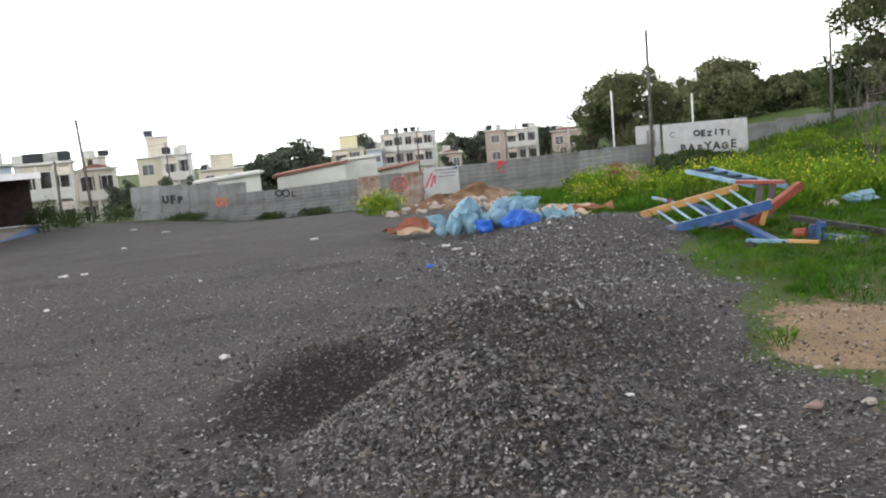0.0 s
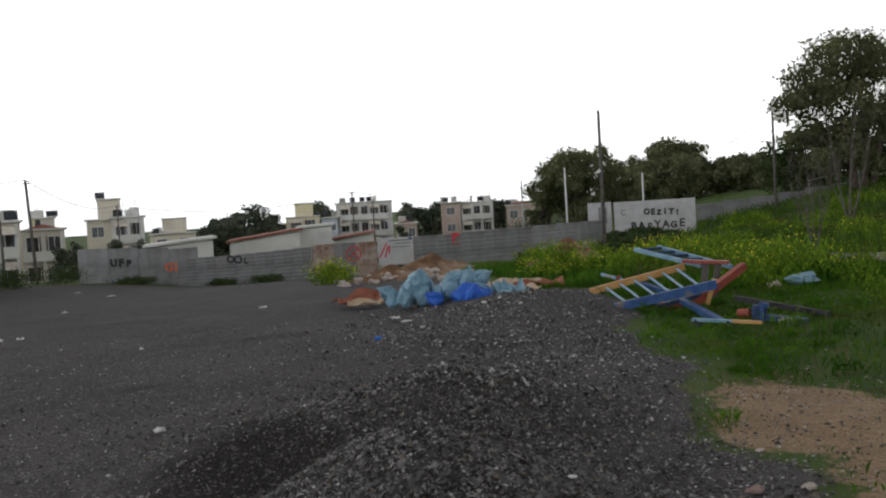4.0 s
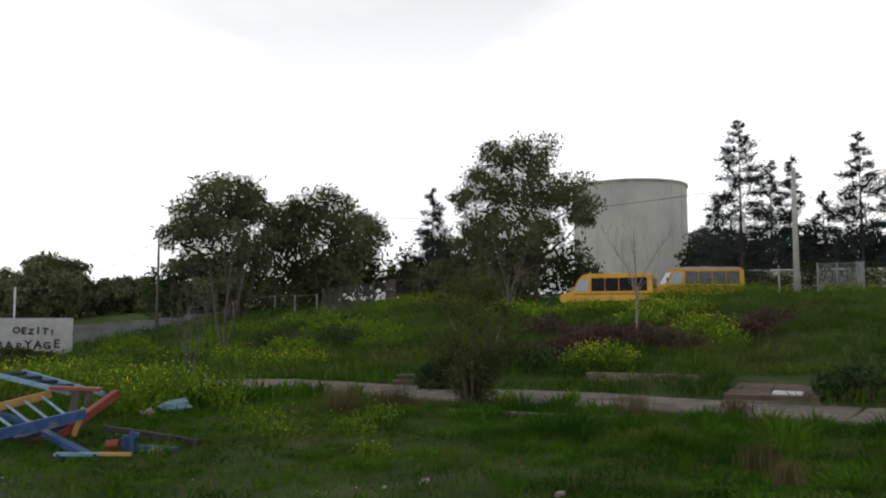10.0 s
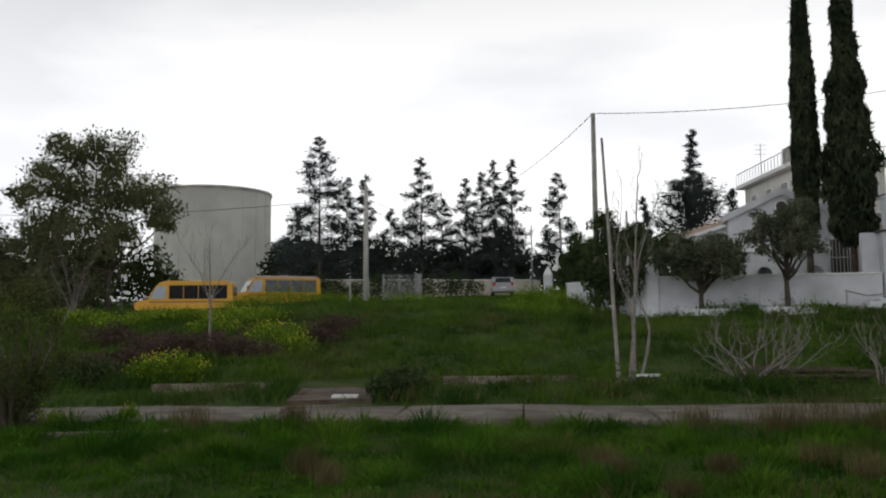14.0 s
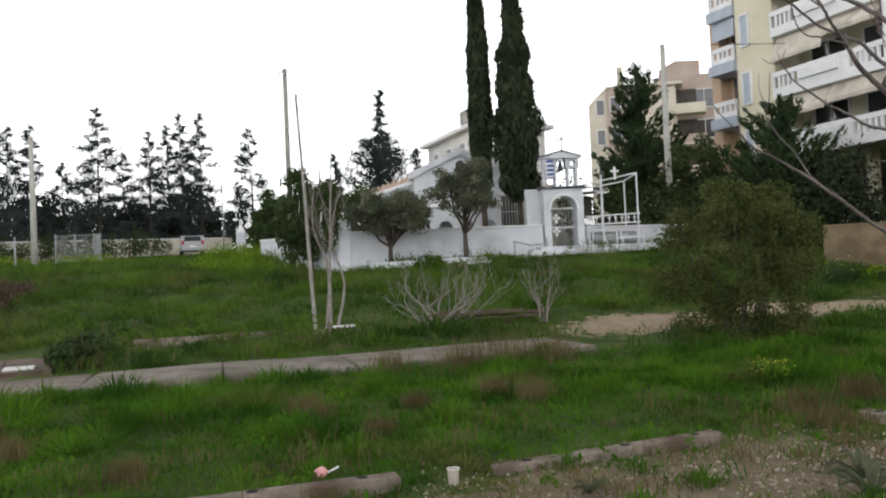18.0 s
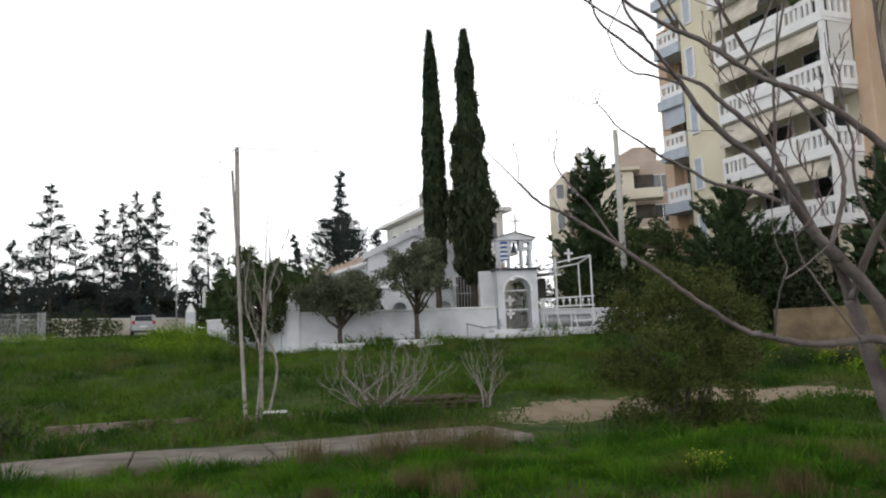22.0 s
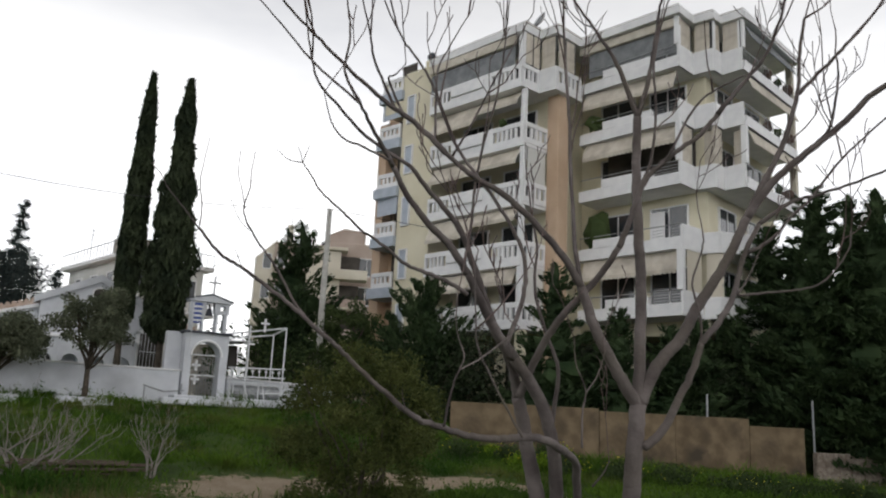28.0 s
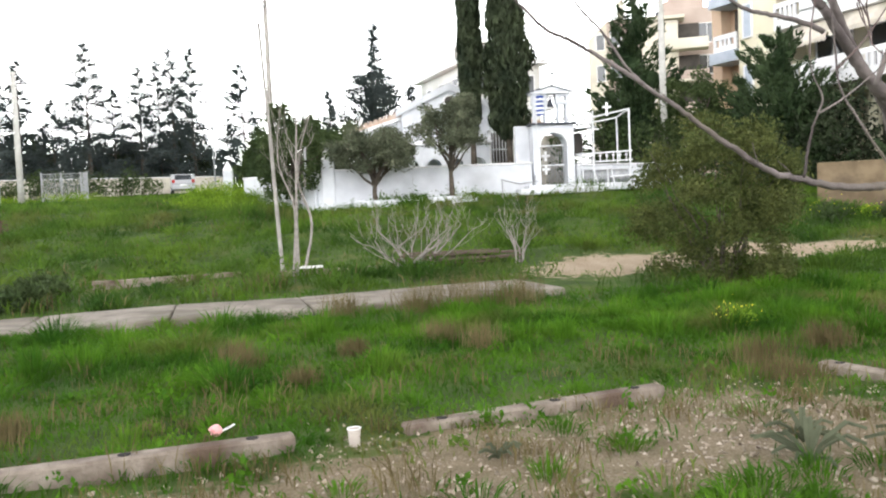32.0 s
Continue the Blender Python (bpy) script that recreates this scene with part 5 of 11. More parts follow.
            if k in (1, 3):
                run("side_blind", o, (0.02, 0.35), (-0.06, 1.6), f + 1.0, zt, 0.03, M_TOWNW, "drawn white side blind", 0)
        for u in (1.7, 4.6):
            window(ob, (u, -1.87, f + 0.02), 1.9, 2.2, "y+")
        part("air_unit", MB().box((3.1, -1.7, f + 0.5), (0.8, 0.3, 0.6), bev=0.04), M_WHITEP, o)
        if k == 4:
            part("pot_plant", MB().blob((1.3, 0.02, f + 1.12), (0.2, 0.18, 0.2), 5, 0.3), M_SHRUB, o, "round potted plant on the parapet")
        # stair window and the end bay's small balcony
        window(ob, (8.05, -0.17, f - 0.05), 0.5, 1.5, "y+", material=M_BLUISH)
        g = 8.42 + 2.78 * (k - 1)
        o2 = slab("end_balcony", [(8.76, 0.05), (10.5, -0.1), (10.55, 1.3), (8.76, 1.3)], g - 0.28, g + 0.26, M_BLUISH)
        slotted(o2, (10.35, 0.1), (8.85, 0.2), g + 0.26, 0.85, ((0.1, 0.9),))
        # dark sheet carries the shade behind the end balcony
        part("shade", MB().box((9.6, -1.33, g + 1.5), (1.2, 0.03, 1.9)), M_SHADE, o2, "dark sheet painted as balcony doorway shade")
        if k % 2 == 0:
            part("blind", MB().box((9.65, -0.25, g + 2.05), (1.6, 0.04, 1.0)), M_BLUISH, o2, "let-down grey-green awning")

    # stack beyond the pier, its corner cut into teeth
    for k in range(1, 6):
        und = top[k] - (0.6 if k < 5 else 0.85)
        z = und + 0.2
        nxt = top[k + 1] - (0.6 if k < 4 else 0.85) if k < 5 else roof
        front = [(-0.95, 3.15), (-6.4, 2.95)]
        if k >= 3:
            teeth = [(-6.4, 2.95), (-6.42, 4.3), (-7.4, 4.38), (-7.42, 5.1), (-8.45, 5.05)]
            back = [(-8.4, 11.2), (-6.7, 11.3), (-6.7, 4.75), (-0.95, 4.75)]
        else:
            teeth = [(-6.4, 2.95), (-6.6, 4.5), (-7.3, 4.6), (-8.2, 6.0)]
            back = [(-8.2, 9.2), (-6.7, 9.2), (-6.7, 4.75), (-0.95, 4.75)]
        o = slab("balcony", front + teeth[1:] + back, und, z, M_WHITEP)
        run("parapet", o, (front[0][0], front[0][1] + 0.07), (front[1][0] + 0.05, front[1][1] + 0.07), und, und + 0.55, 0.14, M_WHITEP)
        part("planter", MB().box((-3.6 if k != 2 else -2.9, -3.22, und + 0.72), (2.6 if k > 2 else 2.2, 0.3, 0.42), bev=0.02), M_WHITEP, o, "white flower box on the parapet")
        part("hand_rail", MB().tube([(-1.0, -3.2, und + 1.1), (-6.35, -3.05, und + 1.1)], 0.025, 5), M_STEEL, o)
        for q in range(3):
            part("rail_bar", MB().tube([(-4.9, -3.15, und + 0.68 + 0.13 * q), (-6.35, -3.08, und + 0.68 + 0.13 * q)], 0.012, 4), M_STEEL, o)
        if k >= 3:
            for a, b in zip(teeth, teeth[1:]):
                run("parapet", o, (a[0] + 0.07, a[1] + 0.05), (b[0] + 0.07, b[1] + 0.02), und, und + 1.1, 0.13, M_WHITEP)
            if k != 4:
                for (u, v), w, m in ((teeth[0], 0.24, M_WHITEP), (teeth[2], 0.2, M_AWN if k == 3 else M_WHITEP), (teeth[4], 0.26, M_WHITEP)):
                    part("post", MB().box((u + 0.13, -v - 0.13, (und + 1.1 + nxt) / 2), (w, w, nxt - und - 1.1), bev=0.02), m, o)
                for j, (a, b) in enumerate(zip(teeth, teeth[1:])):
                    if k == 5 or j in (0, 2):
                        run("blind", o, (a[0] * 0.85 + b[0] * 0.15 + 0.1, a[1] * 0.85 + b[1] * 0.15 + 0.03), (a[0] * 0.12 + b[0] * 0.88 + 0.1, a[1] * 0.12 + b[1] * 0.88 + 0.03), und + 1.12, nxt - 0.04, 0.03, M_AWN, "drawn beige blind", 0)
                        run("blind_edge", o, (a[0] * 0.12 + b[0] * 0.88 + 0.1, a[1] * 0.12 + b[1] * 0.88 + 0.02), (b[0] + 0.1, b[1]), und + 1.12, nxt - 0.04, 0.02, M_BLACK, "", 0)
                    else:
                        run("curtain", o, (a[0] * 0.6 + b[0] * 0.4 + 0.12, a[1] + 0.35), (a[0] * 0.2 + b[0] * 0.8 + 0.12, b[1] + 0.3), und + 0.9, nxt - 0.1, 0.04, M_AWN, "olive cloth behind the bay", 0)
            # side that runs back from the teeth
            run("parapet", o, (-8.38, 5.2), (-8.33, 11.1), und, und + 0.5, 0.13, M_WHITEP)
            part("hand_rail", MB().tube([(-8.38, -5.2, und + 1.05), (-8.33, -11.1, und + 1.05)], 0.025, 5), M_STEEL, o)
            mb = MB()
            for q in range(18):
                mb.tube([(-8.37, -5.4 - q * 0.32, und + 0.5), (-8.37, -5.4 - q * 0.32, und + 1.05)], 0.014, 4)
            part("railing_grille", mb, M_STEEL, o)["kind"] = "stuff"
            cl = MB()
            vs = [(-8.3, -5.6, nxt), (-8.3, -10.9, nxt), (-8.62, -10.9, nxt - 0.75), (-8.62, -5.6, nxt - 0.75)]
            cl.add(vs + [(x + 0.03, y, q - 0.02) for x, y, q in vs], [(0, 1, 2, 3), (7, 6, 5, 4), (3, 2, 6, 7), (0, 3, 7, 4), (1, 5, 6, 2)])
            part("side_awning", cl, M_AWNG if k == 5 else M_AWN, o, "let-down side awning")
            part("end_post", MB().box((-8.2, -11.0, (und + nxt) / 2), (0.3, 0.35, nxt - und), bev=0.02), M_BEIGE, o)
            for j, (v, s) in enumerate(((7.2, 0.3), (8.4, 0.24), (9.6, 0.34))):
                part("pot_plant", MB().blob((-8.2, -v - 0.2 * k, und + 0.9), (s * 0.7, s, s), k * 7 + j, 0.35), M_SHRUB if j % 2 else M_BROWNSCRUB, o, "potted plant behind the rail")
        else:
            run("parapet", o, (-6.34, 3.05), (-6.54, 4.5), und, und + 1.1, 0.14, M_WHITEP)
            run("parapet", o, (-6.6, 4.56), (-7.3, 4.68), und, und + 0.95, 0.12, M_WHITEP)
            run("parapet", o, (-7.3, 4.68), (-8.14, 6.0), und, und + 0.95, 0.12, M_WHITEP)
            run("parapet", o, (-8.14, 6.0), (-8.14, 9.1), und, und + 0.95, 0.12, M_WHITEP)
            if k == 1:
                part("post", MB().box((-6.28, -3.1, (und + 1.1 + nxt) / 2), (0.3, 0.26, nxt - und - 1.1), bev=0.02), M_WHITEP, o)
                run("blind", o, (-6.42, 3.35), (-6.55, 4.4), und + 1.1, nxt, 0.03, M_BEIGE, "drawn beige blind", 0)
                run("blind", o, (-6.7, 4.6), (-7.4, 4.75), und + 0.95, nxt, 0.03, M_BEIGE, "drawn beige blind", 0)
        if k < 5:
            if k != 2:
                awning(o, -1.2, -6.1, 3.35, nxt, 0.85 if k == 1 else 0.75, 0.35)
            if k == 3:
                part("dark_room", MB().box((-4.0, -4.55, und + 1.6), (4.6, 0.05, 2.0)), M_SHADE, o, "dark sheet painted as shaded glazing")
        else:
            part("screen", MB().box((-3.9, -3.2, und + 1.45), (4.9, 0.03, 1.35)), M_AWNG, o, "dark grey awning screen")
            part("awning_box", MB().box((-3.7, -3.1, roof - 0.25), (5.4, 0.2, 0.42), bev=0.03), M_AWN, o, "beige awning roll")
        for u in (-2.2, -4.9):
            window(ob, (u, -4.67, z + 0.02), 1.8, 2.15, "y+", material=M_GLASS)
        if k == 2:
            part("shutter", MB().box((-4.4, -4.5, z + 1.0), (0.7, 0.08, 2.0), bev=0.01), M_WHITEP, o, "white louvred shutter")
            part("climbing_plant", MB().blob((-1.7, -3.6, z + 1.0), (0.7, 0.45, 1.0), 8, 0.3, 12, 9), M_SHRUB, o, "leafy plants filling the balcony corner")
        if k == 4:
            part("pot_plant", MB().blob((-1.7, -3.4, z + 0.8), (0.45, 0.3, 0.4), 9, 0.35, 12, 9), M_SHRUB, o, "leafy potted plant by the pier")
        for v in (6.5, 9.5):
            window(ob, (-6.79, -v, z + 0.02), 1.6, 2.1, "x")
    return ob


apartment()


def beige_block():
    d = 80.0
    x, y = polar(108.3, d)
    ob = tagged(empty("apartment_block", x, y, 1.5, -112.4), "stepped pink and beige apartment block behind dark conifers", "apartment building")
    # local x to the right as seen from the lot, y away from it
    H = high(12.3, d) - 1.5
    part("wall", MB().box((4.1, 5, H / 2 - 0.3), (5.0, 10, H - 0.6), bev=0.05), M_PINKB, ob)
    part("end_wall", MB().upright([(-0.2, 0), (1.7, 0), (1.7, H - 0.4), (-0.2, H - 2.2)], 0.4, 9), M_BEIGE, ob, "pale end wall")
    part("wall", MB().box((9.0, 5.5, H / 2), (5.0, 9, H), bev=0.05), M_PINKB, ob)
    part("front_wall", MB().box((6.4, 1.5, H / 2 - 0.6), (3.2, 4, H - 1.2), bev=0.05), M_BEIGE, ob)
    part("eave", MB().box((6.5, 0.2, H - 1.0), (4.2, 2.2, 0.3), bev=0.03), M_BEIGE, ob)
    part("roof_house", MB().upright([(6.6, H), (10.4, H), (10.4, H + 1.5), (8.2, H + 1.7), (6.6, H + 0.9)], 2.0, 7.0), M_PINKB, ob)
    part("chimney", MB().box((2.9, 1.2, H + 0.3), (0.6, 0.6, 2.2), bev=0.03), M_BEIGE, ob)
    mb = MB().tube([(3.0, 1.2, H + 1.2), (3.0, 1.2, H + 2.8)], 0.03, 5)
    for k in range(4):
        mb.tube([(2.5, 1.2, H + 1.8 + 0.28 * k), (3.6, 1.2, H + 1.8 + 0.28 * k)], 0.02, 4)
    part("aerial", mb, M_STEEL, ob)
    part("roof_tank", MB().tube([(6.0, 1.5, H - 0.2), (6.9, 1.5, H - 0.1)], 0.28, 10), M_SLATE, ob, "dark roof tank")
    for k in range(5):
        z = H - 3.9 - 2.9 * k
        o = part("balcony", MB().box((8.3, -0.3, z), (4.6, 1.8, 0.18)), M_BEIGE, ob)
        part("parapet", MB().box((8.3, -1.15, z + 0.45), (4.6, 0.1, 0.8)), M_PINKB if k else M_BEIGE, o)
        part("shade", MB().box((8.6, 0.9, z + 1.4), (2.6, 0.2, 2.2)), M_SHADE, o, "dark block painted as shade in the balcony opening")
        window(ob, (10.6, 0.97, z + 0.7), 1.7, 1.7, "y")
        for xx in (2.4, 4.3):
            window(ob, (xx, -0.02, z + 0.9), 0.9, 1.3, "y")
        window(ob, (0.95, 0.38, z + 0.7), 0.7, 1.4, "y")


beige_block()


# ---- chapel and its walled yard ----
def arch_panel(w, h, aw, ah, t, n=12, ax=0.0):
    """A wall piece of width w, height h and thickness t with a round-headed opening aw wide and ah high, its foot at the middle."""
    r = aw / 2
    inner = [(ax - r, 0.0), (ax - r, ah - r)] + [(ax - r * math.cos(a), ah - r + r * math.sin(a)) for a in np.linspace(0, math.pi, n)[1:-1]] + [(ax + r, ah - r), (ax + r, 0.0)]
    outer = []
    for x, z in inner:
        if z <= ah - r + 1e-6:
            outer.append((-w / 2 if x < ax else w / 2, z))
        else:
            k = (x - ax) / r
            outer.append((k * w / 2, h))
    outer[1] = (-w / 2, ah - r)
    outer[-2] = (w / 2, ah - r)
    m = len(inner)
    ins = [(-w / 2, h), (w / 2, h)]
    mb = MB()
    vs = []
    for y in (0.0, t):
        vs += [(x, y, z) for x, z in inner] + [(x, y, z) for x, z in outer] + [(x, y, z) for x, z in ins]
    st = 2 * m + 2
    fs = []
    for i in range(m - 1):
        fs.append((i, i + 1, m + i + 1, m + i))
        fs.append((st + i, st + m + i, st + m + i + 1, st + i + 1))
        fs.append((i, st + i, st + i + 1, i + 1))
    fs += [(m + 1, m + 2, 2 * m), (st + m + 1, st + 2 * m, st + m + 2), (m + m - 2, m + m - 3, 2 * m + 1), (st + 2 * m - 2, st + 2 * m + 1, st + 2 * m - 3)]
    fs += [(m, m + 1, st + m + 1, st + m), (m + 1, 2 * m, st + 2 * m, st + m + 1), (2 * m, 2 * m + 1, st + 2 * m + 1, st + 2 * m), (2 * m + 1, 2 * m - 2, st + 2 * m - 2, st + 2 * m + 1), (2 * m - 2, 2 * m - 1, st + 2 * m - 1, st + 2 * m - 2)]
    return mb.add(vs, fs)


def faced(name, mb, m, parent, x, y, z, rz, label=""):
    o = part(name, mb, m, parent, label)
    o.matrix_basis = pose(x, y, z, 0, 0, rz)
    return o


def chapel():
    ob = tagged(empty("chapel", 39.5, -6.2, 2.3, -90), "small white chapel with a gabled front and arched porch", "chapel")
    # local x to the right as seen from the lot, y into the nave
    deep = 13.0
    part("front_wall", MB().upright([(2.3, -0.6), (2.3, 3.85), (0, 4.95), (-2.3, 3.85), (-2.3, -0.6)], 0, 0.4), M_WHITE, ob)
    part("aisle_wall", MB().upright([(-2.3, -0.6), (-2.3, 3.6), (-4.4, 2.95), (-4.4, -0.6)], 0.5, 0.85), M_WHITE, ob)
    part("aisle_wall", MB().upright([(4.7, -0.6), (4.7, 3.1), (2.3, 3.45), (2.3, -0.6)], 0.05, 0.4), M_SHEDW, ob, "greyish rendered aisle front")
    part("nave_wall", MB().box((0.1, deep / 2 + 0.85, 1.2), (8.6, deep, 3.4)), M_WHITE, ob)
    part("upper_wall", MB().box((0, deep / 2 + 0.4, 3.3), (4.3, deep, 1.5)), M_WHITE, ob)
    for s in (-1, 1):
        eave = 3.0 if s < 0 else 3.05
        tiles = part("roof", MB().upright([(s * 4.75, eave), (s * 2.25, 3.78), (s * 2.25, 3.94), (s * 4.75, eave + 0.16)], 0.35, deep + 0.5), M_TILEL, ob, "terracotta tiled lean-to roof")
        for k in range(11):
            u = 2.35 + 0.235 * k
            z = 3.94 + (eave + 0.16 - 3.94) * (u - 2.25) / 2.5
            part("tile", MB().tube([(s * u, 0.3, z + 0.03), (s * u, 0.95, z + 0.03)], 0.085, 6), M_TILEL, tiles)
        part("fascia", MB().upright([(s * 4.8, eave - 0.16), (s * 2.25, 3.6), (s * 2.25, 3.76), (s * 4.8, eave - 0.02)], 0.28, 0.5), M_WHITEP, ob, "white verge board")
        part("roof", MB().upright([(s * 2.5, 3.95), (0, 4.98), (0, 5.14), (s * 2.5, 4.1)], 0.42, deep + 0.5), M_TILEL, ob)
        part("coping", MB().upright([(s * 2.55, 3.72), (0, 4.9), (0, 5.24), (s * 2.55, 4.04)], -0.14, 0.44), M_WHITE, ob, "broad raking coping")
    # wall added behind the gate, its grey standing in for shade
    part("annex_wall", MB().box((5.3, 1.2, 1.1), (1.8, 0.3, 3.2)), M_CONC, ob, "rendered annex wall with the yard's shade painted grey")
    oc = part("oculus", MB().tube([(0, -0.06, 4.38), (0, 0.02, 4.38)], 0.24, 16), M_SHADE, ob, "round dark window")
    part("frame", MB().tube([(0.26 * math.cos(a), -0.05, 4.38 + 0.26 * math.sin(a)) for a in np.linspace(0, 2 * math.pi, 20)], 0.04, 6), M_WHITEP, oc)
    # arcaded porch before the gable
    for k in range(4):
        faced("porch_arch", arch_panel(1.05, 2.85, 0.66, 2.2, 0.3), M_WHITE, ob, -2.0 + k * 1.05, -0.95, -0.6, 0)
    part("porch_roof", MB().box((-0.45, -0.45, 2.32), (4.5, 1.25, 0.14), bev=0.02), M_WHITEP, ob)
    part("door", MB().box((-0.2, -0.03, 0.7), (0.9, 0.06, 2.2)), M_BLUISH, ob, "blue-grey panelled door")
    for x in (-1.5, 0.95):
        q = part("window", MB().box((x, -0.03, 1.5), (0.55, 0.05, 1.0)), M_SHADE, ob)
        part("window_frame", MB().box((x - 0.3, -0.05, 1.5), (0.06, 0.1, 1.1)).box((x + 0.3, -0.05, 1.5), (0.06, 0.1, 1.1)).box((x, -0.05, 2.03), (0.66, 0.1, 0.06)), M_WHITEP, q)
    q = part("window", MB().box((2.35, 0.0, 1.98), (0.8, 0.05, 1.65)), M_SHADE, ob)
    for k in range(5):
        part("window_bar", MB().box((2.05 + 0.15 * k, -0.05, 1.98), (0.025, 0.025, 1.6)), M_WSTEEL, q)
    part("window_bar", MB().box((2.35, -0.05, 2.0), (0.75, 0.03, 0.04)), M_WSTEEL, q)
    mb = MB()
    for sx in (-1, 1):
        mb.box((2.35 + sx * 0.48, -0.03, 1.95), (0.16, 0.14, 1.9))
    mb.box((2.35, -0.03, 2.87), (1.12, 0.14, 0.14))
    part("window_surround", mb, M_WHITEP, q)
    return ob


chapel()


def yard_wall(x0, y0, x1, y1, top, m=M_WHITE, t=0.28, label="whitewashed yard wall round the chapel"):
    L, rz = math.hypot(x1 - x0, y1 - y0), math.degrees(math.atan2(y1 - y0, x1 - x0))
    z = min(ground_z(x0, y0), ground_z(x1, y1)) - 0.25
    ob = tagged(empty("yard_wall", x0, y0, z, rz), label, "wall", kind="structure")
    part("body", MB().box((L / 2, 0, (top - z) / 2), (L, t, top - z), bev=0.03), m, ob)
    part("coping", MB().box((L / 2, 0, top - z + 0.03), (L + 0.05, t + 0.08, 0.07), bev=0.02), M_WHITEP, ob)
    return ob


yard_wall(33.4, 0.1, 33.4, -8.6, 3.24)
yard_wall(33.4, 0.1, 36.8, 3.2, 3.2)
yard_wall(33.6, -10.5, 35.2, -15.8, 3.1)
# white wall in a duller cream that holds its shade
yard_wall(66.0, 30.5, 75.0, 9.0, high(2.75, 76), M_SHEDW, label="long white garden wall below the conifers")
gp = tagged(empty("gate_pillar", 33.4, -0.35, 1.3), "white wall pillar with a pointed cap", "pillar")
part("shaft", MB().box((0, 0, 1.2), (0.52, 0.52, 2.4), bev=0.03), M_WHITE, gp)
part("cap", MB().tube([(0, 0, 2.4), (0, 0, 2.75), (0, 0, 3.0)], [0.36, 0.2, 0.03], 4), M_WHITEP, gp)
gp2 = tagged(empty("gate_pillar", 46.9, 5.2, 2.0), "white wall pillar with a pointed cap", "pillar")
part("shaft", MB().box((0, 0, 1.1), (0.5, 0.5, 2.2), bev=0.03), M_WHITE, gp2)
part("cap", MB().tube([(0, 0, 2.2), (0, 0, 2.7)], [0.36, 0.04], 4), M_WHITEP, gp2)


def cross(mb, x, y, z, h, w, t):
    mb.box((x, y, z + h / 2), (t, t, h))
    mb.box((x, y, z + h * 0.66), (w, t, t))
    return mb


def belfry_gate():
    ob = tagged(empty("belfry_gate", 33.2, -9.52, 2.2, -90), "white arched yard gate with an open belfry and cross above", "gate")
    faced("arch", arch_panel(1.72, 2.68, 1.12, 2.36, 0.7), M_WHITE, ob, 0, 0.0, -0.1, 0)
    part("arch_moulding", MB().tube([(0.6 * math.cos(a), -0.03, 1.7 + 0.6 * math.sin(a)) for a in np.linspace(0, math.pi, 18)], 0.05, 6), M_WHITEP, ob, "raised white moulding round the arch")
    part("cornice", MB().box((0, 0.32, 2.62), (1.95, 0.9, 0.09), bev=0.02), M_SLATE, ob, "dark cornice slab")
    part("cheek_wall", MB().box((-1.15, 0.75, 1.2), (0.62, 0.3, 2.85), bev=0.02), M_WHITE, ob)
    # open belfry: slim columns, a pierced band and a pitched cap
    for x in (-0.68, -0.26, 0.3, 0.66):
        part("belfry_column", MB().box((x, 0.3, 3.05), (0.13 if abs(x) > 0.5 else 0.1, 0.3, 0.8), bev=0.015), M_WHITE, ob)
    band = MB()
    for x0, x1 in ((-0.78, -0.62), (-0.42, -0.26), (0.28, 0.42), (0.62, 0.78)):
        band.box(((x0 + x1) / 2, 0.3, 3.64), (x1 - x0, 0.34, 0.42))
    for x0, x1 in ((-0.62, -0.42), (0.42, 0.62)):
        band.box(((x0 + x1) / 2, 0.3, 3.5), (x1 - x0, 0.34, 0.14)).box(((x0 + x1) / 2, 0.3, 3.8), (x1 - x0, 0.34, 0.12))
    part("belfry_band", band, M_WHITE, ob)
    faced("belfry_arch", arch_panel(0.54, 0.72, 0.36, 0.62, 0.34), M_WHITE, ob, 0.01, 0.13, 3.43, 0)
    part("belfry_cap", MB().upright([(-0.86, 3.85), (0.86, 3.85), (0.86, 3.91), (0, 4.16), (-0.86, 3.91)], 0.02, 0.58), M_WHITE, ob)
    for s in (-1, 1):
        part("cap_edge", MB().upright([(s * 0.9, 3.9), (0, 4.15), (0, 4.21), (s * 0.9, 3.96)], -0.02, 0.62), M_SLATE, ob, "dark edging of the cap")
    part("cross", cross(MB(), 0.12, 0.3, 4.18, 0.78, 0.5, 0.07), M_WSTEEL, ob, "white metal cross")
    bell = part("bell", MB().tube([(0.01, 0.3, 3.72), (0.01, 0.3, 3.6), (0.01, 0.3, 3.4), (0.01, 0.3, 3.34)], [0.04, 0.09, 0.13, 0.16], 12), M_SLATE, ob, "dark bronze bell")
    part("yoke", MB().box((0.01, 0.3, 3.76), (0.34, 0.08, 0.07), bev=0.01), M_POLEW, bell)
    for x in (-0.28, 0.25):
        leaf = part("gate_leaf", MB().box((x, 0.25, 0.12), (0.5, 0.04, 0.06)).box((x, 0.25, 0.95), (0.5, 0.04, 0.05)).box((x, 0.25, 1.75), (0.5, 0.04, 0.05)), M_WSTEEL, ob, "white barred gate leaf")
        for k in range(5):
            part("bar", MB().tube([(x - 0.22 + 0.11 * k, 0.25, 0.05), (x - 0.22 + 0.11 * k, 0.25, 1.9 - 0.05 * abs(k - 2))], 0.014, 5), M_STEEL, leaf)
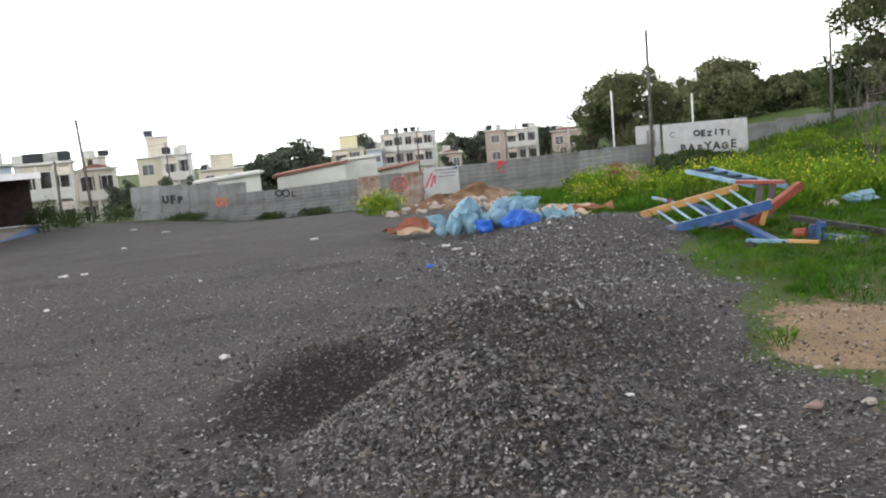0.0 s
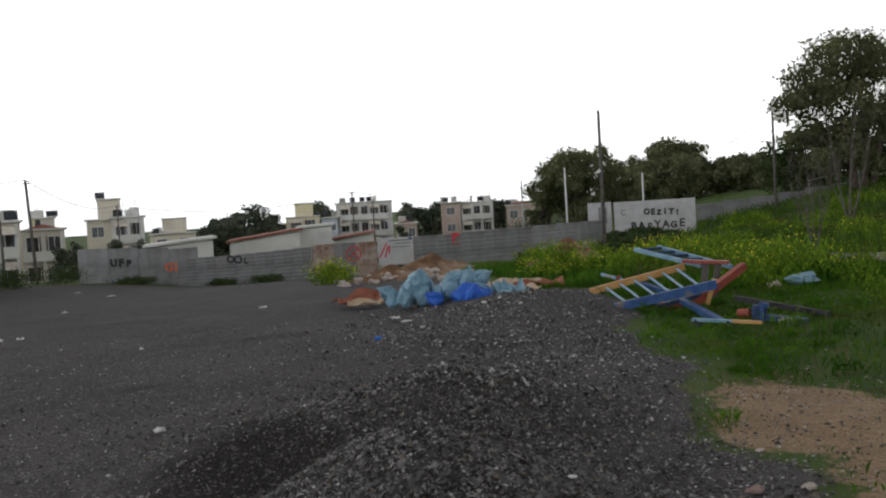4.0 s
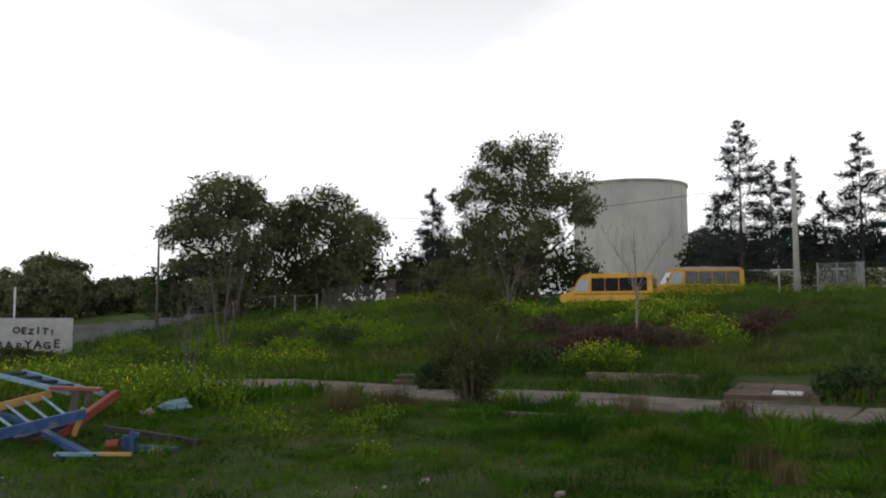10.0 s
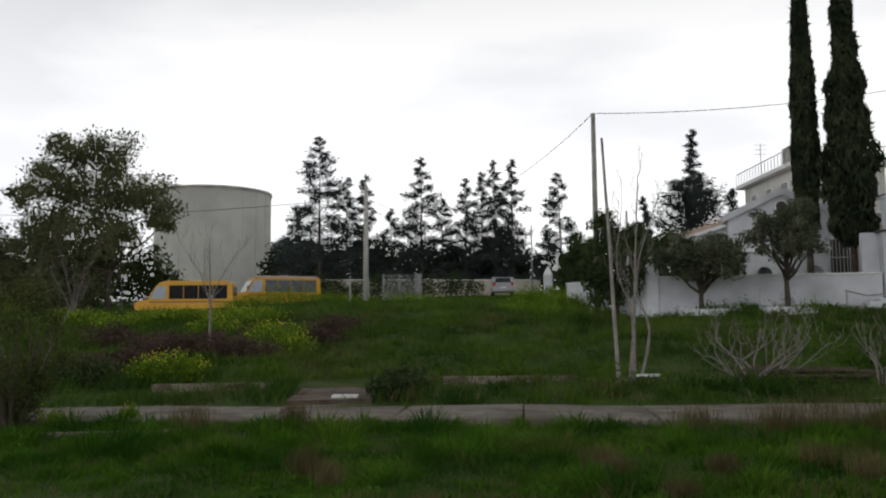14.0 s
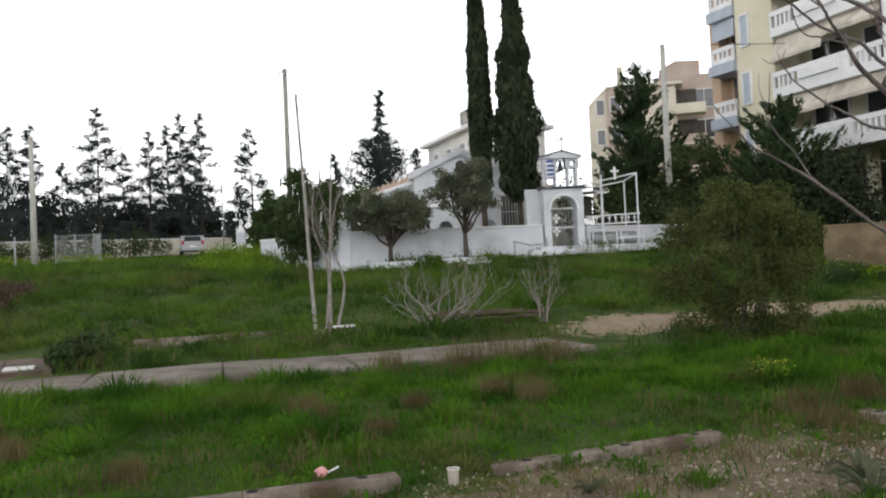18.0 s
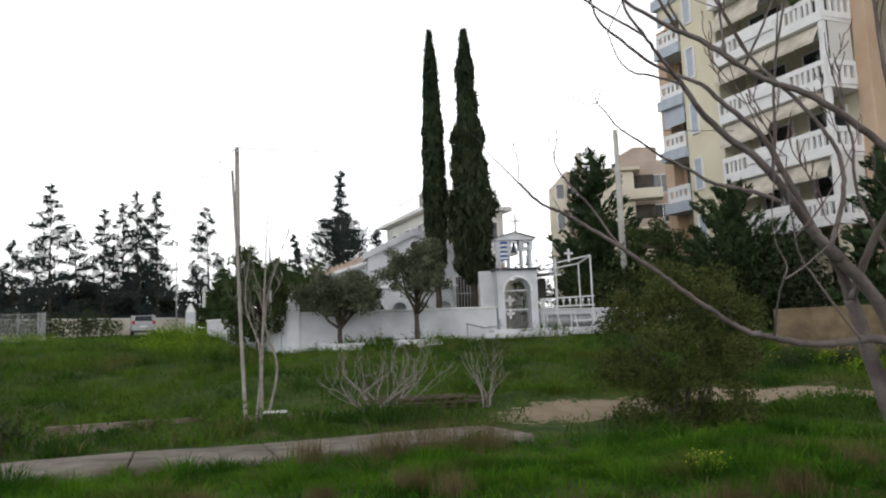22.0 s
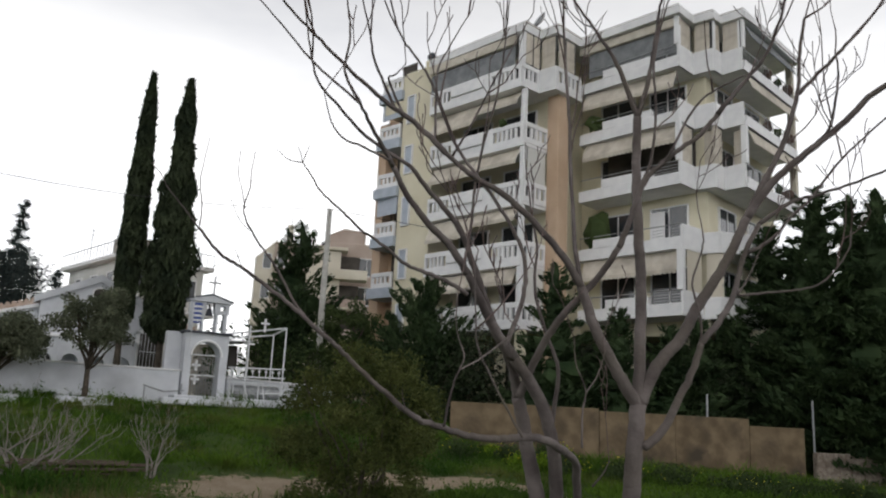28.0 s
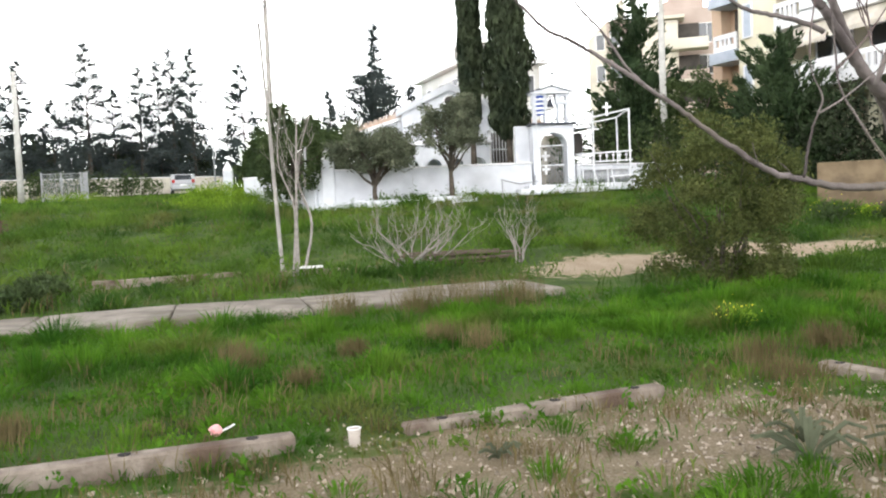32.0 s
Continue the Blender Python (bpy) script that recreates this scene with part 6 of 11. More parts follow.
        if x < 0:
            for z in (0.55, 1.1):
                part("gate_cross", MB().box((x - 0.02, 0.2, z + 0.22), (0.1, 0.03, 0.4)).box((x - 0.02, 0.2, z + 0.24), (0.34, 0.03, 0.1)), M_WHITEP, leaf, "white flared cross")
    part("step", MB().box((-0.1, -0.45, 0.02), (2.4, 0.9, 0.22), bev=0.03), M_WHITE, ob)
    part("step", MB().box((-0.1, -1.05, -0.12), (3.4, 0.8, 0.24), bev=0.04), M_WHITE, ob)
    part("plinth", MB().box((2.3, 0.2, -0.02), (3.6, 1.7, 0.3), bev=0.03), M_WHITE, ob)
    part("hand_rail", MB().tube([(-2.35, -0.5, 0.42), (-1.6, -0.5, 0.22), (-0.85, -0.5, 0.3)], 0.03, 6).tube([(-2.3, -0.5, -0.3), (-2.3, -0.5, 0.4)], 0.025, 6).tube([(-0.95, -0.5, -0.1), (-0.95, -0.5, 0.55)], 0.03, 6), M_STEEL, ob)
    return ob


belfry_gate()


def frame_stand():
    """White steel bier stand, rails and canopy frame beside the gate."""
    ob = tagged(empty("steel_stand", 33.2, -10.45, 2.3, -90), "white welded steel stand with crosses beside the gate", "stand")
    for x, y, h in ((0.75, 0.0, 3.0), (0.9, 0.55, 2.9), (2.3, 0.0, 3.05), (2.3, 1.5, 2.9), (0.1, 1.5, 2.7), (0.12, 0.0, 1.25)):
        part("upright", MB().box((x, y, h / 2), (0.06, 0.06, h), bev=0.008), M_WSTEEL, ob)
    for a, b in (((0.1, 1.5, 2.68), (2.3, 0.0, 3.04)), ((0.1, 1.5, 2.5), (2.3, 1.5, 2.85)), ((2.3, 0.0, 3.02), (2.3, 1.5, 2.86)), ((0.0, 0.0, 1.24), (2.4, 0.0, 1.32)), ((0.0, 0.0, 0.9), (2.4, 0.0, 0.95)), ((-0.1, -0.25, 0.66), (1.45, -0.25, 0.68)), ((1.35, -0.2, 0.28), (2.5, -0.2, 0.34)), ((0.0, 0.5, 0.62), (2.4, 0.5, 0.62))):
        part("cross_bar", bar(MB(), a, b, 0.055), M_WSTEEL, ob)
    for x, dx in ((0.2, 0.0), (0.62, 0.22), (1.25, 0.0), (1.4, 0.12), (2.4, 0.0)):
        part("leg", MB().tube([(x, -0.2, 0.66), (x + dx, -0.2, 0.0)], 0.03, 6), M_WSTEEL, ob)
    for k in range(8):
        x = 0.18 + 0.28 * k
        part("baluster", MB().box((x, 0, 1.08), (0.035, 0.035, 0.36)).box((x, 0, 1.16), (0.13, 0.03, 0.05)), M_WSTEEL, ob)
    part("cross", cross(MB(), 1.5, 0.4, 2.82, 0.55, 0.36, 0.08), M_WHITEP, ob, "white flared cross on the frame")
    part("cross", cross(MB(), 0.9, 0.5, 1.5, 1.2, 0.5, 0.07), M_WHITEP, ob, "white upright cross")
    # dark sheet added for the shade at the stand's back
    part("panel", MB().box((0.35, 1.6, 1.75), (0.9, 0.04, 1.0)), M_SHADE, ob, "dark sheet painted as shade behind the stand")
    part("canopy", MB().box((0.4, 1.2, 2.35), (1.3, 1.6, 0.05), ry=-4), M_STEEL, ob, "thin grey canopy sheet")
    part("drum", MB().tube([(0.3, 0.45, 0.32), (2.3, 0.5, 0.32)], 0.28, 14), M_STEEL, ob, "grey drum lying under the rails")
    return ob


frame_stand()
flag = tagged(empty("flag", 33.05, -8.8, 4.2), "small blue and white flag on a short pole", "flag")
part("pole", MB().tube([(0, 0, 0), (0, 0, 2.0)], 0.02, 6), M_WSTEEL, flag)
fm = MB()
fm.add([(0.05 * math.sin(i * 1.3), 0.02 - 0.06 * i, z) for z in (0.95, 1.75) for i in range(7)], [(i, i + 1, 8 + i, 7 + i) for i in range(6)])
part("cloth", fm, M_FLAG, flag)
for k in range(4):
    part("stripe", MB().add([(0.012 + 0.05 * math.sin(i * 1.3), 0.02 - 0.06 * i, z) for z in (1.02 + 0.18 * k, 1.11 + 0.18 * k) for i in range(7)] + [(-0.012 + 0.05 * math.sin(i * 1.3), 0.02 - 0.06 * i, z) for z in (1.02 + 0.18 * k, 1.11 + 0.18 * k) for i in range(7)], [(o + i, o + i + 1, o + 8 + i, o + 7 + i) for o in (0, 14) for i in range(6)]), M_WHITEP, flag, "white cloth stripe")

# house behind the chapel
def yard_house():
    x, y = polar(100.0, 50)
    z0 = ground_z(x, y) - 0.4
    ob = tagged(empty("yard_house", x, y, z0, -77), "two-storey white house with roof terrace behind the chapel", "house")
    L, W, H = 5.0, 8.2, high(9.75, 50) - z0
    part("wall", MB().box((L / 2, W / 2, H / 2), (L, W, H), bev=0.04), M_TOWNW, ob)
    part("roof_slab", MB().box((L / 2, W / 2, H + 0.12), (L + 0.9, W + 0.9, 0.26), bev=0.03), M_WHITEP, ob)
    part("balcony_slab", MB().box((L / 2 + 0.3, 0.6, H - 2.7), (L + 0.9, 2.0, 0.2), bev=0.03), M_WHITEP, ob)
    part("parapet", MB().box((L / 2, -0.3, H - 2.2), (L + 0.6, 0.1, 0.8), bev=0.02), M_TOWNW, ob)
    part("roof_house", MB().box((L * 0.45, 4.6, H + 1.1), (1.6, 1.8, 2.0), bev=0.03), M_CONC, ob, "grey stair head on the roof")
    for a, b, n in (((-0.4, -0.4), (L + 0.4, -0.4), 12), ((-0.4, -0.4), (-0.4, W + 0.4), 18)):
        mb = MB()
        for k in range(n + 1):
            px, py = a[0] + (b[0] - a[0]) * k / n, a[1] + (b[1] - a[1]) * k / n
            mb.tube([(px, py, H + 0.2), (px, py, H + 1.0)], 0.02, 4)
        mb.tube([(*a, H + 1.0), (*b, H + 1.0)], 0.03, 4)
        part("roof_rail", mb, M_STEEL, ob)
    for k in range(2):
        for xx in (0.9, 2.4, 4.1):
            window(ob, (xx, -0.02, H - 2.0 - 2.9 * k), 0.8, 1.3, "y", M_PANE)
        for yy in (1.6, 4.0, 6.4):
            window(ob, (-0.02, yy, H - 2.0 - 2.9 * k), 0.9, 1.3, "x", M_PANE)
    for xx, yy in ((0.3, 6.0), (4.6, 1.0)):
        mb = MB().tube([(xx, yy, H), (xx, yy, H + 2.6)], 0.025, 5)
        for k in range(3):
            mb.tube([(xx - 0.4, yy, H + 1.9 + 0.3 * k), (xx + 0.4, yy, H + 1.9 + 0.3 * k)], 0.015, 4)
        part("aerial", mb, M_STEEL, ob)


yard_house()
thing("flag_pole", MB().tube([(36.0, 0.6, 2.0), (36.0, 0.6, 6.3)], 0.05, 8), M_WSTEEL, "thin white flag pole behind the yard wall", "pole")

# ---- retaining wall below the apartment block ----
def retaining():
    ob = tagged(empty("retaining_wall", 0, 0, 0), "stained tan retaining wall below the flats", "wall", kind="structure")
    line = ((25.2, -16.0), (22.6, -20.5), (20.4, -25.6), (19.6, -27.6))
    for (x0, y0), (x1, y1) in zip(line, line[1:]):
        L, rz = math.hypot(x1 - x0, y1 - y0), math.degrees(math.atan2(y1 - y0, x1 - x0))
        n = max(1, round(L / 2.4))
        for k in range(n):
            q = part("wall_panel", MB().box((L / n * (k + 0.5), 0, 0.85), (L / n - 0.008, 0.25, 2.2), bev=0.02), M_RETWALL, ob)
            z = ground_z(x0, y0) - 0.25
            q.matrix_basis = pose(x0, y0, min(z + 0.0, 0.55), 0, 0, rz)
    # broken low part and rubble beyond
    for k in range(5):
        q = part("wall_panel", MB().box((1.0, 0, 0.35 + 0.35), (1.95, 0.3, 1.3 - 0.1 * k), bev=0.04), M_BEAM, ob)
        q.matrix_basis = pose(19.4 - 0.75 * k, -27.9 - 1.8 * k, 0.0, 0, 0, -112)
    for x, y in ((21.0, -24.2), (19.5, -28.1)):
        part("fence_post", MB().tube([(x, y, 0.4), (x, y, 3.2)], 0.04, 6), M_STEEL, ob)


retaining()


# ---- trees ----
RNG = np.random.default_rng(11)


def leaves(c, size, aspect=0.45, up=0.0, droop=0.0, rng=RNG, along_=None):
    """Two-triangle leaves (a folded diamond) at points c, with sizes; up: how far they point upwards."""
    n = len(c)
    d = rng.normal(size=(n, 3))
    d[:, 2] += up * 2 - droop * 2
    if along_ is not None:
        d = d * 0.45 + along_
    d /= np.linalg.norm(d, axis=1, keepdims=True)
    s = np.cross(d, rng.normal(size=(n, 3)))
    s /= np.linalg.norm(s, axis=1, keepdims=True) + 1e-9
    L = np.asarray(size).reshape(-1, 1) * np.ones((n, 1))
    v = np.stack([c - d * L * 0.5, c + s * L * aspect * 0.5, c + d * L * 0.5, c - s * L * aspect * 0.5], 1).reshape(-1, 3)
    f = np.arange(4 * n).reshape(-1, 4)
    return v, f


def crown_part(name, pts, size, material, parent, aspect=0.45, up=0.0, droop=0.0, label="", along_=None):
    v, f = leaves(pts, size, aspect, up, droop, along_=along_)
    ob = new(name, fast_mesh(name, v, f, material))
    ob.parent = parent
    if label:
        ob["label"] = label
    return ob


def ball_points(c, r, n, rng=RNG, shell=0.35):
    """Points in an ellipsoid, thicker towards its skin."""
    d = rng.normal(size=(n, 3))
    d /= np.linalg.norm(d, axis=1, keepdims=True)
    k = rng.uniform(shell, 1.0, (n, 1)) ** 0.6
    return np.asarray(c) + d * k * np.asarray(r) * (1 + 0.12 * rng.normal(size=(n, 1)))


def bend(a, b, k, n=5, seed=0):
    """A gently crooked line from a to b."""
    a, b = Vector(a), Vector(b)
    out = []
    L = (b - a).length
    for i in range(n + 1):
        t = i / n
        w = Vector((noise.noise(Vector((t * 2.3, seed, 0.3))), noise.noise(Vector((t * 2.3, seed, 5.3))), noise.noise(Vector((t * 2.3, seed, 9.3)))))
        out.append(a.lerp(b, t) + w * k * L * (math.sin(t * math.pi) * 0.8 + 0.2 * t))
    return out


def broadleaf(name, x, y, h, clumps, label, material=M_EUC, trunk=0.28, leaf=0.34, per=520, bark=M_BARKD, bare=0.28, group="", cat="tree", forks=1):
    """A tree from clumps: (dx, dy, height, radius, flatness)."""
    z = ground_z(x, y) - 0.15
    ob = tagged(empty(name, x, y, z), label, cat, group)
    sd = random.random() * 50
    for q in range(forks):
        ox = (q - (forks - 1) / 2) * trunk * 2.2
        part("trunk", MB().tube(bend((ox, 0, 0), (ox * 3 + 0.1 * h * 0.3, 0, h * 0.62), 0.06, 6, sd + q), [trunk * (1 - 0.6 * i / 6) for i in range(7)], 9), bark, ob, smooth=True)
    pts = []
    for i, (dx, dy, hz, r, fl) in enumerate(clumps):
        start = (0.05 * h * 0.3, 0, h * (bare + 0.12 * (i % 3)))
        part("limb", MB().tube(bend(start, (dx, dy, hz - r * 0.2), 0.12, 5, sd + i), [trunk * 0.42 * (1 - 0.8 * k / 5) + 0.012 for k in range(6)], 6), bark, ob, smooth=True)
        m = int(per * 1.5 * (r / 1.5) ** 1.6) + 60
        sub = max(4, int(r * 6))
        for _ in range(sub):
            d = RNG.normal(size=3)
            d /= np.linalg.norm(d)
            cc = np.array((dx, dy, hz)) + d * np.array((r, r, r * fl)) * RNG.uniform(0.45, 0.95)
            pts.append(cc + np.clip(RNG.normal(size=(m // sub, 3)), -1.8, 1.8) * np.array((r * 0.29, r * 0.29, r * 0.23)))
    pts = np.concatenate(pts)
    crown_part("crown", pts, RNG.uniform(0.6, 1.3, len(pts)) * leaf, material, ob, 0.5, 0, 0.25)
    return ob


def clumpset(w, h0, h1, n, r0, r1, fl=0.75, seed=1, dome=0.5):
    """Clumps scattered in a crown w wide from h0 to h1."""
    g = np.random.default_rng(seed)
    out = []
    for i in range(n):
        t = (i + g.uniform(0.1, 0.9)) / n
        wide = w / 2 * (1 - dome * abs(2 * t - 0.9) ** 1.5)
        a = g.uniform(0, 2 * math.pi)
        k = math.sqrt(g.uniform(0.05, 1)) * wide
        out.append((k * math.cos(a), k * math.sin(a), h0 + (h1 - h0) * t, g.uniform(r0, r1), fl))
    return out


def at_bearing(az, d):
    return polar(az, d)


def euc(az, d, el, wdeg, label, seed, n=16, low=0.35, leaf=0.34, group="eucalyptus trees on the terrace", forks=2, per=470, dome=0.45):
    x, y = at_bearing(az, d)
    h = high(el, d) - ground_z(x, y)
    w = 2 * d * math.tan(radians(wdeg / 2))
    r = w * 0.15
    return broadleaf("eucalyptus", x, y, h, clumpset(w * 1.02, h * low, h - r * 0.5, int(n * 1.9), r * 0.8, r * 1.3, 0.85, seed, dome * 0.8), label, leaf=leaf * 0.85, trunk=0.2 + h * 0.012, forks=forks, group=group, per=per)


def lobed(az, d, lobes, label, seed, trunks, leaf=0.29, per=1050):
    """A eucalyptus from the lobes of its crown: bearing, rise and half-width of each, in degrees."""
    x, y = polar(az, d)
    z = ground_z(x, y) - 0.15
    g = random.Random(seed)
    cl = []
    for a, e, r in lobes:
        dd = d + g.uniform(-2.0, 2.0)
        px, py = polar(a, dd)
        cl.append((px - x, py - y, high(e, dd) - z, dd * math.tan(radians(r)) * 1.04, 0.85))
    return broadleaf("eucalyptus", x, y, max(c[2] for c in cl) * 0.95, cl, label, leaf=leaf, trunk=0.24, forks=trunks, group="eucalyptus trees on the terrace", per=per)


lobed(54.2, 66, ((52.0, 10.8, 1.51), (54.1, 10.9, 1.66), (50.0, 9.1, 1.35), (52.7, 8.8, 1.9), (55.2, 8.6, 1.74), (56.9, 8.0, 1.59), (57.6, 6.8, 1.0), (51.0, 6.8, 1.59), (53.5, 6.1, 1.98), (54.9, 5.3, 1.2), (48.8, 8.2, 0.87), (51.9, 4.0, 1.9), (53.3, 3.4, 1.6), (49.6, 5.1, 1.35), (52.4, 2.1, 1.6), (50.5, 2.1, 1.43), (48.6, 2.9, 1.35), (47.2, 2.5, 1.35), (46.0, 2.3, 1.03)), "tall open-crowned eucalyptus beside the tank", 3, 1)
lobed(33.6, 58, ((30.0, 6.5, 1.35), (31.6, 7.4, 1.51), (33.5, 8.2, 1.59), (34.4, 7.3, 1.35), (29.3, 5.5, 1.03), (30.8, 5.1, 1.59), (32.9, 5.7, 1.82), (34.4, 5.2, 1.35), (31.9, 3.4, 1.59), (33.8, 3.0, 1.66), (30.4, 3.2, 1.03), (33.0, 1.3, 1.35), (31.1, 1.5, 1.03)), "broad eucalyptus with several stems on the bank", 8, 3)
lobed(39.8, 62, ((36.6, 6.5, 1.59), (38.2, 6.9, 1.51), (39.9, 7.3, 1.59), (41.5, 6.7, 1.51), (42.7, 5.5, 1.19), (37.4, 5.0, 1.74), (39.7, 5.0, 1.82), (41.7, 4.6, 1.35), (36.2, 3.6, 1.59), (38.5, 3.0, 1.74), (40.9, 3.0, 1.43), (36.5, 1.4, 1.51), (39.3, 1.4, 1.51)), "dense rounded eucalyptus on the bank", 9, 2)
euc(49.3, 72, 6.0, 6.0, "low dark eucalyptus beside the terrace fence", 5, 14, 0.12)
euc(44.6, 66, 3.8, 3.0, "small eucalyptus at the end of the group", 12, 8, 0.1)
euc(22.4, 92, 3.6, 5.8, "rounded eucalyptus behind the painted panel", 14, 18, 0.15, leaf=0.5)
euc(16.0, 98, 3.6, 5.8, "rounded eucalyptus behind the painted panel", 15, 18, 0.12, leaf=0.5)
euc(19.2, 104, 2.6, 4.4, "rounded eucalyptus behind the painted panel", 16, 14, 0.1, leaf=0.5)
euc(26.6, 90, 2.5, 4.6, "rounded eucalyptus behind the painted panel", 17, 14, 0.1, leaf=0.5)
euc(13.3, 100, 1.2, 2.6, "small eucalyptus at the fence", 18, 8, 0.1, leaf=0.5)
euc(29.7, 84, 2.0, 3.6, "small eucalyptus at the fence", 19, 9, 0.1, leaf=0.5)
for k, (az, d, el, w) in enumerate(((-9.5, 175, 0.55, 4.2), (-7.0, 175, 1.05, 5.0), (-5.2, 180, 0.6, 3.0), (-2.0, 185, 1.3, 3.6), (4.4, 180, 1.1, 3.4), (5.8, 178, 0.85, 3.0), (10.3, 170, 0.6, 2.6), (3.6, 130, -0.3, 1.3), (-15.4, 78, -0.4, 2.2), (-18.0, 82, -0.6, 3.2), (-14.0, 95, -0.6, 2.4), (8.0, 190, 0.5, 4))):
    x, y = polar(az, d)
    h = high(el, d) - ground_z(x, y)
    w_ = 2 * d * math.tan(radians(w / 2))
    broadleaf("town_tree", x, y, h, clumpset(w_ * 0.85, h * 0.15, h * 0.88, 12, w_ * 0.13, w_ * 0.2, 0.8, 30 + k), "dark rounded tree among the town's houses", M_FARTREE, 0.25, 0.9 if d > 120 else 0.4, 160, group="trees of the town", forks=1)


def conifer(x, y, h, w, label, seed, sparse=1.0, group="dark conifers behind the white wall", name="conifer", material=M_PINE, leaf=0.32, low=0.06, shape=0.85, extra=1.0, core=0.0):
    g = np.random.default_rng(seed)
    z = ground_z(x, y) - 0.1
    ob = tagged(empty(name, x, y, z), label, "tree", group)
    lean = g.normal(0, 0.015, 2)
    part("trunk", MB().tube([(lean[0] * h * t, lean[1] * h * t, h * t) for t in (0, 0.35, 0.7, 1.0)], [0.02 * h * 0.6 + 0.05, 0.012 * h * 0.6 + 0.03, 0.05, 0.015], 7), M_BARKD, ob)
    n = int(34 * sparse * (h / 10))
    pts, ways, brm = [], [], MB()
    for i in range(n):
        t = low + (1 - low) * (i + g.uniform(0, 1)) / n
        R = w / 2 * ((1 - t) ** shape) * g.uniform(0.55, 1.15) + 0.12
        a = g.uniform(0, 2 * math.pi)
        rise = g.uniform(-0.15, 0.4)
        p0 = np.array((lean[0] * h * t, lean[1] * h * t, h * t))
        p1 = p0 + np.array((math.cos(a) * R, math.sin(a) * R, rise * R))
        brm.tube([tuple(p0), tuple((p0 + p1) / 2 + (0, 0, -0.05 * R)), tuple(p1)], [0.035, 0.022, 0.01], 4, cap=False)
        m = int(R * 52 * extra) + 14
        s = g.uniform(0.15, 1.0, (m, 1)) ** 0.7
        q = p0 + (p1 - p0) * s + g.normal(size=(m, 3)) * np.array((0.16, 0.16, 0.13)) * (0.5 + 0.5 * R)
        pts.append(q)
        ways.append(np.repeat(((p1 - p0) / R + np.array((0, 0, 0.15)))[None], m, 0))
    part("branch_growth", brm, M_BARKD, ob)["kind"] = "stuff"
    pts = np.concatenate(pts)
    crown_part("needles", pts, g.uniform(0.6, 1.3, len(pts)) * leaf * 1.25, material, ob, 0.26, along_=np.concatenate(ways))
    if core:
        part("inner_foliage", MB().tube([(lean[0] * h * t, lean[1] * h * t, h * t) for t in (0.04, 0.15, 0.4, 0.7, 0.92)], [w / 2 * core * k for k in (0.7, 1.0, 0.75, 0.4, 0.1)], 9), material, ob)
    return ob


for k, (az, d, el, w) in enumerate(((67.8, 74, 12.4, 5.2), (69.6, 76, 9.6, 3.4), (70.9, 78, 9.8, 3.2), (72.9, 80, 7.5, 3.4), (74.9, 76, 11.0, 4.6), (76.4, 80, 8.2, 3.6), (78.0, 78, 9.6, 3.2), (79.2, 80, 10.0, 3.2), (80.1, 78, 10.8, 3.0), (81.3, 77, 10.9, 3.2), (46.9, 70, 8.4, 3.6), (66.2, 84, 7.6, 3.2))):
    x, y = polar(az, d)
    conifer(x, y, high(el + 0.4, d) - ground_z(x, y), w * 1.8, "tall sparse dark conifer behind the white wall", 60 + k, 1.7, leaf=0.28, extra=1.05, shape=0.75)
for k, (az, d, el, w) in enumerate(((93.6, 72, 12.7, 2.6), (97.6, 70, 9.0, 2.4), (90.4, 80, 8.4, 2.4), (96.0, 76, 8.6, 2.2), (98.2, 66, 8.9, 2.2))):
    x, y = polar(az, d)
    conifer(x, y, high(el, d) - ground_z(x, y), w, "pointed dark conifer behind the chapel", 80 + k, 1.9, "dark conifers behind the chapel", leaf=0.27, shape=0.6, low=0.06, extra=1.9)
x, y = polar(93.3, 72)
conifer(x, y, high(9.4, 72) - ground_z(x, y), 8.6, "broad dark conifer with spreading arms behind the chapel", 95, 2.6, "dark conifers behind the chapel", leaf=0.24, shape=0.3, low=0.3, extra=1.5)
for az, el, w in ((84.7, 10.2, 5.0), (83.7, 6.6, 3.2)):
    x, y = polar(az, 70)
    conifer(x, y, high(el, 70) - ground_z(x, y), w, "open ragged conifer at the end of the white wall", 96, 1.5, leaf=0.26, extra=1.2, shape=0.6)
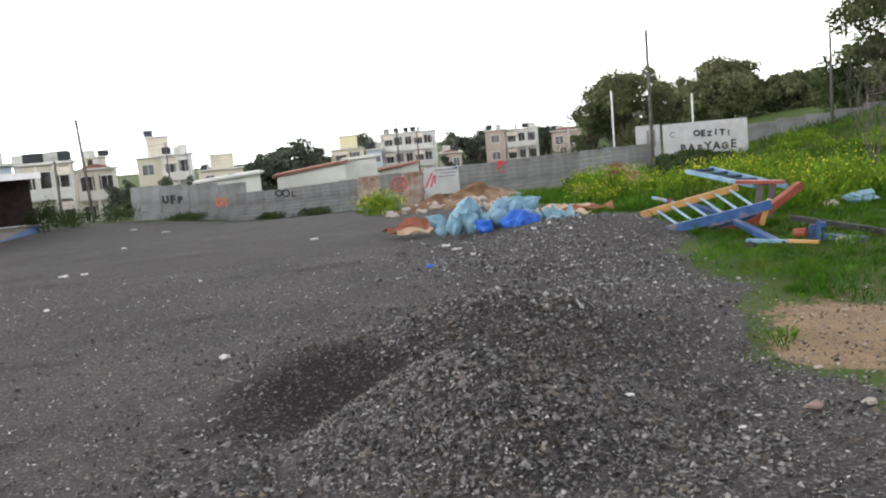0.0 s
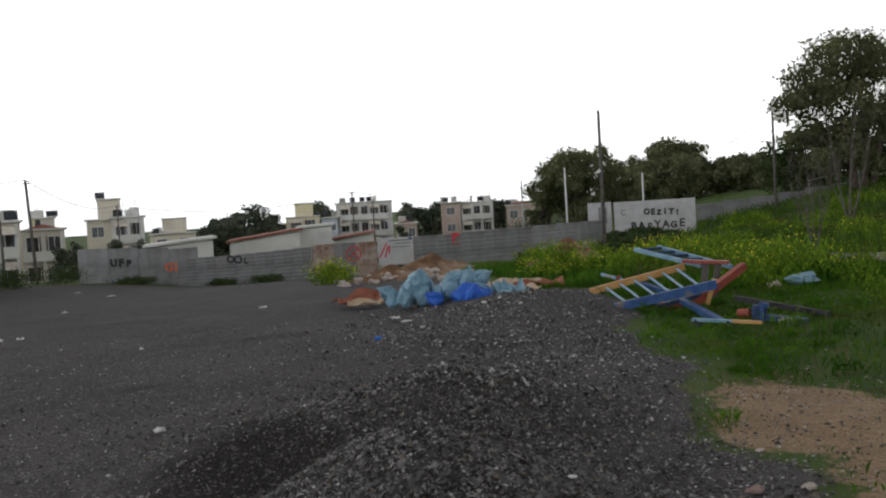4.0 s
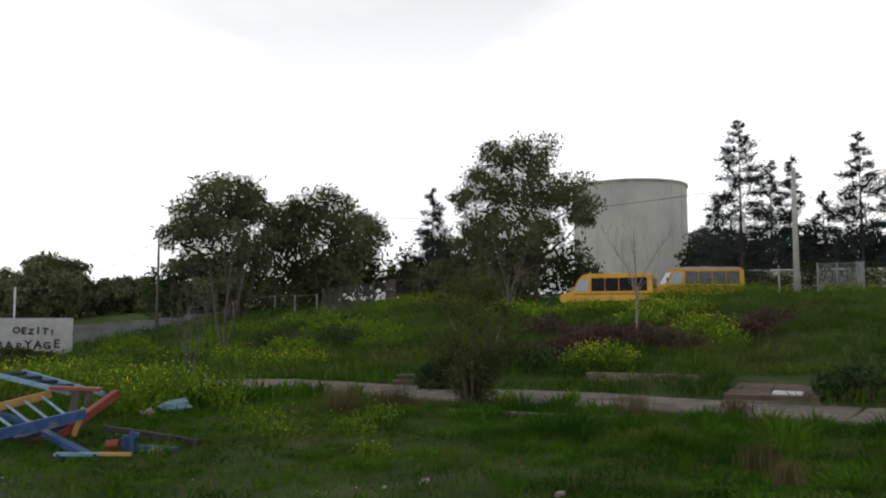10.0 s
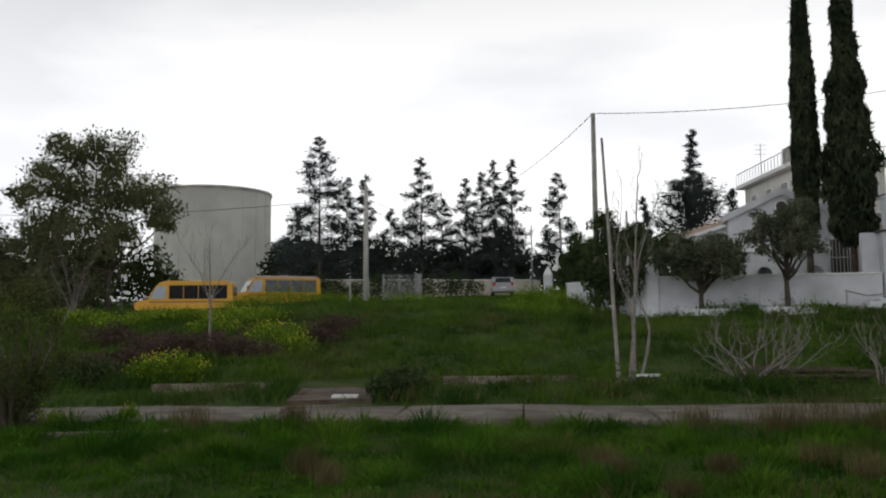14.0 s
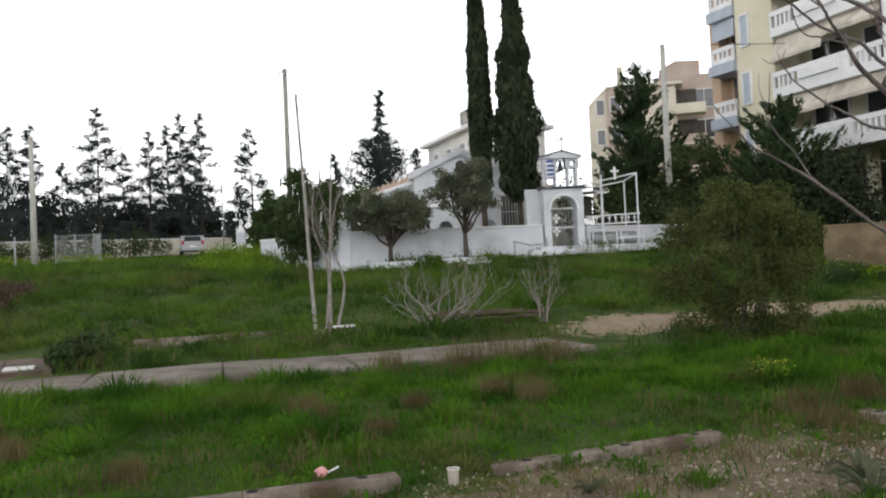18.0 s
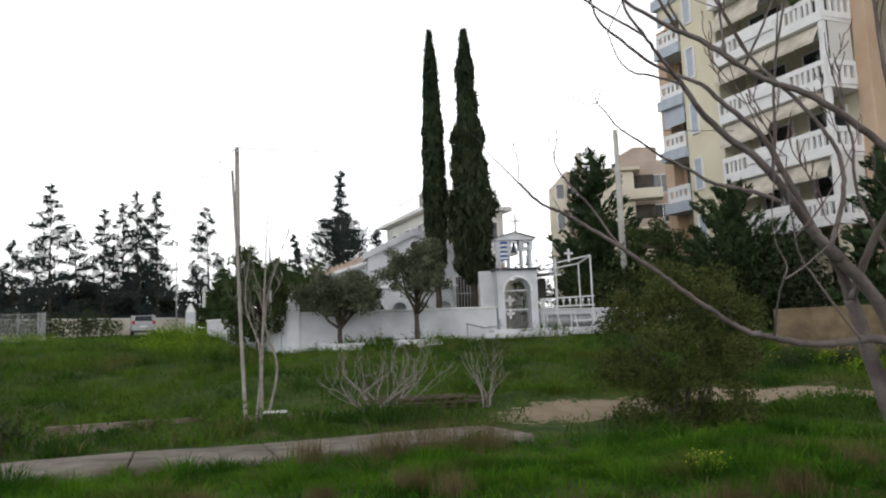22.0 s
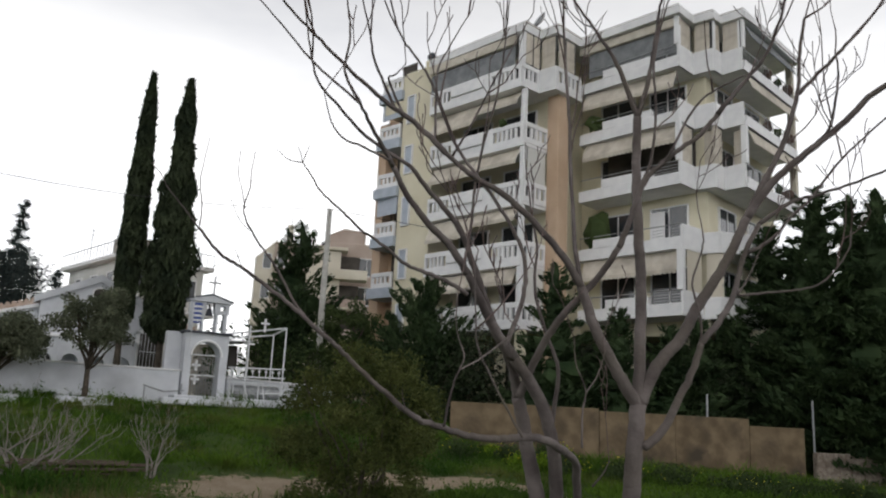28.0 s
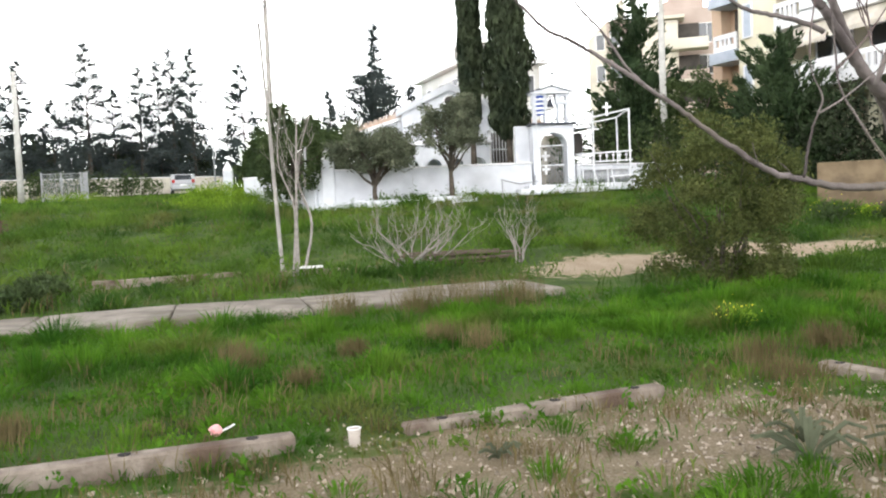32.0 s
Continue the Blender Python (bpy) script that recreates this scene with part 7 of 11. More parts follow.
def spruce(x, y, h, w, label, seed, rise0=0.1, rise1=0.45, taper=0.6):
    """A dense conifer: tiers of upswept sprays round a ragged dark core."""
    g = np.random.default_rng(seed)
    ob = tagged(empty("spruce", x, y, ground_z(x, y) - 0.1), label, "tree", "spruces before the flats")
    part("trunk", MB().tube([(0, 0, 0), (0, 0, h * 0.5), (0, 0, h)], [0.16, 0.1, 0.02], 7), M_BARKD, ob)
    core = MB()
    for k in range(15):
        t = 0.03 + 0.9 * k / 14
        r = w / 2 * (0.38 + 0.12 * math.sin(k * 2.4 + seed)) * min(1.0, 0.55 + 2.2 * t) * (1 - t) ** 0.8 + 0.05
        core.blob((0.1 * w * g.normal() * (1 - t), 0.1 * w * g.normal() * (1 - t), h * t), (r, r, h / 14 * 0.9), seed + k, 0.3, 9, 6)
    part("inner_foliage", core, M_SPRUCE, ob)
    n = int(95 * (h / 7) * (w / 5) ** 0.5)
    pts, ways, size = [], [], []
    for i in range(n):
        t = 0.02 + 0.97 * ((i + g.uniform(0, 1)) / n) ** 1.15
        R = w / 2 * min(1.0, 0.6 + 1.8 * t) * (1 - t) ** taper * g.uniform(0.62, 1.12) + 0.1
        a = g.uniform(0, 2 * math.pi)
        out = np.array((math.cos(a), math.sin(a), 0.0))
        m = int(R * 38) + 16
        u = g.uniform(0.2, 1.0, (m, 1)) ** 0.75
        rise = g.uniform(rise0, rise1)
        p = np.array((0, 0, h * t)) + out * R * u + np.array((0, 0, 1.0)) * R * (rise * u * u - 0.12)
        flat = np.array((-math.sin(a), math.cos(a), 0.0))
        p = p + flat * g.normal(size=(m, 1)) * 0.22 * R * (1.15 - u) + g.normal(size=(m, 3)) * 0.06
        pts.append(p)
        ways.append(np.repeat((out + np.array((0, 0, 0.35 + rise)))[None], m, 0) + flat * g.normal(size=(m, 1)) * 0.5)
        size.append(g.uniform(0.6, 1.25, m) * (0.23 + 0.055 * R))
    pts = np.concatenate(pts)
    pts[:, 2] = np.minimum(pts[:, 2], h * 1.01)
    crown_part("needles", pts, np.concatenate(size), M_SPRUCE, ob, 0.3, along_=np.concatenate(ways))
    return ob


for k, (az, d, el, w) in enumerate(((122.8, 36, 6.4, 3.8), (129.3, 33, 11.5, 4.6), (133.5, 33, 8.5, 4.6), (118.0, 42, 7.5, 3.4), (146.0, 37, 16.2, 7.6), (143.0, 38, 13.8, 6.6), (149.5, 36, 15.6, 7.6), (140.2, 38, 9.6, 4.8), (152.6, 36, 16.5, 7.6), (155.5, 37, 15.0, 7.6), (158.5, 38, 13.0, 7.0), (148.0, 42, 15.5, 7.0), (144.6, 42, 12.5, 6.4), (150.8, 41, 14.0, 7.4), (136.8, 35, 7.4, 4.6), (138.6, 36, 7.8, 4.4), (131.5, 35, 5.0, 4.6), (147.8, 40, 11.0, 6.0))):
    x, y = polar(az, d)
    spruce(x, y, high(el, d) - ground_z(x, y), w, "dense dark green spruce in front of the flats", 100 + k)
x, y = polar(111.4, 43)
spruce(x, y, high(13.3, 43) - ground_z(x, y), 5.6, "pointed dark green spruce with upswept boughs", 141, 0.45, 0.9, 0.55)
x, y = polar(109.9, 47)
spruce(x, y, high(7.4, 47) - ground_z(x, y), 4.4, "low dark green spruce behind the gate", 143, 0.3, 0.7, 0.5)
x, y = polar(120.4, 37)
spruce(x, y, high(10.0, 37) - ground_z(x, y), 6.2, "broad green spruce with upswept boughs before the flats", 142, 0.5, 0.9, 0.5)
x, y = polar(115.2, 41)
h = high(8.6, 41) - ground_z(x, y)
broadleaf("evergreen_tree", x, y, h, clumpset(3.2, h * 0.15, h * 0.88, 30, 0.6, 0.85, 0.9, 44, 0.25), "rounded dark olive evergreen tree beside the pole", M_SHRUB, 0.14, 0.17, 900)


def cypress(x, y, z, h, w, label, seed, ragged=0.0, foot=0.06):
    g = np.random.default_rng(seed)
    ob = tagged(empty("cypress", x, y, z), label, "tree", "cypresses in the chapel yard")
    part("trunk", MB().tube([(0, 0, 0), (0, 0, h * 0.3)], [0.16, 0.1], 8), M_BARKD, ob)
    n = 11000
    t = g.uniform(0, 1, n)
    prof = np.interp(t, (0, 0.06, 0.25, 0.5, 0.75, 0.92, 1), (0.25, 0.75, 1.0, 0.95, 0.68, 0.38, 0.05))
    if ragged > 0.4:
        prof = np.interp(t, (0, 0.06, 0.2, 0.42, 0.6, 0.8, 0.93, 1), (0.3, 0.8, 1.05, 0.86, 0.55, 0.37, 0.24, 0.08))
    lump = 1 + ragged * (np.sin(t * 47 + seed) * 0.25 + np.sin(t * 23 + 1) * 0.3)
    a = g.uniform(0, 2 * math.pi, n)
    r = w / 2 * prof * lump * np.sqrt(g.uniform(0.35, 1.1, n)) * (1 + ragged * 0.3 * np.sin(3 * a + t * 20))
    zz = h * foot + h * (1 - foot) * t
    crown_part("crown", np.stack([r * np.cos(a), r * np.sin(a), zz], 1), g.uniform(0.22, 0.5, n), M_CYP, ob, 0.3, 1.2)
    core = MB().tube([(0, 0, h * foot + h * (1 - foot) * q) for q in (0.02, 0.1, 0.3, 0.5, 0.75, 0.95)], [w / 2 * (0.5 if ragged > 0.4 else 0.62) * k for k in (0.3, 0.7, 1, 0.8, 0.45, 0.1)], 9)
    part("inner_foliage", core, M_CYP, ob)


x_, y_ = polar(100.5, 38)
cypress(x_, y_, 2.2, high(21.6, 38) - 2.2, 1.05, "tall slender dark cypress beside the chapel", 5, 0.15, 0.2)
x_, y_ = polar(103.0, 37)
cypress(x_, y_, 2.2, high(21.6, 37) - 2.2, 2.0, "ragged wide cypress with bare trunk foot", 6, 0.45, 0.17)


def olive(x, y, zc, w, h, seed, label):
    z = ground_z(x, y)
    ob = broadleaf("olive_tree", x, y, zc + h / 2 - z, clumpset(w * 0.85, zc - h * 0.42 - z, zc + h * 0.36 - z, 22, w * 0.14, w * 0.24, 0.8, seed, 0.3), label, M_OLIVE, 0.12, 0.12, 1900, M_BARKD, 0.3, "olive trees before the chapel wall", "tree")
    pb = tagged(empty("tree_planter", x, y, z - 0.1), "low whitewashed planter round an olive tree", "planter", "planters before the chapel wall")
    for sx, sy, lx, ly in ((-1, 0, 0.14, 1.7), (1, 0, 0.14, 1.7), (0, -1, 1.56, 0.14), (0, 1, 1.56, 0.14)):
        part("wall", MB().box((sx * 0.78, sy * 0.78, 0.15), (lx, ly, 0.3), bev=0.03), M_WHITE, pb)
    part("soil", MB().box((0, 0, 0.1), (1.45, 1.45, 0.26)), M_EARTH, pb)


x_, y_ = polar(93.8, 32.4)
olive(x_, y_, 4.2, 3.3, 1.3, 3, "grey-green olive tree in a white planter")
x_, y_ = polar(99.0, 32.4)
olive(x_, y_, 5.05, 2.8, 2.2, 4, "tall grey-green olive tree in a white planter")
x_, y_ = polar(88.3, 33.8)
broadleaf("shrub_tree", x_, y_, 4.6, clumpset(2.6, 0.7, 3.9, 20, 0.5, 0.75, 0.9, 8, 0.3), "dense green shrub tree at the corner of the yard", M_SHRUB, 0.1, 0.16, 1300)
for k, (az, d, el, w) in enumerate(((86.4, 42, 5.2, 2.8), (91.0, 52, 6.0, 4.0), (89.2, 46, 6.0, 3.2), (86.0, 62, 5.6, 4.4))):
    x_, y_ = polar(az, d)
    hh = high(el, d) - ground_z(x_, y_)
    broadleaf("yard_tree", x_, y_, hh, clumpset(w, hh * 0.2, hh * 0.92, 22, w * 0.16, w * 0.26, 0.85, 40 + k, 0.55), "dark evergreen tree at the yard's corner", M_SHRUB, 0.14, 0.24, 620, group="evergreens at the chapel yard")


def hedge(line, h, w, label, material, leaf=0.2, dens=260, name="hedge", lump=0.35):
    """A ragged row of foliage along a plan line: stuff of many leaves on stems."""
    pts, mb = [], MB()
    for x, y, a in along(line, w * 0.55):
        hh = h * RNG.uniform(1 - lump, 1 + lump * 0.6)
        z = ground_z(x, y)
        x, y = x + RNG.normal() * w * 0.12, y + RNG.normal() * w * 0.12
        pts.append(ball_points((x, y, z + hh * 0.5), (w * 0.55, w * 0.55, hh * 0.55), int(dens * w * hh), shell=0.15))
        for k in range(3):
            mb.tube([(x, y, z - 0.1), (x + RNG.normal() * w * 0.2, y + RNG.normal() * w * 0.2, z + hh * 0.8)], [0.03, 0.008], 4, cap=False)
    ob = tagged(empty(name, *line[0], ground_z(*line[0])), label, name.replace("_", " "))
    o = part("stalk_growth", mb, M_BARKD, ob)
    o["kind"] = "stuff"
    o.matrix_basis = Matrix.Translation((-line[0][0], -line[0][1], -ground_z(*line[0])))
    pts = np.concatenate(pts)
    q = crown_part("foliage", pts, RNG.uniform(0.6, 1.3, len(pts)) * leaf, material, ob)
    q.matrix_basis = o.matrix_basis.copy()
    return ob


def bearings(*rows):
    return [polar(a, d) for a, d in rows]


hedge(bearings((65.5, 88), (72, 84), (78, 82), (83.5, 82)), 5.4, 4.2, "dark thicket below the tall conifers", M_CYP, 0.5, 85)
hedge(bearings((67.0, 69.5), (74.2, 69.5), (78.8, 68.5)), 2.1, 1.6, "dark low hedge beside the parked car", M_SHRUB, 0.24, 120)
hedge(bearings((28.5, 66), (34, 64), (40, 66), (46, 70), (52, 72), (58, 76)), 4.6, 3.6, "dark undergrowth below the eucalyptus trees", M_SHRUB, 0.42, 75)
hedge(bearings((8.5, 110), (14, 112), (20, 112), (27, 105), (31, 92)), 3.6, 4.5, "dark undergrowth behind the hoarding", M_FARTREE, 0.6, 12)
hedge(bearings((119, 37), (124, 36), (130, 35.5), (137, 36.5), (143, 38), (150, 37), (157, 37)), 3.6, 3.0, "dark evergreen hedge above the retaining wall", M_CYP, 0.22, 170)
hedge(bearings((106.6, 41), (109.5, 40), (113, 39), (117.5, 38)), 3.0, 2.0, "dark hedge beyond the gate", M_SHRUB, 0.24, 70)
hedge(((17.4, -30.5), (13.0, -33.5)), 2.6, 3.0, "dark evergreen hedge past the broken wall", M_SHRUB, 0.26, 60)


# ---- the bare tree near the standpoint ----
def smooth_line(pts, n=6):
    """Catmull-Rom through a few points."""
    p = [Vector(q) for q in pts]
    p = [p[0] * 2 - p[1]] + p + [p[-1] * 2 - p[-2]]
    out = []
    for i in range(1, len(p) - 2):
        for k in range(n):
            t = k / n
            out.append(0.5 * ((2 * p[i]) + (p[i + 1] - p[i - 1]) * t + (2 * p[i - 1] - 5 * p[i] + 4 * p[i + 1] - p[i + 2]) * t * t + (3 * p[i] - p[i - 1] - 3 * p[i + 1] + p[i + 2]) * t ** 3))
    out.append(p[-2])
    return out


class BareTree:
    def __init__(self, name, label, x, y, seed, bark, twig, cat="tree", reach=1.0):
        self.reach = reach
        self.ob = tagged(empty(name, x, y, ground_z(x, y) - 0.08), label, cat)
        self.g = random.Random(seed)
        self.bark, self.twig, self.twigs = bark, twig, MB()

    def limb(self, r0, r1, *pts, name="limb", sprout=0.0, first=0.35, n=6, up=0.55, reach=None):
        g = self.g
        line = smooth_line(pts, n)
        m = len(line)
        for i in range(1, m - 1):
            line[i] = line[i] + Vector((g.uniform(-1, 1), g.uniform(-1, 1), g.uniform(-1, 1))) * min((r0 + r1) * 0.16, 0.0035 * self.reach if r0 > 0.02 * self.reach else 0.004)
        rad = [r0 + (r1 - r0) * (i / (m - 1)) ** 0.8 for i in range(m)]
        part(name, MB().tube(line, rad, 9 if r0 > 0.03 else 6), self.bark, self.ob, smooth=True)
        if sprout:
            cnt = int(sprout * (line[-1] - line[0]).length)
            for k in range(cnt):
                t = first + (1 - first) * (k + g.random()) / cnt
                i = min(m - 2, int(t * (m - 1)))
                self.branch(line[i], (line[i + 1] - line[i]).normalized(), g.uniform(0.35, 0.95) * (1.25 - 0.5 * t) * self.reach, max(0.006 * self.reach, rad[i] * 0.42), 2, up)
            self.branch(line[-1], (line[-1] - line[-2]).normalized(), g.uniform(0.3, 0.6) * self.reach, r1, 2, up)
        return line

    def branch(self, p, d, L, r, depth, up):
        g = self.g
        side = Vector((g.uniform(-1, 1), g.uniform(-1, 1), g.uniform(-0.4, 1))).normalized()
        d = (d * 0.75 + side * 0.75).normalized()
        pts, q = [p.copy()], p.copy()
        n = 5
        for k in range(n):
            d = (d + Vector((g.uniform(-0.25, 0.25), g.uniform(-0.25, 0.25), up * 0.25 + g.uniform(-0.12, 0.2)))).normalized()
            q = q + d * L / n
            pts.append(q.copy())
            if depth > 0 and k > 0 and g.random() < 0.55:
                self.branch(q, d, L * g.uniform(0.35, 0.6), r * 0.6, depth - 1, up)
        self.twigs.tube(pts, [max(0.0028 * self.reach, r * (1 - 0.75 * i / n)) for i in range(n + 1)], 5)

    def done(self):
        part("twig_growth", self.twigs, self.twig, self.ob, "thin reddish twigs")["kind"] = "stuff"
        return self.ob


def near_tree():
    bx, by = 2.5, -2.4
    EX, EY = 0.58, -0.56

    def q(az, el, d):
        return (EX + d * math.sin(radians(az)) - bx, EY + d * math.cos(radians(az)) - by, 1.59 + d * math.tan(radians(el)) - ground_z(bx, by) + 0.08)

    T = BareTree("bare_tree", "leafless grey-barked tree with two leaning stems", bx, by, 21, M_BARK, M_TWIG, reach=0.5)
    T.limb(0.0338, 0.0256, q(134.3, -31.0, 2.77), q(134.3, -18.9, 2.76), q(134.3, -6.7, 2.75), q(134.4, -2.8, 2.73), q(134.6, -0.2, 2.70), q(134.8, 2.3, 2.68), name="trunk")
    T.limb(0.0223, 0.0147, q(134.8, 2.2, 2.68), q(134.0, 3.3, 2.64), q(133.0, 5.1, 2.59), q(131.8, 7.5, 2.54), q(130.9, 10.1, 2.50))
    T.limb(0.0140, 0.0068, q(130.9, 10.1, 2.50), q(129.9, 11.8, 2.44), q(127.9, 14.1, 2.38), q(125.4, 16.3, 2.32), q(123.0, 17.6, 2.26), q(120.9, 19.1, 2.20))
    T.limb(0.0089, 0.0026, q(120.9, 19.1, 2.20), q(118.5, 21.1, 2.15), q(116.6, 22.1, 2.10), q(114.4, 23.6, 2.05), q(111.9, 25.4, 2.00), q(109.6, 27.1, 1.95), q(107.1, 28.9, 1.90), sprout=3.0, first=0.15, up=0.7)
    T.limb(0.0079, 0.0034, q(130.9, 10.1, 2.50), q(130.4, 13.4, 2.49), q(130.1, 18.1, 2.48), q(129.8, 22.7, 2.47), q(129.5, 26.1, 2.46), q(129.2, 30.8, 2.45), sprout=4.0, first=0.3)
    T.limb(0.0204, 0.0136, q(134.8, 2.2, 2.68), q(134.9, 5.7, 2.67), q(135.0, 10.3, 2.66), q(134.8, 14.2, 2.64), q(134.7, 18.0, 2.63), q(134.8, 21.6, 2.62))
    T.limb(0.0107, 0.0035, q(134.8, 21.6, 2.62), q(134.1, 23.5, 2.59), q(133.2, 25.4, 2.56), q(131.9, 27.2, 2.53), q(129.9, 29.7, 2.50), sprout=4.0, first=0.3)
    T.limb(0.0097, 0.0035, q(134.8, 21.6, 2.62), q(135.5, 23.8, 2.60), q(136.0, 26.0, 2.58), q(136.4, 28.3, 2.57), q(136.9, 30.4, 2.55), sprout=5.0, first=0.2)
    T.limb(0.0056, 0.0026, q(134.9, 16.9, 2.60), q(135.7, 18.6, 2.58), q(136.1, 21.8, 2.56), q(136.0, 25.1, 2.54), q(136.8, 28.3, 2.52), q(137.6, 30.0, 2.50), sprout=3.0, first=0.3)
    T.limb(0.0223, 0.0143, q(134.9, 2.3, 2.68), q(135.5, 3.8, 2.69), q(136.4, 5.3, 2.70), q(137.6, 6.7, 2.71), q(138.6, 8.6, 2.72), q(139.7, 10.3, 2.73), q(140.9, 12.3, 2.74), q(142.0, 14.6, 2.75))
    T.limb(0.0138, 0.0084, q(142.0, 14.6, 2.75), q(143.5, 16.6, 2.74), q(145.0, 17.9, 2.73), q(146.8, 19.2, 2.73), q(148.6, 20.5, 2.72), q(150.1, 21.8, 2.71), q(152.6, 22.9, 2.70), sprout=1.5, first=0.3)
    T.limb(0.0128, 0.0048, q(142.0, 14.6, 2.75), q(143.0, 16.6, 2.76), q(144.0, 18.3, 2.77), q(144.8, 20.1, 2.77), q(145.5, 22.3, 2.78), q(145.8, 24.9, 2.79), q(146.2, 26.9, 2.80), sprout=3.5, first=0.35)
    T.limb(0.0083, 0.0038, q(145.5, 22.3, 2.78), q(146.6, 23.2, 2.77), q(148.4, 24.7, 2.76), q(150.0, 26.1, 2.76), q(151.7, 27.8, 2.75), sprout=3.0, first=0.2)
    T.limb(0.0159, 0.0103, q(135.1, -0.6, 2.70), q(136.3, 0.5, 2.71), q(137.3, 2.5, 2.71), q(138.3, 4.5, 2.72), q(138.9, 6.4, 2.72))
    T.limb(0.0114, 0.0076, q(138.9, 6.4, 2.72), q(139.9, 7.6, 2.73), q(140.8, 9.0, 2.73), q(141.3, 10.5, 2.74), q(141.8, 12.3, 2.74), q(142.8, 14.2, 2.75))
    T.limb(0.0078, 0.0037, q(142.8, 14.2, 2.75), q(144.8, 15.5, 2.74), q(146.6, 15.9, 2.73), q(148.9, 16.5, 2.71), q(151.5, 17.4, 2.70), sprout=3.0, first=0.3)
    T.limb(0.0068, 0.0027, q(141.8, 12.2, 2.75), q(143.6, 13.2, 2.73), q(144.8, 14.6, 2.72), q(146.0, 15.6, 2.70), q(148.0, 18.0, 2.68), q(149.7, 19.4, 2.67), q(151.8, 21.1, 2.65), sprout=3.0, first=0.35)
    T.limb(0.0048, 0.0022, q(141.3, 9.5, 2.75), q(143.2, 9.7, 2.73), q(144.7, 9.8, 2.70), q(146.1, 10.1, 2.67), q(147.2, 11.0, 2.65), q(148.1, 12.3, 2.62), q(148.3, 13.5, 2.60), sprout=3.0, first=0.7)
    T.limb(0.0038, 0.0018, q(141.3, 9.6, 2.72), q(142.1, 10.9, 2.70), q(142.6, 12.1, 2.67), q(142.9, 12.6, 2.65), sprout=4.0)
    T.limb(0.0047, 0.0022, q(138.9, 6.4, 2.72), q(138.9, 8.1, 2.69), q(138.4, 10.3, 2.66), q(138.9, 12.0, 2.63), q(139.2, 13.2, 2.60), sprout=3.0)
    T.limb(0.0060, 0.0027, q(146.8, 19.2, 2.75), q(147.4, 20.0, 2.71), q(147.8, 21.5, 2.67), q(148.1, 23.2, 2.64), q(148.0, 24.6, 2.60), sprout=4.0, first=0.3)
    T.limb(0.0141, 0.0093, q(126.8, 2.4, 2.72), q(127.6, 4.4, 2.67), q(128.5, 6.3, 2.61), q(130.0, 8.5, 2.56), q(132.0, 10.6, 2.50), q(133.5, 12.8, 2.45))
    T.limb(0.0096, 0.0066, q(133.5, 12.8, 2.45), q(134.4, 15.0, 2.44), q(135.3, 17.3, 2.43), q(136.8, 18.7, 2.42), q(138.9, 20.1, 2.41), q(140.3, 21.5, 2.40))
    T.limb(0.0080, 0.0033, q(140.3, 21.5, 2.40), q(141.7, 23.0, 2.39), q(143.5, 24.8, 2.38), q(144.6, 27.0, 2.36), q(145.4, 29.1, 2.35), sprout=3.0, first=0.3)
    T.limb(0.0044, 0.0020, q(136.8, 18.7, 2.40), q(138.6, 21.8, 2.37), q(140.0, 23.0, 2.33), q(142.6, 24.0, 2.30), sprout=4.0, first=0.3)
    T.limb(0.0375, 0.0210, q(130.6, -31.0, 2.94), q(130.5, -16.0, 2.93), q(129.9, -10.5, 2.92), q(129.1, -7.4, 2.9), q(128.4, -5.2, 2.88), q(128.0, -3.5, 2.86), q(127.5, -1.3, 2.83), q(127.1, 0.7, 2.79), q(126.7, 2.4, 2.75), name="trunk")
    T.limb(0.0265, 0.0199, q(129.6, -9.8, 2.92), q(129.5, -7.0, 2.92), q(129.4, -3.1, 2.84), q(129.0, 0.0, 2.76), q(127.9, 2.8, 2.68), q(126.3, 5.1, 2.60), name="trunk")
    T.limb(0.0190, 0.0130, q(126.7, 2.4, 2.75), q(126.3, 4.3, 2.67), q(125.4, 6.2, 2.58), q(124.6, 7.9, 2.50))
    T.limb(0.0199, 0.0122, q(126.3, 5.1, 2.60), q(125.0, 6.8, 2.52), q(123.9, 8.9, 2.43), q(122.9, 10.8, 2.35))
    T.limb(0.0124, 0.0074, q(122.9, 10.8, 2.35), q(121.5, 12.7, 2.30), q(119.8, 14.2, 2.25), q(118.1, 16.3, 2.20), q(117.1, 18.0, 2.15))
    T.limb(0.0078, 0.0040, q(117.1, 18.0, 2.15), q(115.7, 20.1, 2.05), q(114.4, 22.1, 1.95))
    T.limb(0.0044, 0.0019, q(114.4, 22.1, 1.95), q(113.1, 24.1, 1.92), q(113.3, 26.5, 1.88), q(112.7, 29.4, 1.85), sprout=3.0, first=0.3)
    T.limb(0.0036, 0.0016, q(114.5, 22.0, 1.95), q(110.9, 24.4, 1.90), q(108.5, 26.4, 1.85), q(106.0, 28.4, 1.80), sprout=2.5, first=0.4)
    T.limb(0.0122, 0.0061, q(124.6, 7.9, 2.50), q(123.4, 11.1, 2.42), q(122.2, 13.8, 2.35), q(120.2, 16.1, 2.28), q(118.3, 18.1, 2.20))
    T.limb(0.0056, 0.0020, q(118.3, 18.1, 2.20), q(115.0, 19.9, 2.14), q(112.8, 21.8, 2.08), q(111.2, 23.3, 2.02), q(110.4, 25.5, 1.96), q(109.5, 29.0, 1.90), sprout=3.0, first=0.4)
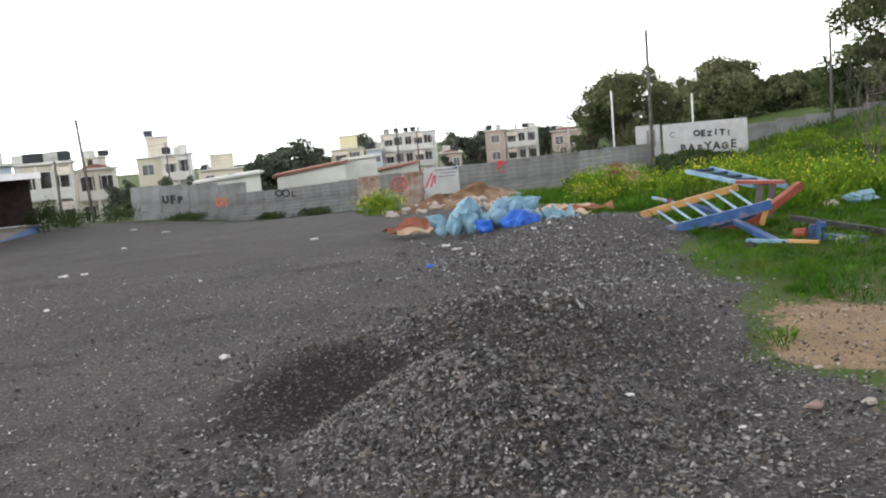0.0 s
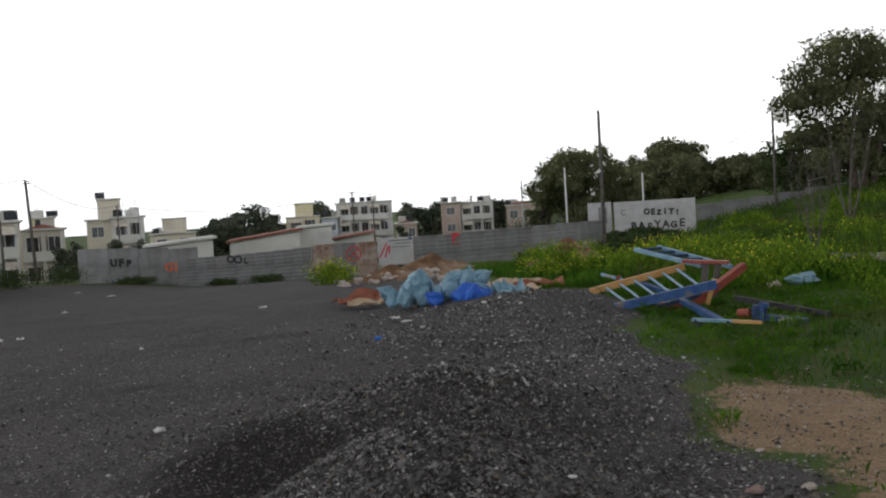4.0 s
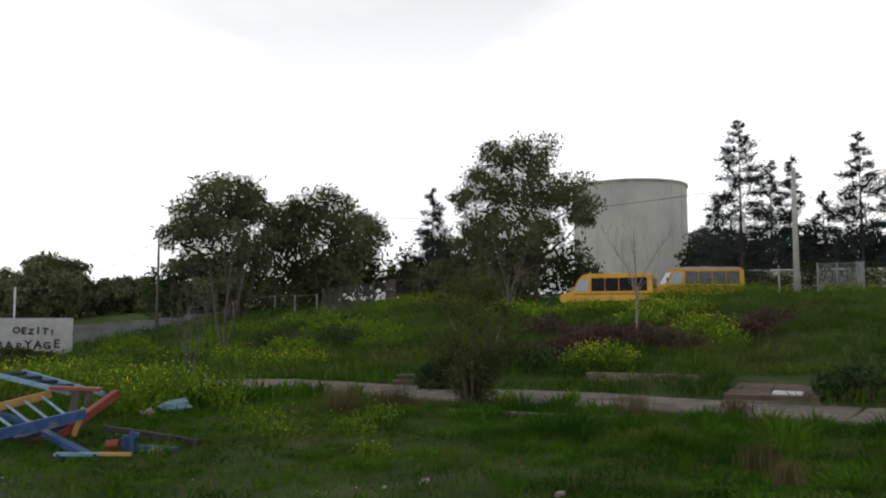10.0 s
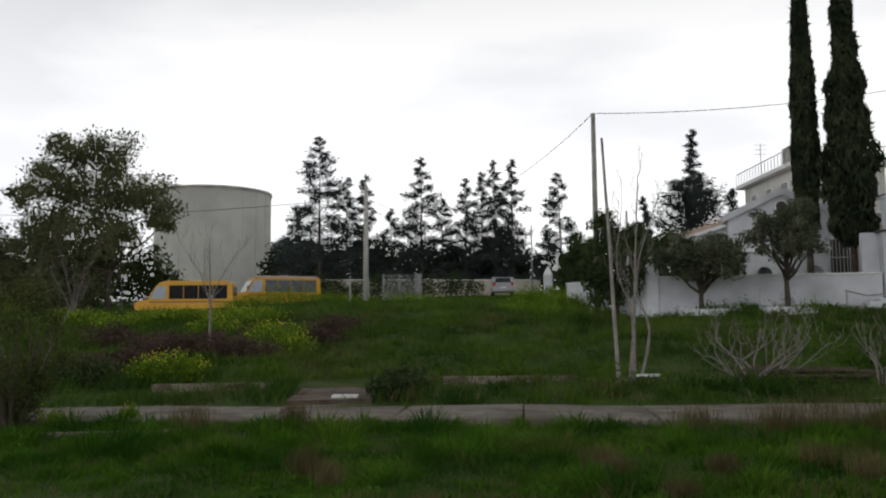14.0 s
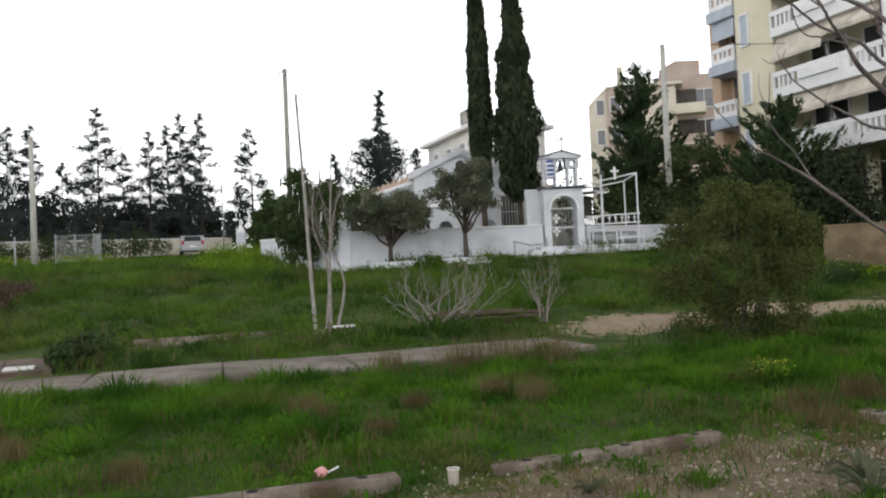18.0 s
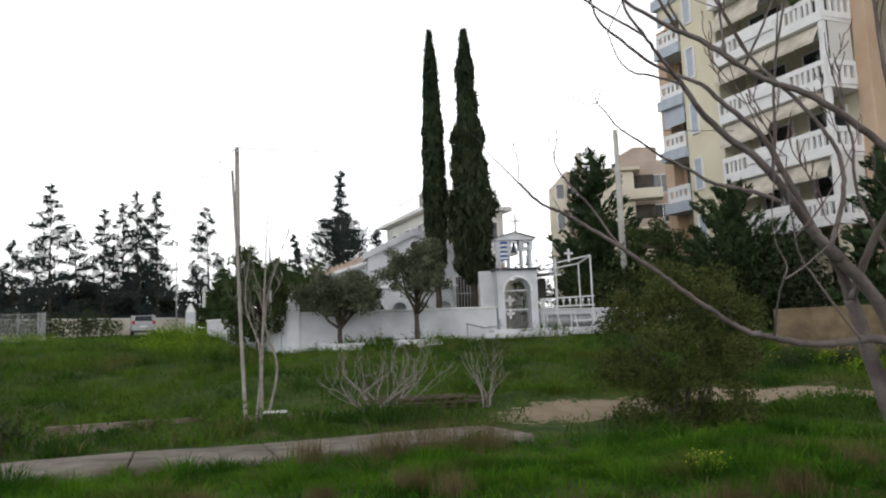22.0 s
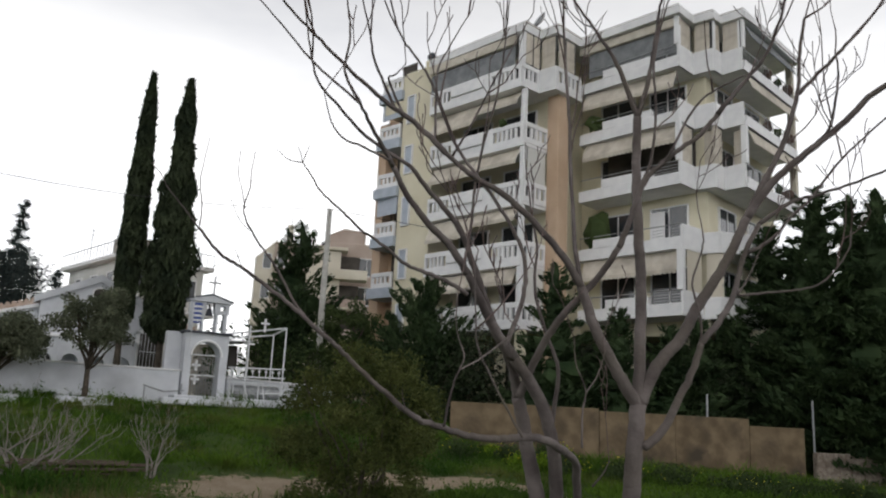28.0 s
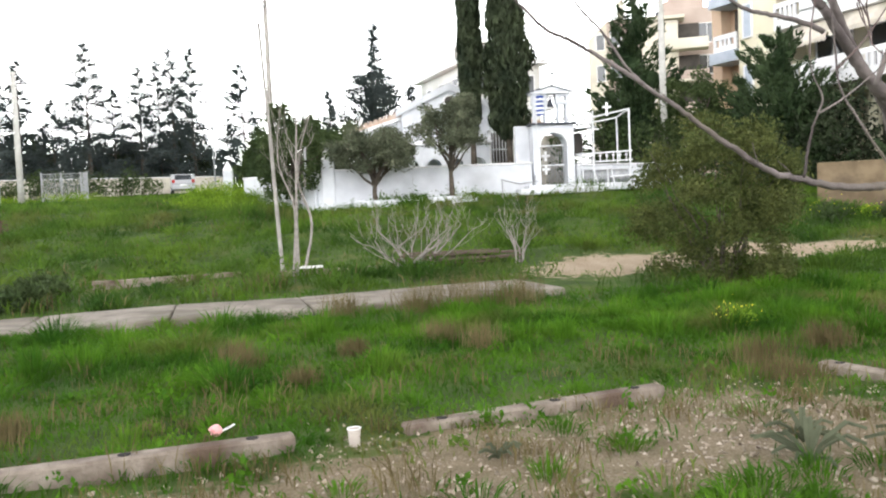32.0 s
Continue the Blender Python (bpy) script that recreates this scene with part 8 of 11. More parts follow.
    T.limb(0.0038, 0.0013, q(116.8, 18.4, 2.10), q(114.7, 19.2, 2.07), q(113.4, 19.6, 2.04), q(112.5, 20.5, 2.01), q(112.1, 21.4, 1.98), q(111.7, 22.6, 1.95), sprout=2.0, first=0.6, up=0.9)
    T.limb(0.0077, 0.0026, q(125.8, 5.8, 2.45), q(126.9, 9.4, 2.42), q(126.9, 12.0, 2.39), q(125.8, 14.3, 2.36), q(124.0, 16.8, 2.33), q(121.8, 19.4, 2.30), q(120.4, 22.1, 2.27), q(119.5, 24.0, 2.24), q(118.2, 25.6, 2.21), q(116.9, 27.1, 2.18), q(115.9, 29.7, 2.15), sprout=3.5, first=0.4)
    T.limb(0.0074, 0.0036, q(122.9, 9.3, 2.35), q(121.8, 10.0, 2.30), q(120.2, 10.6, 2.25), q(118.5, 11.2, 2.20), q(116.8, 12.4, 2.15), q(115.1, 13.4, 2.10))
    T.limb(0.0037, 0.0015, q(115.1, 13.4, 2.10), q(113.4, 14.8, 2.06), q(112.1, 15.8, 2.02), q(111.2, 17.0, 1.99), q(110.6, 17.7, 1.95))
    T.limb(0.0016, 0.0008, q(110.6, 17.7, 1.95), q(109.6, 17.8, 1.94), q(108.7, 18.4, 1.93))
    T.limb(0.0016, 0.0008, q(110.6, 17.7, 1.95), q(110.4, 18.3, 1.94), q(110.2, 18.7, 1.93))
    T.limb(0.0016, 0.0008, q(110.6, 17.7, 1.95), q(110.8, 18.4, 1.94), q(111.0, 18.9, 1.93))
    T.limb(0.0079, 0.0036, q(129.1, 0.8, 2.85), q(129.4, 4.4, 2.80), q(128.5, 6.9, 2.75), q(127.7, 9.8, 2.70), q(127.8, 12.6, 2.65), q(127.5, 14.2, 2.60), sprout=3.0, first=0.45, up=0.9)
    T.limb(0.0055, 0.0024, q(122.6, 11.2, 2.60), q(123.0, 14.0, 2.55), q(123.2, 17.2, 2.50), q(123.8, 20.3, 2.45), q(124.5, 23.0, 2.40), q(125.0, 26.5, 2.35), q(125.1, 29.4, 2.30), sprout=3.0, first=0.4)
    T.limb(0.0051, 0.0018, q(117.0, 21.9, 2.30), q(115.3, 24.9, 2.23), q(114.7, 27.0, 2.17), q(113.8, 29.5, 2.10), sprout=4.0, first=0.2)
    T.limb(0.0040, 0.0014, q(117.7, 21.4, 2.15), q(116.4, 23.8, 2.10), q(116.8, 24.2, 2.05), q(117.6, 25.0, 2.00), sprout=4.0, first=0.2)
    T.limb(0.0043, 0.0015, q(121.4, 18.9, 2.35), q(122.7, 21.1, 2.31), q(124.1, 23.8, 2.28), q(126.1, 27.2, 2.24), q(127.1, 28.7, 2.20), sprout=4.0, first=0.3)
    T.limb(0.0040, 0.0015, q(120.1, 19.8, 2.20), q(120.0, 24.4, 2.17), q(120.8, 26.3, 2.13), q(122.4, 28.8, 2.10), sprout=4.0, first=0.3)
    T.limb(0.0175, 0.0124, q(130.4, -12.0, 2.94), q(131.0, -8.8, 2.95), q(130.9, -6.6, 2.95), q(130.8, -3.7, 2.83), q(130.7, -1.9, 2.72), q(130.0, -1.1, 2.60), name="stem")
    T.limb(0.0135, 0.0107, q(130.0, -1.1, 2.60), q(128.5, -0.4, 2.47), q(127.1, -0.3, 2.33), q(125.4, -0.5, 2.20))
    T.limb(0.0099, 0.0062, q(125.4, -0.5, 2.20), q(123.4, -0.4, 2.10), q(121.7, 0.1, 2.00), q(119.9, 0.6, 1.90), q(118.5, 1.5, 1.80))
    T.limb(0.0062, 0.0041, q(118.5, 1.5, 1.80), q(116.9, 2.8, 1.77), q(115.0, 4.4, 1.74), q(113.7, 5.5, 1.71), q(111.9, 6.9, 1.68))
    T.limb(0.0047, 0.0028, q(111.9, 6.9, 1.68), q(110.0, 8.3, 1.66), q(108.2, 9.5, 1.65), q(107.0, 10.2, 1.63), q(105.5, 11.0, 1.62), q(103.9, 12.6, 1.60))
    T.limb(0.0017, 0.0008, q(103.9, 12.6, 1.60), q(102.8, 13.8, 1.59), q(101.7, 14.9, 1.58), q(101.1, 15.8, 1.56), q(100.4, 16.4, 1.55))
    T.limb(0.0017, 0.0007, q(104.0, 12.7, 1.60), q(104.0, 14.1, 1.60), q(103.7, 15.6, 1.59), q(103.8, 16.9, 1.58), q(104.0, 18.6, 1.58))
    T.limb(0.0029, 0.0020, q(111.9, 6.9, 1.68), q(110.8, 8.2, 1.67), q(109.4, 10.4, 1.65), q(108.2, 11.8, 1.64), q(107.2, 13.1, 1.62))
    T.limb(0.0020, 0.0008, q(107.2, 13.1, 1.62), q(106.8, 14.2, 1.62), q(107.1, 15.6, 1.61), q(107.1, 16.7, 1.60), q(107.2, 18.1, 1.60))
    T.limb(0.0013, 0.0006, q(106.9, 14.2, 1.62), q(106.6, 15.3, 1.61), q(106.2, 16.6, 1.61), q(106.2, 18.1, 1.60))
    T.limb(0.0010, 0.0006, q(107.4, 12.7, 1.64), q(106.6, 13.4, 1.63), q(105.9, 14.7, 1.62))
    T.limb(0.0010, 0.0006, q(107.1, 10.2, 1.62), q(106.8, 10.8, 1.61), q(106.5, 11.4, 1.60))
    T.limb(0.0031, 0.0018, q(121.7, 0.2, 1.82), q(122.0, 2.0, 1.79), q(122.3, 3.3, 1.77), q(122.6, 4.1, 1.74))
    T.limb(0.0024, 0.0013, q(122.6, 4.1, 1.74), q(124.0, 4.9, 1.79), q(125.5, 6.1, 1.85), q(126.7, 7.2, 1.90), sprout=3.0, first=0.5, up=0.8)
    T.limb(0.0021, 0.0009, q(122.6, 4.1, 1.74), q(122.9, 5.1, 1.73), q(122.4, 6.5, 1.73), q(122.2, 7.5, 1.72), sprout=4.0, first=0.4, up=0.9)
    T.limb(0.0039, 0.0015, q(127.1, -0.3, 2.25), q(125.8, 1.9, 2.23), q(124.8, 3.7, 2.20), q(123.8, 5.8, 2.17), q(123.6, 8.1, 2.15), q(123.4, 10.9, 2.12), q(123.6, 12.5, 2.10), sprout=5.0, first=0.4, up=0.8)
    T.limb(0.0012, 0.0007, q(121.1, 0.3, 1.80), q(120.6, 0.9, 1.79), q(120.2, 1.3, 1.78))
    T.limb(0.0015, 0.0007, q(119.0, 1.3, 1.75), q(118.8, 2.0, 1.73), q(118.7, 2.6, 1.72))
    T.limb(0.0012, 0.0006, q(113.7, 5.6, 1.70), q(113.2, 6.1, 1.69), q(112.8, 6.5, 1.68))
    T.limb(0.0041, 0.0015, q(131.8, -3.3, 2.95), q(132.5, -2.4, 2.92), q(132.9, -1.6, 2.90), sprout=2.0, up=0.6)
    T.limb(0.0036, 0.0016, q(131.1, -0.8, 2.60), q(131.1, 1.5, 2.58), q(131.3, 3.0, 2.55), q(130.6, 4.9, 2.52), q(130.5, 6.4, 2.50), sprout=3.0, first=0.2)
    T.limb(0.0030, 0.0013, q(131.3, 2.8, 2.50), q(132.1, 4.1, 2.50), q(132.6, 5.7, 2.50), sprout=3.0, first=0.4)
    return T.done()


near_tree()


def sapling(name, x, y, stems, label, seed, bark=M_PALETWIG, twig=M_PALETWIG, sprout=2.0, up=0.8):
    T = BareTree(name, label, x, y, seed, bark, twig)
    for r, pts in stems:
        T.limb(r, r * 0.2, *pts, name="stem", sprout=sprout, first=0.45, up=up)
    return T.done()


sapling("bare_sapling", 18.4, 0.4, ((0.05, ((0, -0.1, 0), (0.0, -0.16, 2.0), (0.05, -0.3, 4.6))), (0.04, ((0.05, -0.2, 0), (0, -0.45, 1.2), (0.05, -0.2, 2.4), (0.0, -0.75, 4.2))), (0.032, ((0, 0, 0), (0, -0.1, 1.5), (0, 0.2, 2.6), (0.1, 0.05, 4.0)))), "slender bare sapling with pale stems", 31, sprout=2.6)
thing("leaning_post", MB().tube(bend((18.6, 0.62, 0.2), (18.6, 0.86, 5.7), 0.004, 5, 3), [0.045, 0.043, 0.04, 0.036, 0.032, 0.028], 8), M_POLEG, "thin grey leaning wooden post beside a sapling", "post")
x_, y_ = polar(60.5, 24.8)
sapling("bare_sapling", x_, y_, ((0.055, ((0, 0, 0), (0.02, 0, 1.4), (0, 0.05, 3.3))), (0.02, ((0, 0, 1.7), (0.1, -0.4, 2.5), (0.2, -0.9, 3.2))), (0.02, ((0, 0, 1.6), (0, 0.3, 2.4), (0, 0.8, 3.1)))), "small bare tree with a whitish trunk", 32, sprout=3.0)
x_, y_ = polar(32.6, 34)
sapling("bare_sapling", x_, y_, ((0.06, ((0, 0, 0), (0.1, 0, 2.2), (0.5, 0, 5.4))), (0.05, ((0, 0, 0.3), (-0.4, 0, 2.2), (-0.7, 0.2, 4.8))), (0.05, ((0, 0, 0.3), (0.5, 0, 1.9), (1.3, 0.2, 4.6))), (0.03, ((0, 0, 0.8), (-0.9, 0, 2.4), (-1.6, 0, 3.6)))), "many-stemmed leafless tree on the bank", 33, M_BARK, M_BARK, 2.6)
x_, y_ = polar(30.4, 20.6)
sapling("bare_sapling", x_, y_, tuple((0.018, ((0, 0, 0), (0.15 * c, 0.1 * s_, 0.8), (0.5 * c, 0.3 * s_, 1.9 + 0.2 * s_))) for c, s_ in ((1, 0.2), (-1, 0.4), (0.4, -0.6), (-0.5, 0.9), (0.1, 0.5))), "bare bushy sapling beside the footpath", 34, M_BARK, M_BARK, 3.4)
x_, y_ = polar(52.2, 42)
sapling("bare_sapling", x_, y_, ((0.07, ((0, 0, 0), (0.3, 0, 1.5), (0.9, -0.6, 3.6))), (0.06, ((0, 0, 0.2), (-0.5, 0.4, 1.6), (-1.3, 0.9, 3.2))), (0.05, ((0, 0, 0.4), (0.1, 0.5, 2.0), (0.2, 1.4, 4.4)))), "crooked bare tree at the head of the bank", 35, M_BARK, M_TWIG, 2.8)
x_, y_ = polar(49.7, 19.2)
sapling("bare_sapling", x_, y_, ((0.03, ((0, 0, 0), (0.2, -0.25, 1.0), (0.5, -0.6, 2.1))), (0.022, ((0, 0, 0.2), (-0.3, 0.3, 1.1), (-0.4, 0.8, 2.0)))), "leaning bare sapling beside the shrub", 36, M_PALETWIG, M_PALETWIG, 2.4)


def twig_shrub(x, y, w, h, n, seed, label):
    g = random.Random(seed)
    T = BareTree("bare_shrub", label, x, y, seed, M_PALETWIG, M_PALETWIG, "shrub")
    for k in range(n):
        a = 2 * math.pi * (k + g.random()) / n
        r = w / 2 * g.uniform(0.4, 1.0)
        z = h * g.uniform(0.7, 1.15)
        b = a + g.uniform(-0.7, 0.7)
        T.limb(g.uniform(0.024, 0.04), 0.009, (0.08 * math.cos(a), 0.08 * math.sin(a), 0), (r * 0.55 * math.cos(a), r * 0.55 * math.sin(a), z * g.uniform(0.3, 0.55)), (r * math.cos(b), r * math.sin(b), z * 0.8), name="stem", sprout=3.0, first=0.35, up=0.5)
    return T.done()


twig_shrub(18.5, -2.2, 3.0, 1.15, 13, 41, "pale leafless fig shrub spreading low over the bank")
twig_shrub(18.5, -4.6, 0.9, 1.0, 6, 42, "small pale leafless shrub on the bank")


def leaf_bush(name, x, y, w, h, n, leaf, material, label, seed, stems=9, low=0.12, aspect=0.35, foot=1.0):
    g = np.random.default_rng(seed)
    z = ground_z(x, y) - 0.05
    ob = tagged(empty(name, x, y, z), label, "bush")
    for k in range(stems):
        a = 2 * math.pi * (k + g.random()) / stems
        r = w * g.uniform(0.15, 0.4)
        part("stem", MB().tube(bend((0.1 * math.cos(a), 0.1 * math.sin(a), 0), (r * math.cos(a), r * math.sin(a), h * g.uniform(0.5, 0.9)), 0.12, 5, seed + k), [0.028, 0.024, 0.02, 0.015, 0.01, 0.005], 5), M_BARKD, ob)
    pts = []
    for k in range(80):
        t = low + (0.97 - low) * g.random()
        R = w / 2 * float(np.interp(t, (0, 0.25, 0.6, 0.85, 1), (0.62 * foot, 0.88 * foot, 0.95, 0.7, 0.25)))
        a, r = g.uniform(0, 2 * math.pi), R * math.sqrt(g.uniform(0.1, 1.0))
        pts.append(ball_points((r * math.cos(a), r * math.sin(a), h * t), (w * 0.11, w * 0.11, h * 0.1), n // 80, g, 0.0))
    pts = np.concatenate(pts)
    crown_part("foliage", pts, g.uniform(0.6, 1.3, len(pts)) * leaf, material, ob, aspect, 0.3)
    return ob


leaf_bush("bush", 14.55, -7.45, 3.4, 2.95, 36000, 0.085, M_BUSH, "rounded olive-green bush at the end of the footpath", 51, 14, 0.03)
x_, y_ = polar(49.0, 14.7)
leaf_bush("bush", x_, y_, 2.3, 2.4, 12000, 0.066, M_BUSH, "open twiggy grey-green bush beside the footpath", 52, 18, 0.1, 0.35, 0.45)

for k, (az, d, w, h) in enumerate(((18.5, 50.5, 2.6, 1.25), (20.0, 51.0, 3.0, 1.2), (21.6, 51.5, 2.0, 0.7))):
    x_, y_ = polar(az, d)
    leaf_bush("bush", x_, y_, w, h, 2600, 0.24, M_SHRUB, "dense dark green bush below the painted panel", 60 + k, 6)


# ---- flowering weeds and scrub ----
def weed(x, y, w, h, label, seed, leafm=M_MUSTARD, petals=1.0, leaf=0.12, n=900, name="mustard_plant", group="flowering weeds"):
    g = np.random.default_rng(seed)
    z = ground_z(x, y) - 0.03
    ob = tagged(empty(name, x, y, z), label, "plant", group)
    mb = MB()
    for k in range(10):
        a, r = g.uniform(0, 6.28), w * 0.4 * math.sqrt(g.random())
        mb.tube([(r * 0.4 * math.cos(a), r * 0.4 * math.sin(a), 0), (r * math.cos(a), r * math.sin(a), h * 0.8)], [0.012, 0.005], 4, cap=False)
    part("stalk_growth", mb, leafm, ob)["kind"] = "stuff"
    n = int(n * 0.75)
    pts = ball_points((0, 0, h * 0.42), (w * 0.5, w * 0.5, h * 0.48), n, g, 0.0)
    pts[:, 2] += 0.18 * h * np.sin(pts[:, 0] * 9 / w + seed) * np.cos(pts[:, 1] * 8 / w)
    crown_part("leaves", pts[pts[:, 2] > 0.02], leaf, leafm, ob, 0.4, 0.5)
    if petals:
        m = int(n * 0.3 * petals)
        p = ball_points((0, 0, h * 0.5), (w * 0.55, w * 0.55, h * 0.62), m, g, 0.6)
        p = p[p[:, 2] > h * 0.4]
        crown_part("blossom", p, leaf * 0.36, M_FLOWER, ob, 0.9)["kind"] = "stuff"
    return ob


x_, y_ = polar(-1.7, 27.0)
weed(x_, y_, 1.75, 0.85, "bright yellow flowering mustard clump on the lot", 1, n=1800, petals=1.4)
WEEDS = np.random.default_rng(77)
for k in range(40):
    az, d = WEEDS.uniform(12.0, 29.0), WEEDS.uniform(15.5, 30)
    x_, y_ = polar(az, d)
    if 10.0 < x_ < 13.4 and y_ < 24 or (x_ < 5.0 and y_ < 17):
        continue
    weed(x_, y_, WEEDS.uniform(0.9, 2.0), WEEDS.uniform(0.45, 0.95), "yellow flowering mustard among long grass", 100 + k, petals=WEEDS.uniform(0.15, 0.6), n=800)
for k in range(40):
    az, d = WEEDS.uniform(20, 44), WEEDS.uniform(30, 52)
    x_, y_ = polar(az, d)
    weed(x_, y_, WEEDS.uniform(1.2, 2.6), WEEDS.uniform(0.5, 1.0), "yellow-green mustard patch on the bank", 160 + k, petals=WEEDS.uniform(0.0, 0.22), n=700, leaf=0.16)
def mustard_patch(rows, seed):
    for k, (az, d, w, h, pt) in enumerate(rows):
        x, y = polar(az, d)
        weed(x, y, w * 1.3, h * 1.1, "yellow flowering mustard on the bank", seed + k, petals=pt * 0.6, n=1200, leaf=0.13)


mustard_patch(((56.6, 35, 1.5, 0.55, 0.9), (57.8, 35.5, 1.8, 0.6, 1.2), (58.9, 35, 1.7, 0.6, 1.2), (59.9, 35, 1.3, 0.5, 1.0), (60.8, 29.8, 1.5, 0.6, 0.9), (61.9, 31.5, 1.9, 0.7, 1.2), (63.0, 32.5, 2.0, 0.8, 1.3), (64.2, 33.0, 1.6, 0.7, 1.1), (62.4, 34.5, 2.0, 0.6, 0.9), (64.4, 26.8, 1.2, 0.7, 1.1), (65.2, 25.6, 1.3, 0.85, 1.4), (66.1, 24.6, 1.1, 0.7, 1.2)), 220)
mustard_patch(((57.0, 21.2, 1.0, 0.65, 1.0), (58.2, 20.9, 1.2, 0.75, 1.2), (59.0, 21.4, 0.9, 0.6, 0.9), (62.4, 56, 2.4, 0.6, 0.5), (63.6, 56, 2.6, 0.95, 0.7), (64.9, 56, 2.8, 1.2, 0.8), (66.2, 56.5, 3.0, 1.25, 0.8), (67.6, 57, 2.8, 1.0, 0.6), (69.0, 57, 2.6, 0.8, 0.4), (70.4, 60, 2.6, 0.5, 0.3)), 232)
mustard_patch(((43.4, 50, 2.6, 0.7, 1.0), (44.6, 50.5, 2.8, 0.8, 1.2), (45.8, 51, 2.6, 0.8, 1.2), (47.0, 51, 2.8, 0.9, 1.3), (48.2, 50, 2.6, 0.8, 1.0), (51.6, 38, 2.2, 0.8, 1.0), (52.4, 37, 2.0, 0.8, 1.1), (53.2, 37, 1.8, 0.7, 0.9), (55.2, 35, 1.8, 0.6, 1.0)), 242)
mustard_patch(((36.2, 26.6, 1.3, 0.6, 1.0), (37.2, 27, 1.5, 0.6, 1.2), (38.3, 27.3, 1.2, 0.5, 0.9), (33.8, 31, 1.8, 0.7, 0.7), (83, 44, 2.5, 1.0, 0.3), (85, 40, 2.2, 0.9, 0.4), (74, 54, 3, 0.7, 0.2)), 251)
for k in range(16):
    x_, y_ = polar(WEEDS.uniform(80.5, 86.5), WEEDS.uniform(33, 40))
    weed(x_, y_, WEEDS.uniform(1.4, 2.4), WEEDS.uniform(0.4, 0.8), "tall yellow-green weeds on the knoll by the yard", 420 + k, petals=0, n=800, leaf=0.11)
for k in range(14):
    x_, y_ = polar(WEEDS.uniform(122, 131), WEEDS.uniform(25.5, 28))
    weed(x_, y_, WEEDS.uniform(0.7, 1.4), WEEDS.uniform(0.5, 0.9), "yellow oxalis and mustard below the retaining wall", 260 + k, M_SHRUB if k % 2 else M_MUSTARD, petals=WEEDS.uniform(0.1, 0.35), n=600)
for k in range(18):
    x_, y_ = polar(WEEDS.uniform(131, 150), WEEDS.uniform(24.5, 29))
    weed(x_, y_, WEEDS.uniform(0.9, 1.8), WEEDS.uniform(0.4, 0.8), "leafy weeds with yellow flowers below the wall", 290 + k, M_SHRUB, petals=0.08, n=600)
for k, (x_, y_, w, h, p) in enumerate(((9.55, -5.15, 0.5, 0.35, 0.8), (6.7, 9.3, 0.9, 0.4, 0.3), (7.6, 8.9, 0.9, 0.35, 0.3), (8.6, 9.4, 0.7, 0.35, 0.25), (7.1, 10.4, 1.0, 0.45, 0.3), (6.4, 7.2, 0.5, 0.25, 0.2), (11.4, 9.2, 0.5, 0.4, 0.4), (12.0, 8.2, 0.4, 0.4, 0.3), (8.0, 12.5, 1.0, 0.55, 0.4), (6.6, 12.9, 1.1, 0.6, 0.6), (7.2, 14.6, 1.2, 0.7, 0.6), (4.5, -4.6, 0.4, 0.25, 1.0), (9.3, 14.2, 1.2, 0.7, 0.8))):
    weed(x_, y_, w, h, "yellow wild flowers in the grass", 320 + k, petals=p, n=380, leaf=0.07)
for k, (az, d, w, h) in enumerate(((19.0, 33, 2.6, 1.2), (21.2, 34, 2.6, 1.3), (12.2, 30, 1.2, 0.8), (-23.0, 47, 2.2, 1.7), (-14.5, 57, 3, 0.6), (-9, 53, 2.0, 0.5), (-6, 53, 2.4, 0.6), (-21.5, 50, 2.5, 1.2), (-18.8, 56, 3.0, 1.3), (72.6, 16.4, 1.0, 0.6), (73.4, 17.2, 1.1, 0.65), (47.0, 17.6, 1.2, 0.8), (53.0, 21.5, 1.6, 0.8), (40.5, 33, 2.4, 1.1), (36.0, 37, 2.4, 1.0))):
    x_, y_ = polar(az, d)
    weed(x_, y_, w, h, "dark green leafy shrub among the grass", 350 + k, M_SHRUB, 0, 0.16, 1500, "low_shrub", "low shrubs")
for k, (az, d, w, h) in enumerate(((57.6, 24.5, 2.0, 0.8), (59.5, 25, 2.2, 0.8), (62, 24.5, 1.8, 0.8), (63.8, 24, 1.6, 0.75), (55.5, 24, 1.8, 0.7), (53.0, 23.5, 1.6, 0.7), (68.5, 27, 1.6, 0.9), (69.5, 29, 1.4, 0.7), (36.5, 40, 1.8, 0.6), (57.0, 27, 2.0, 0.9), (54.5, 28, 2.0, 0.9), (60.8, 27, 1.4, 0.7), (68.0, 26.4, 1.5, 0.6))):
    x_, y_ = polar(az, d)
    weed(x_, y_, w, h, "dead reddish-brown scrub on the bank", 380 + k, M_BROWNSCRUB, 0, 0.13, 1300, "dead_scrub", "dead scrub")


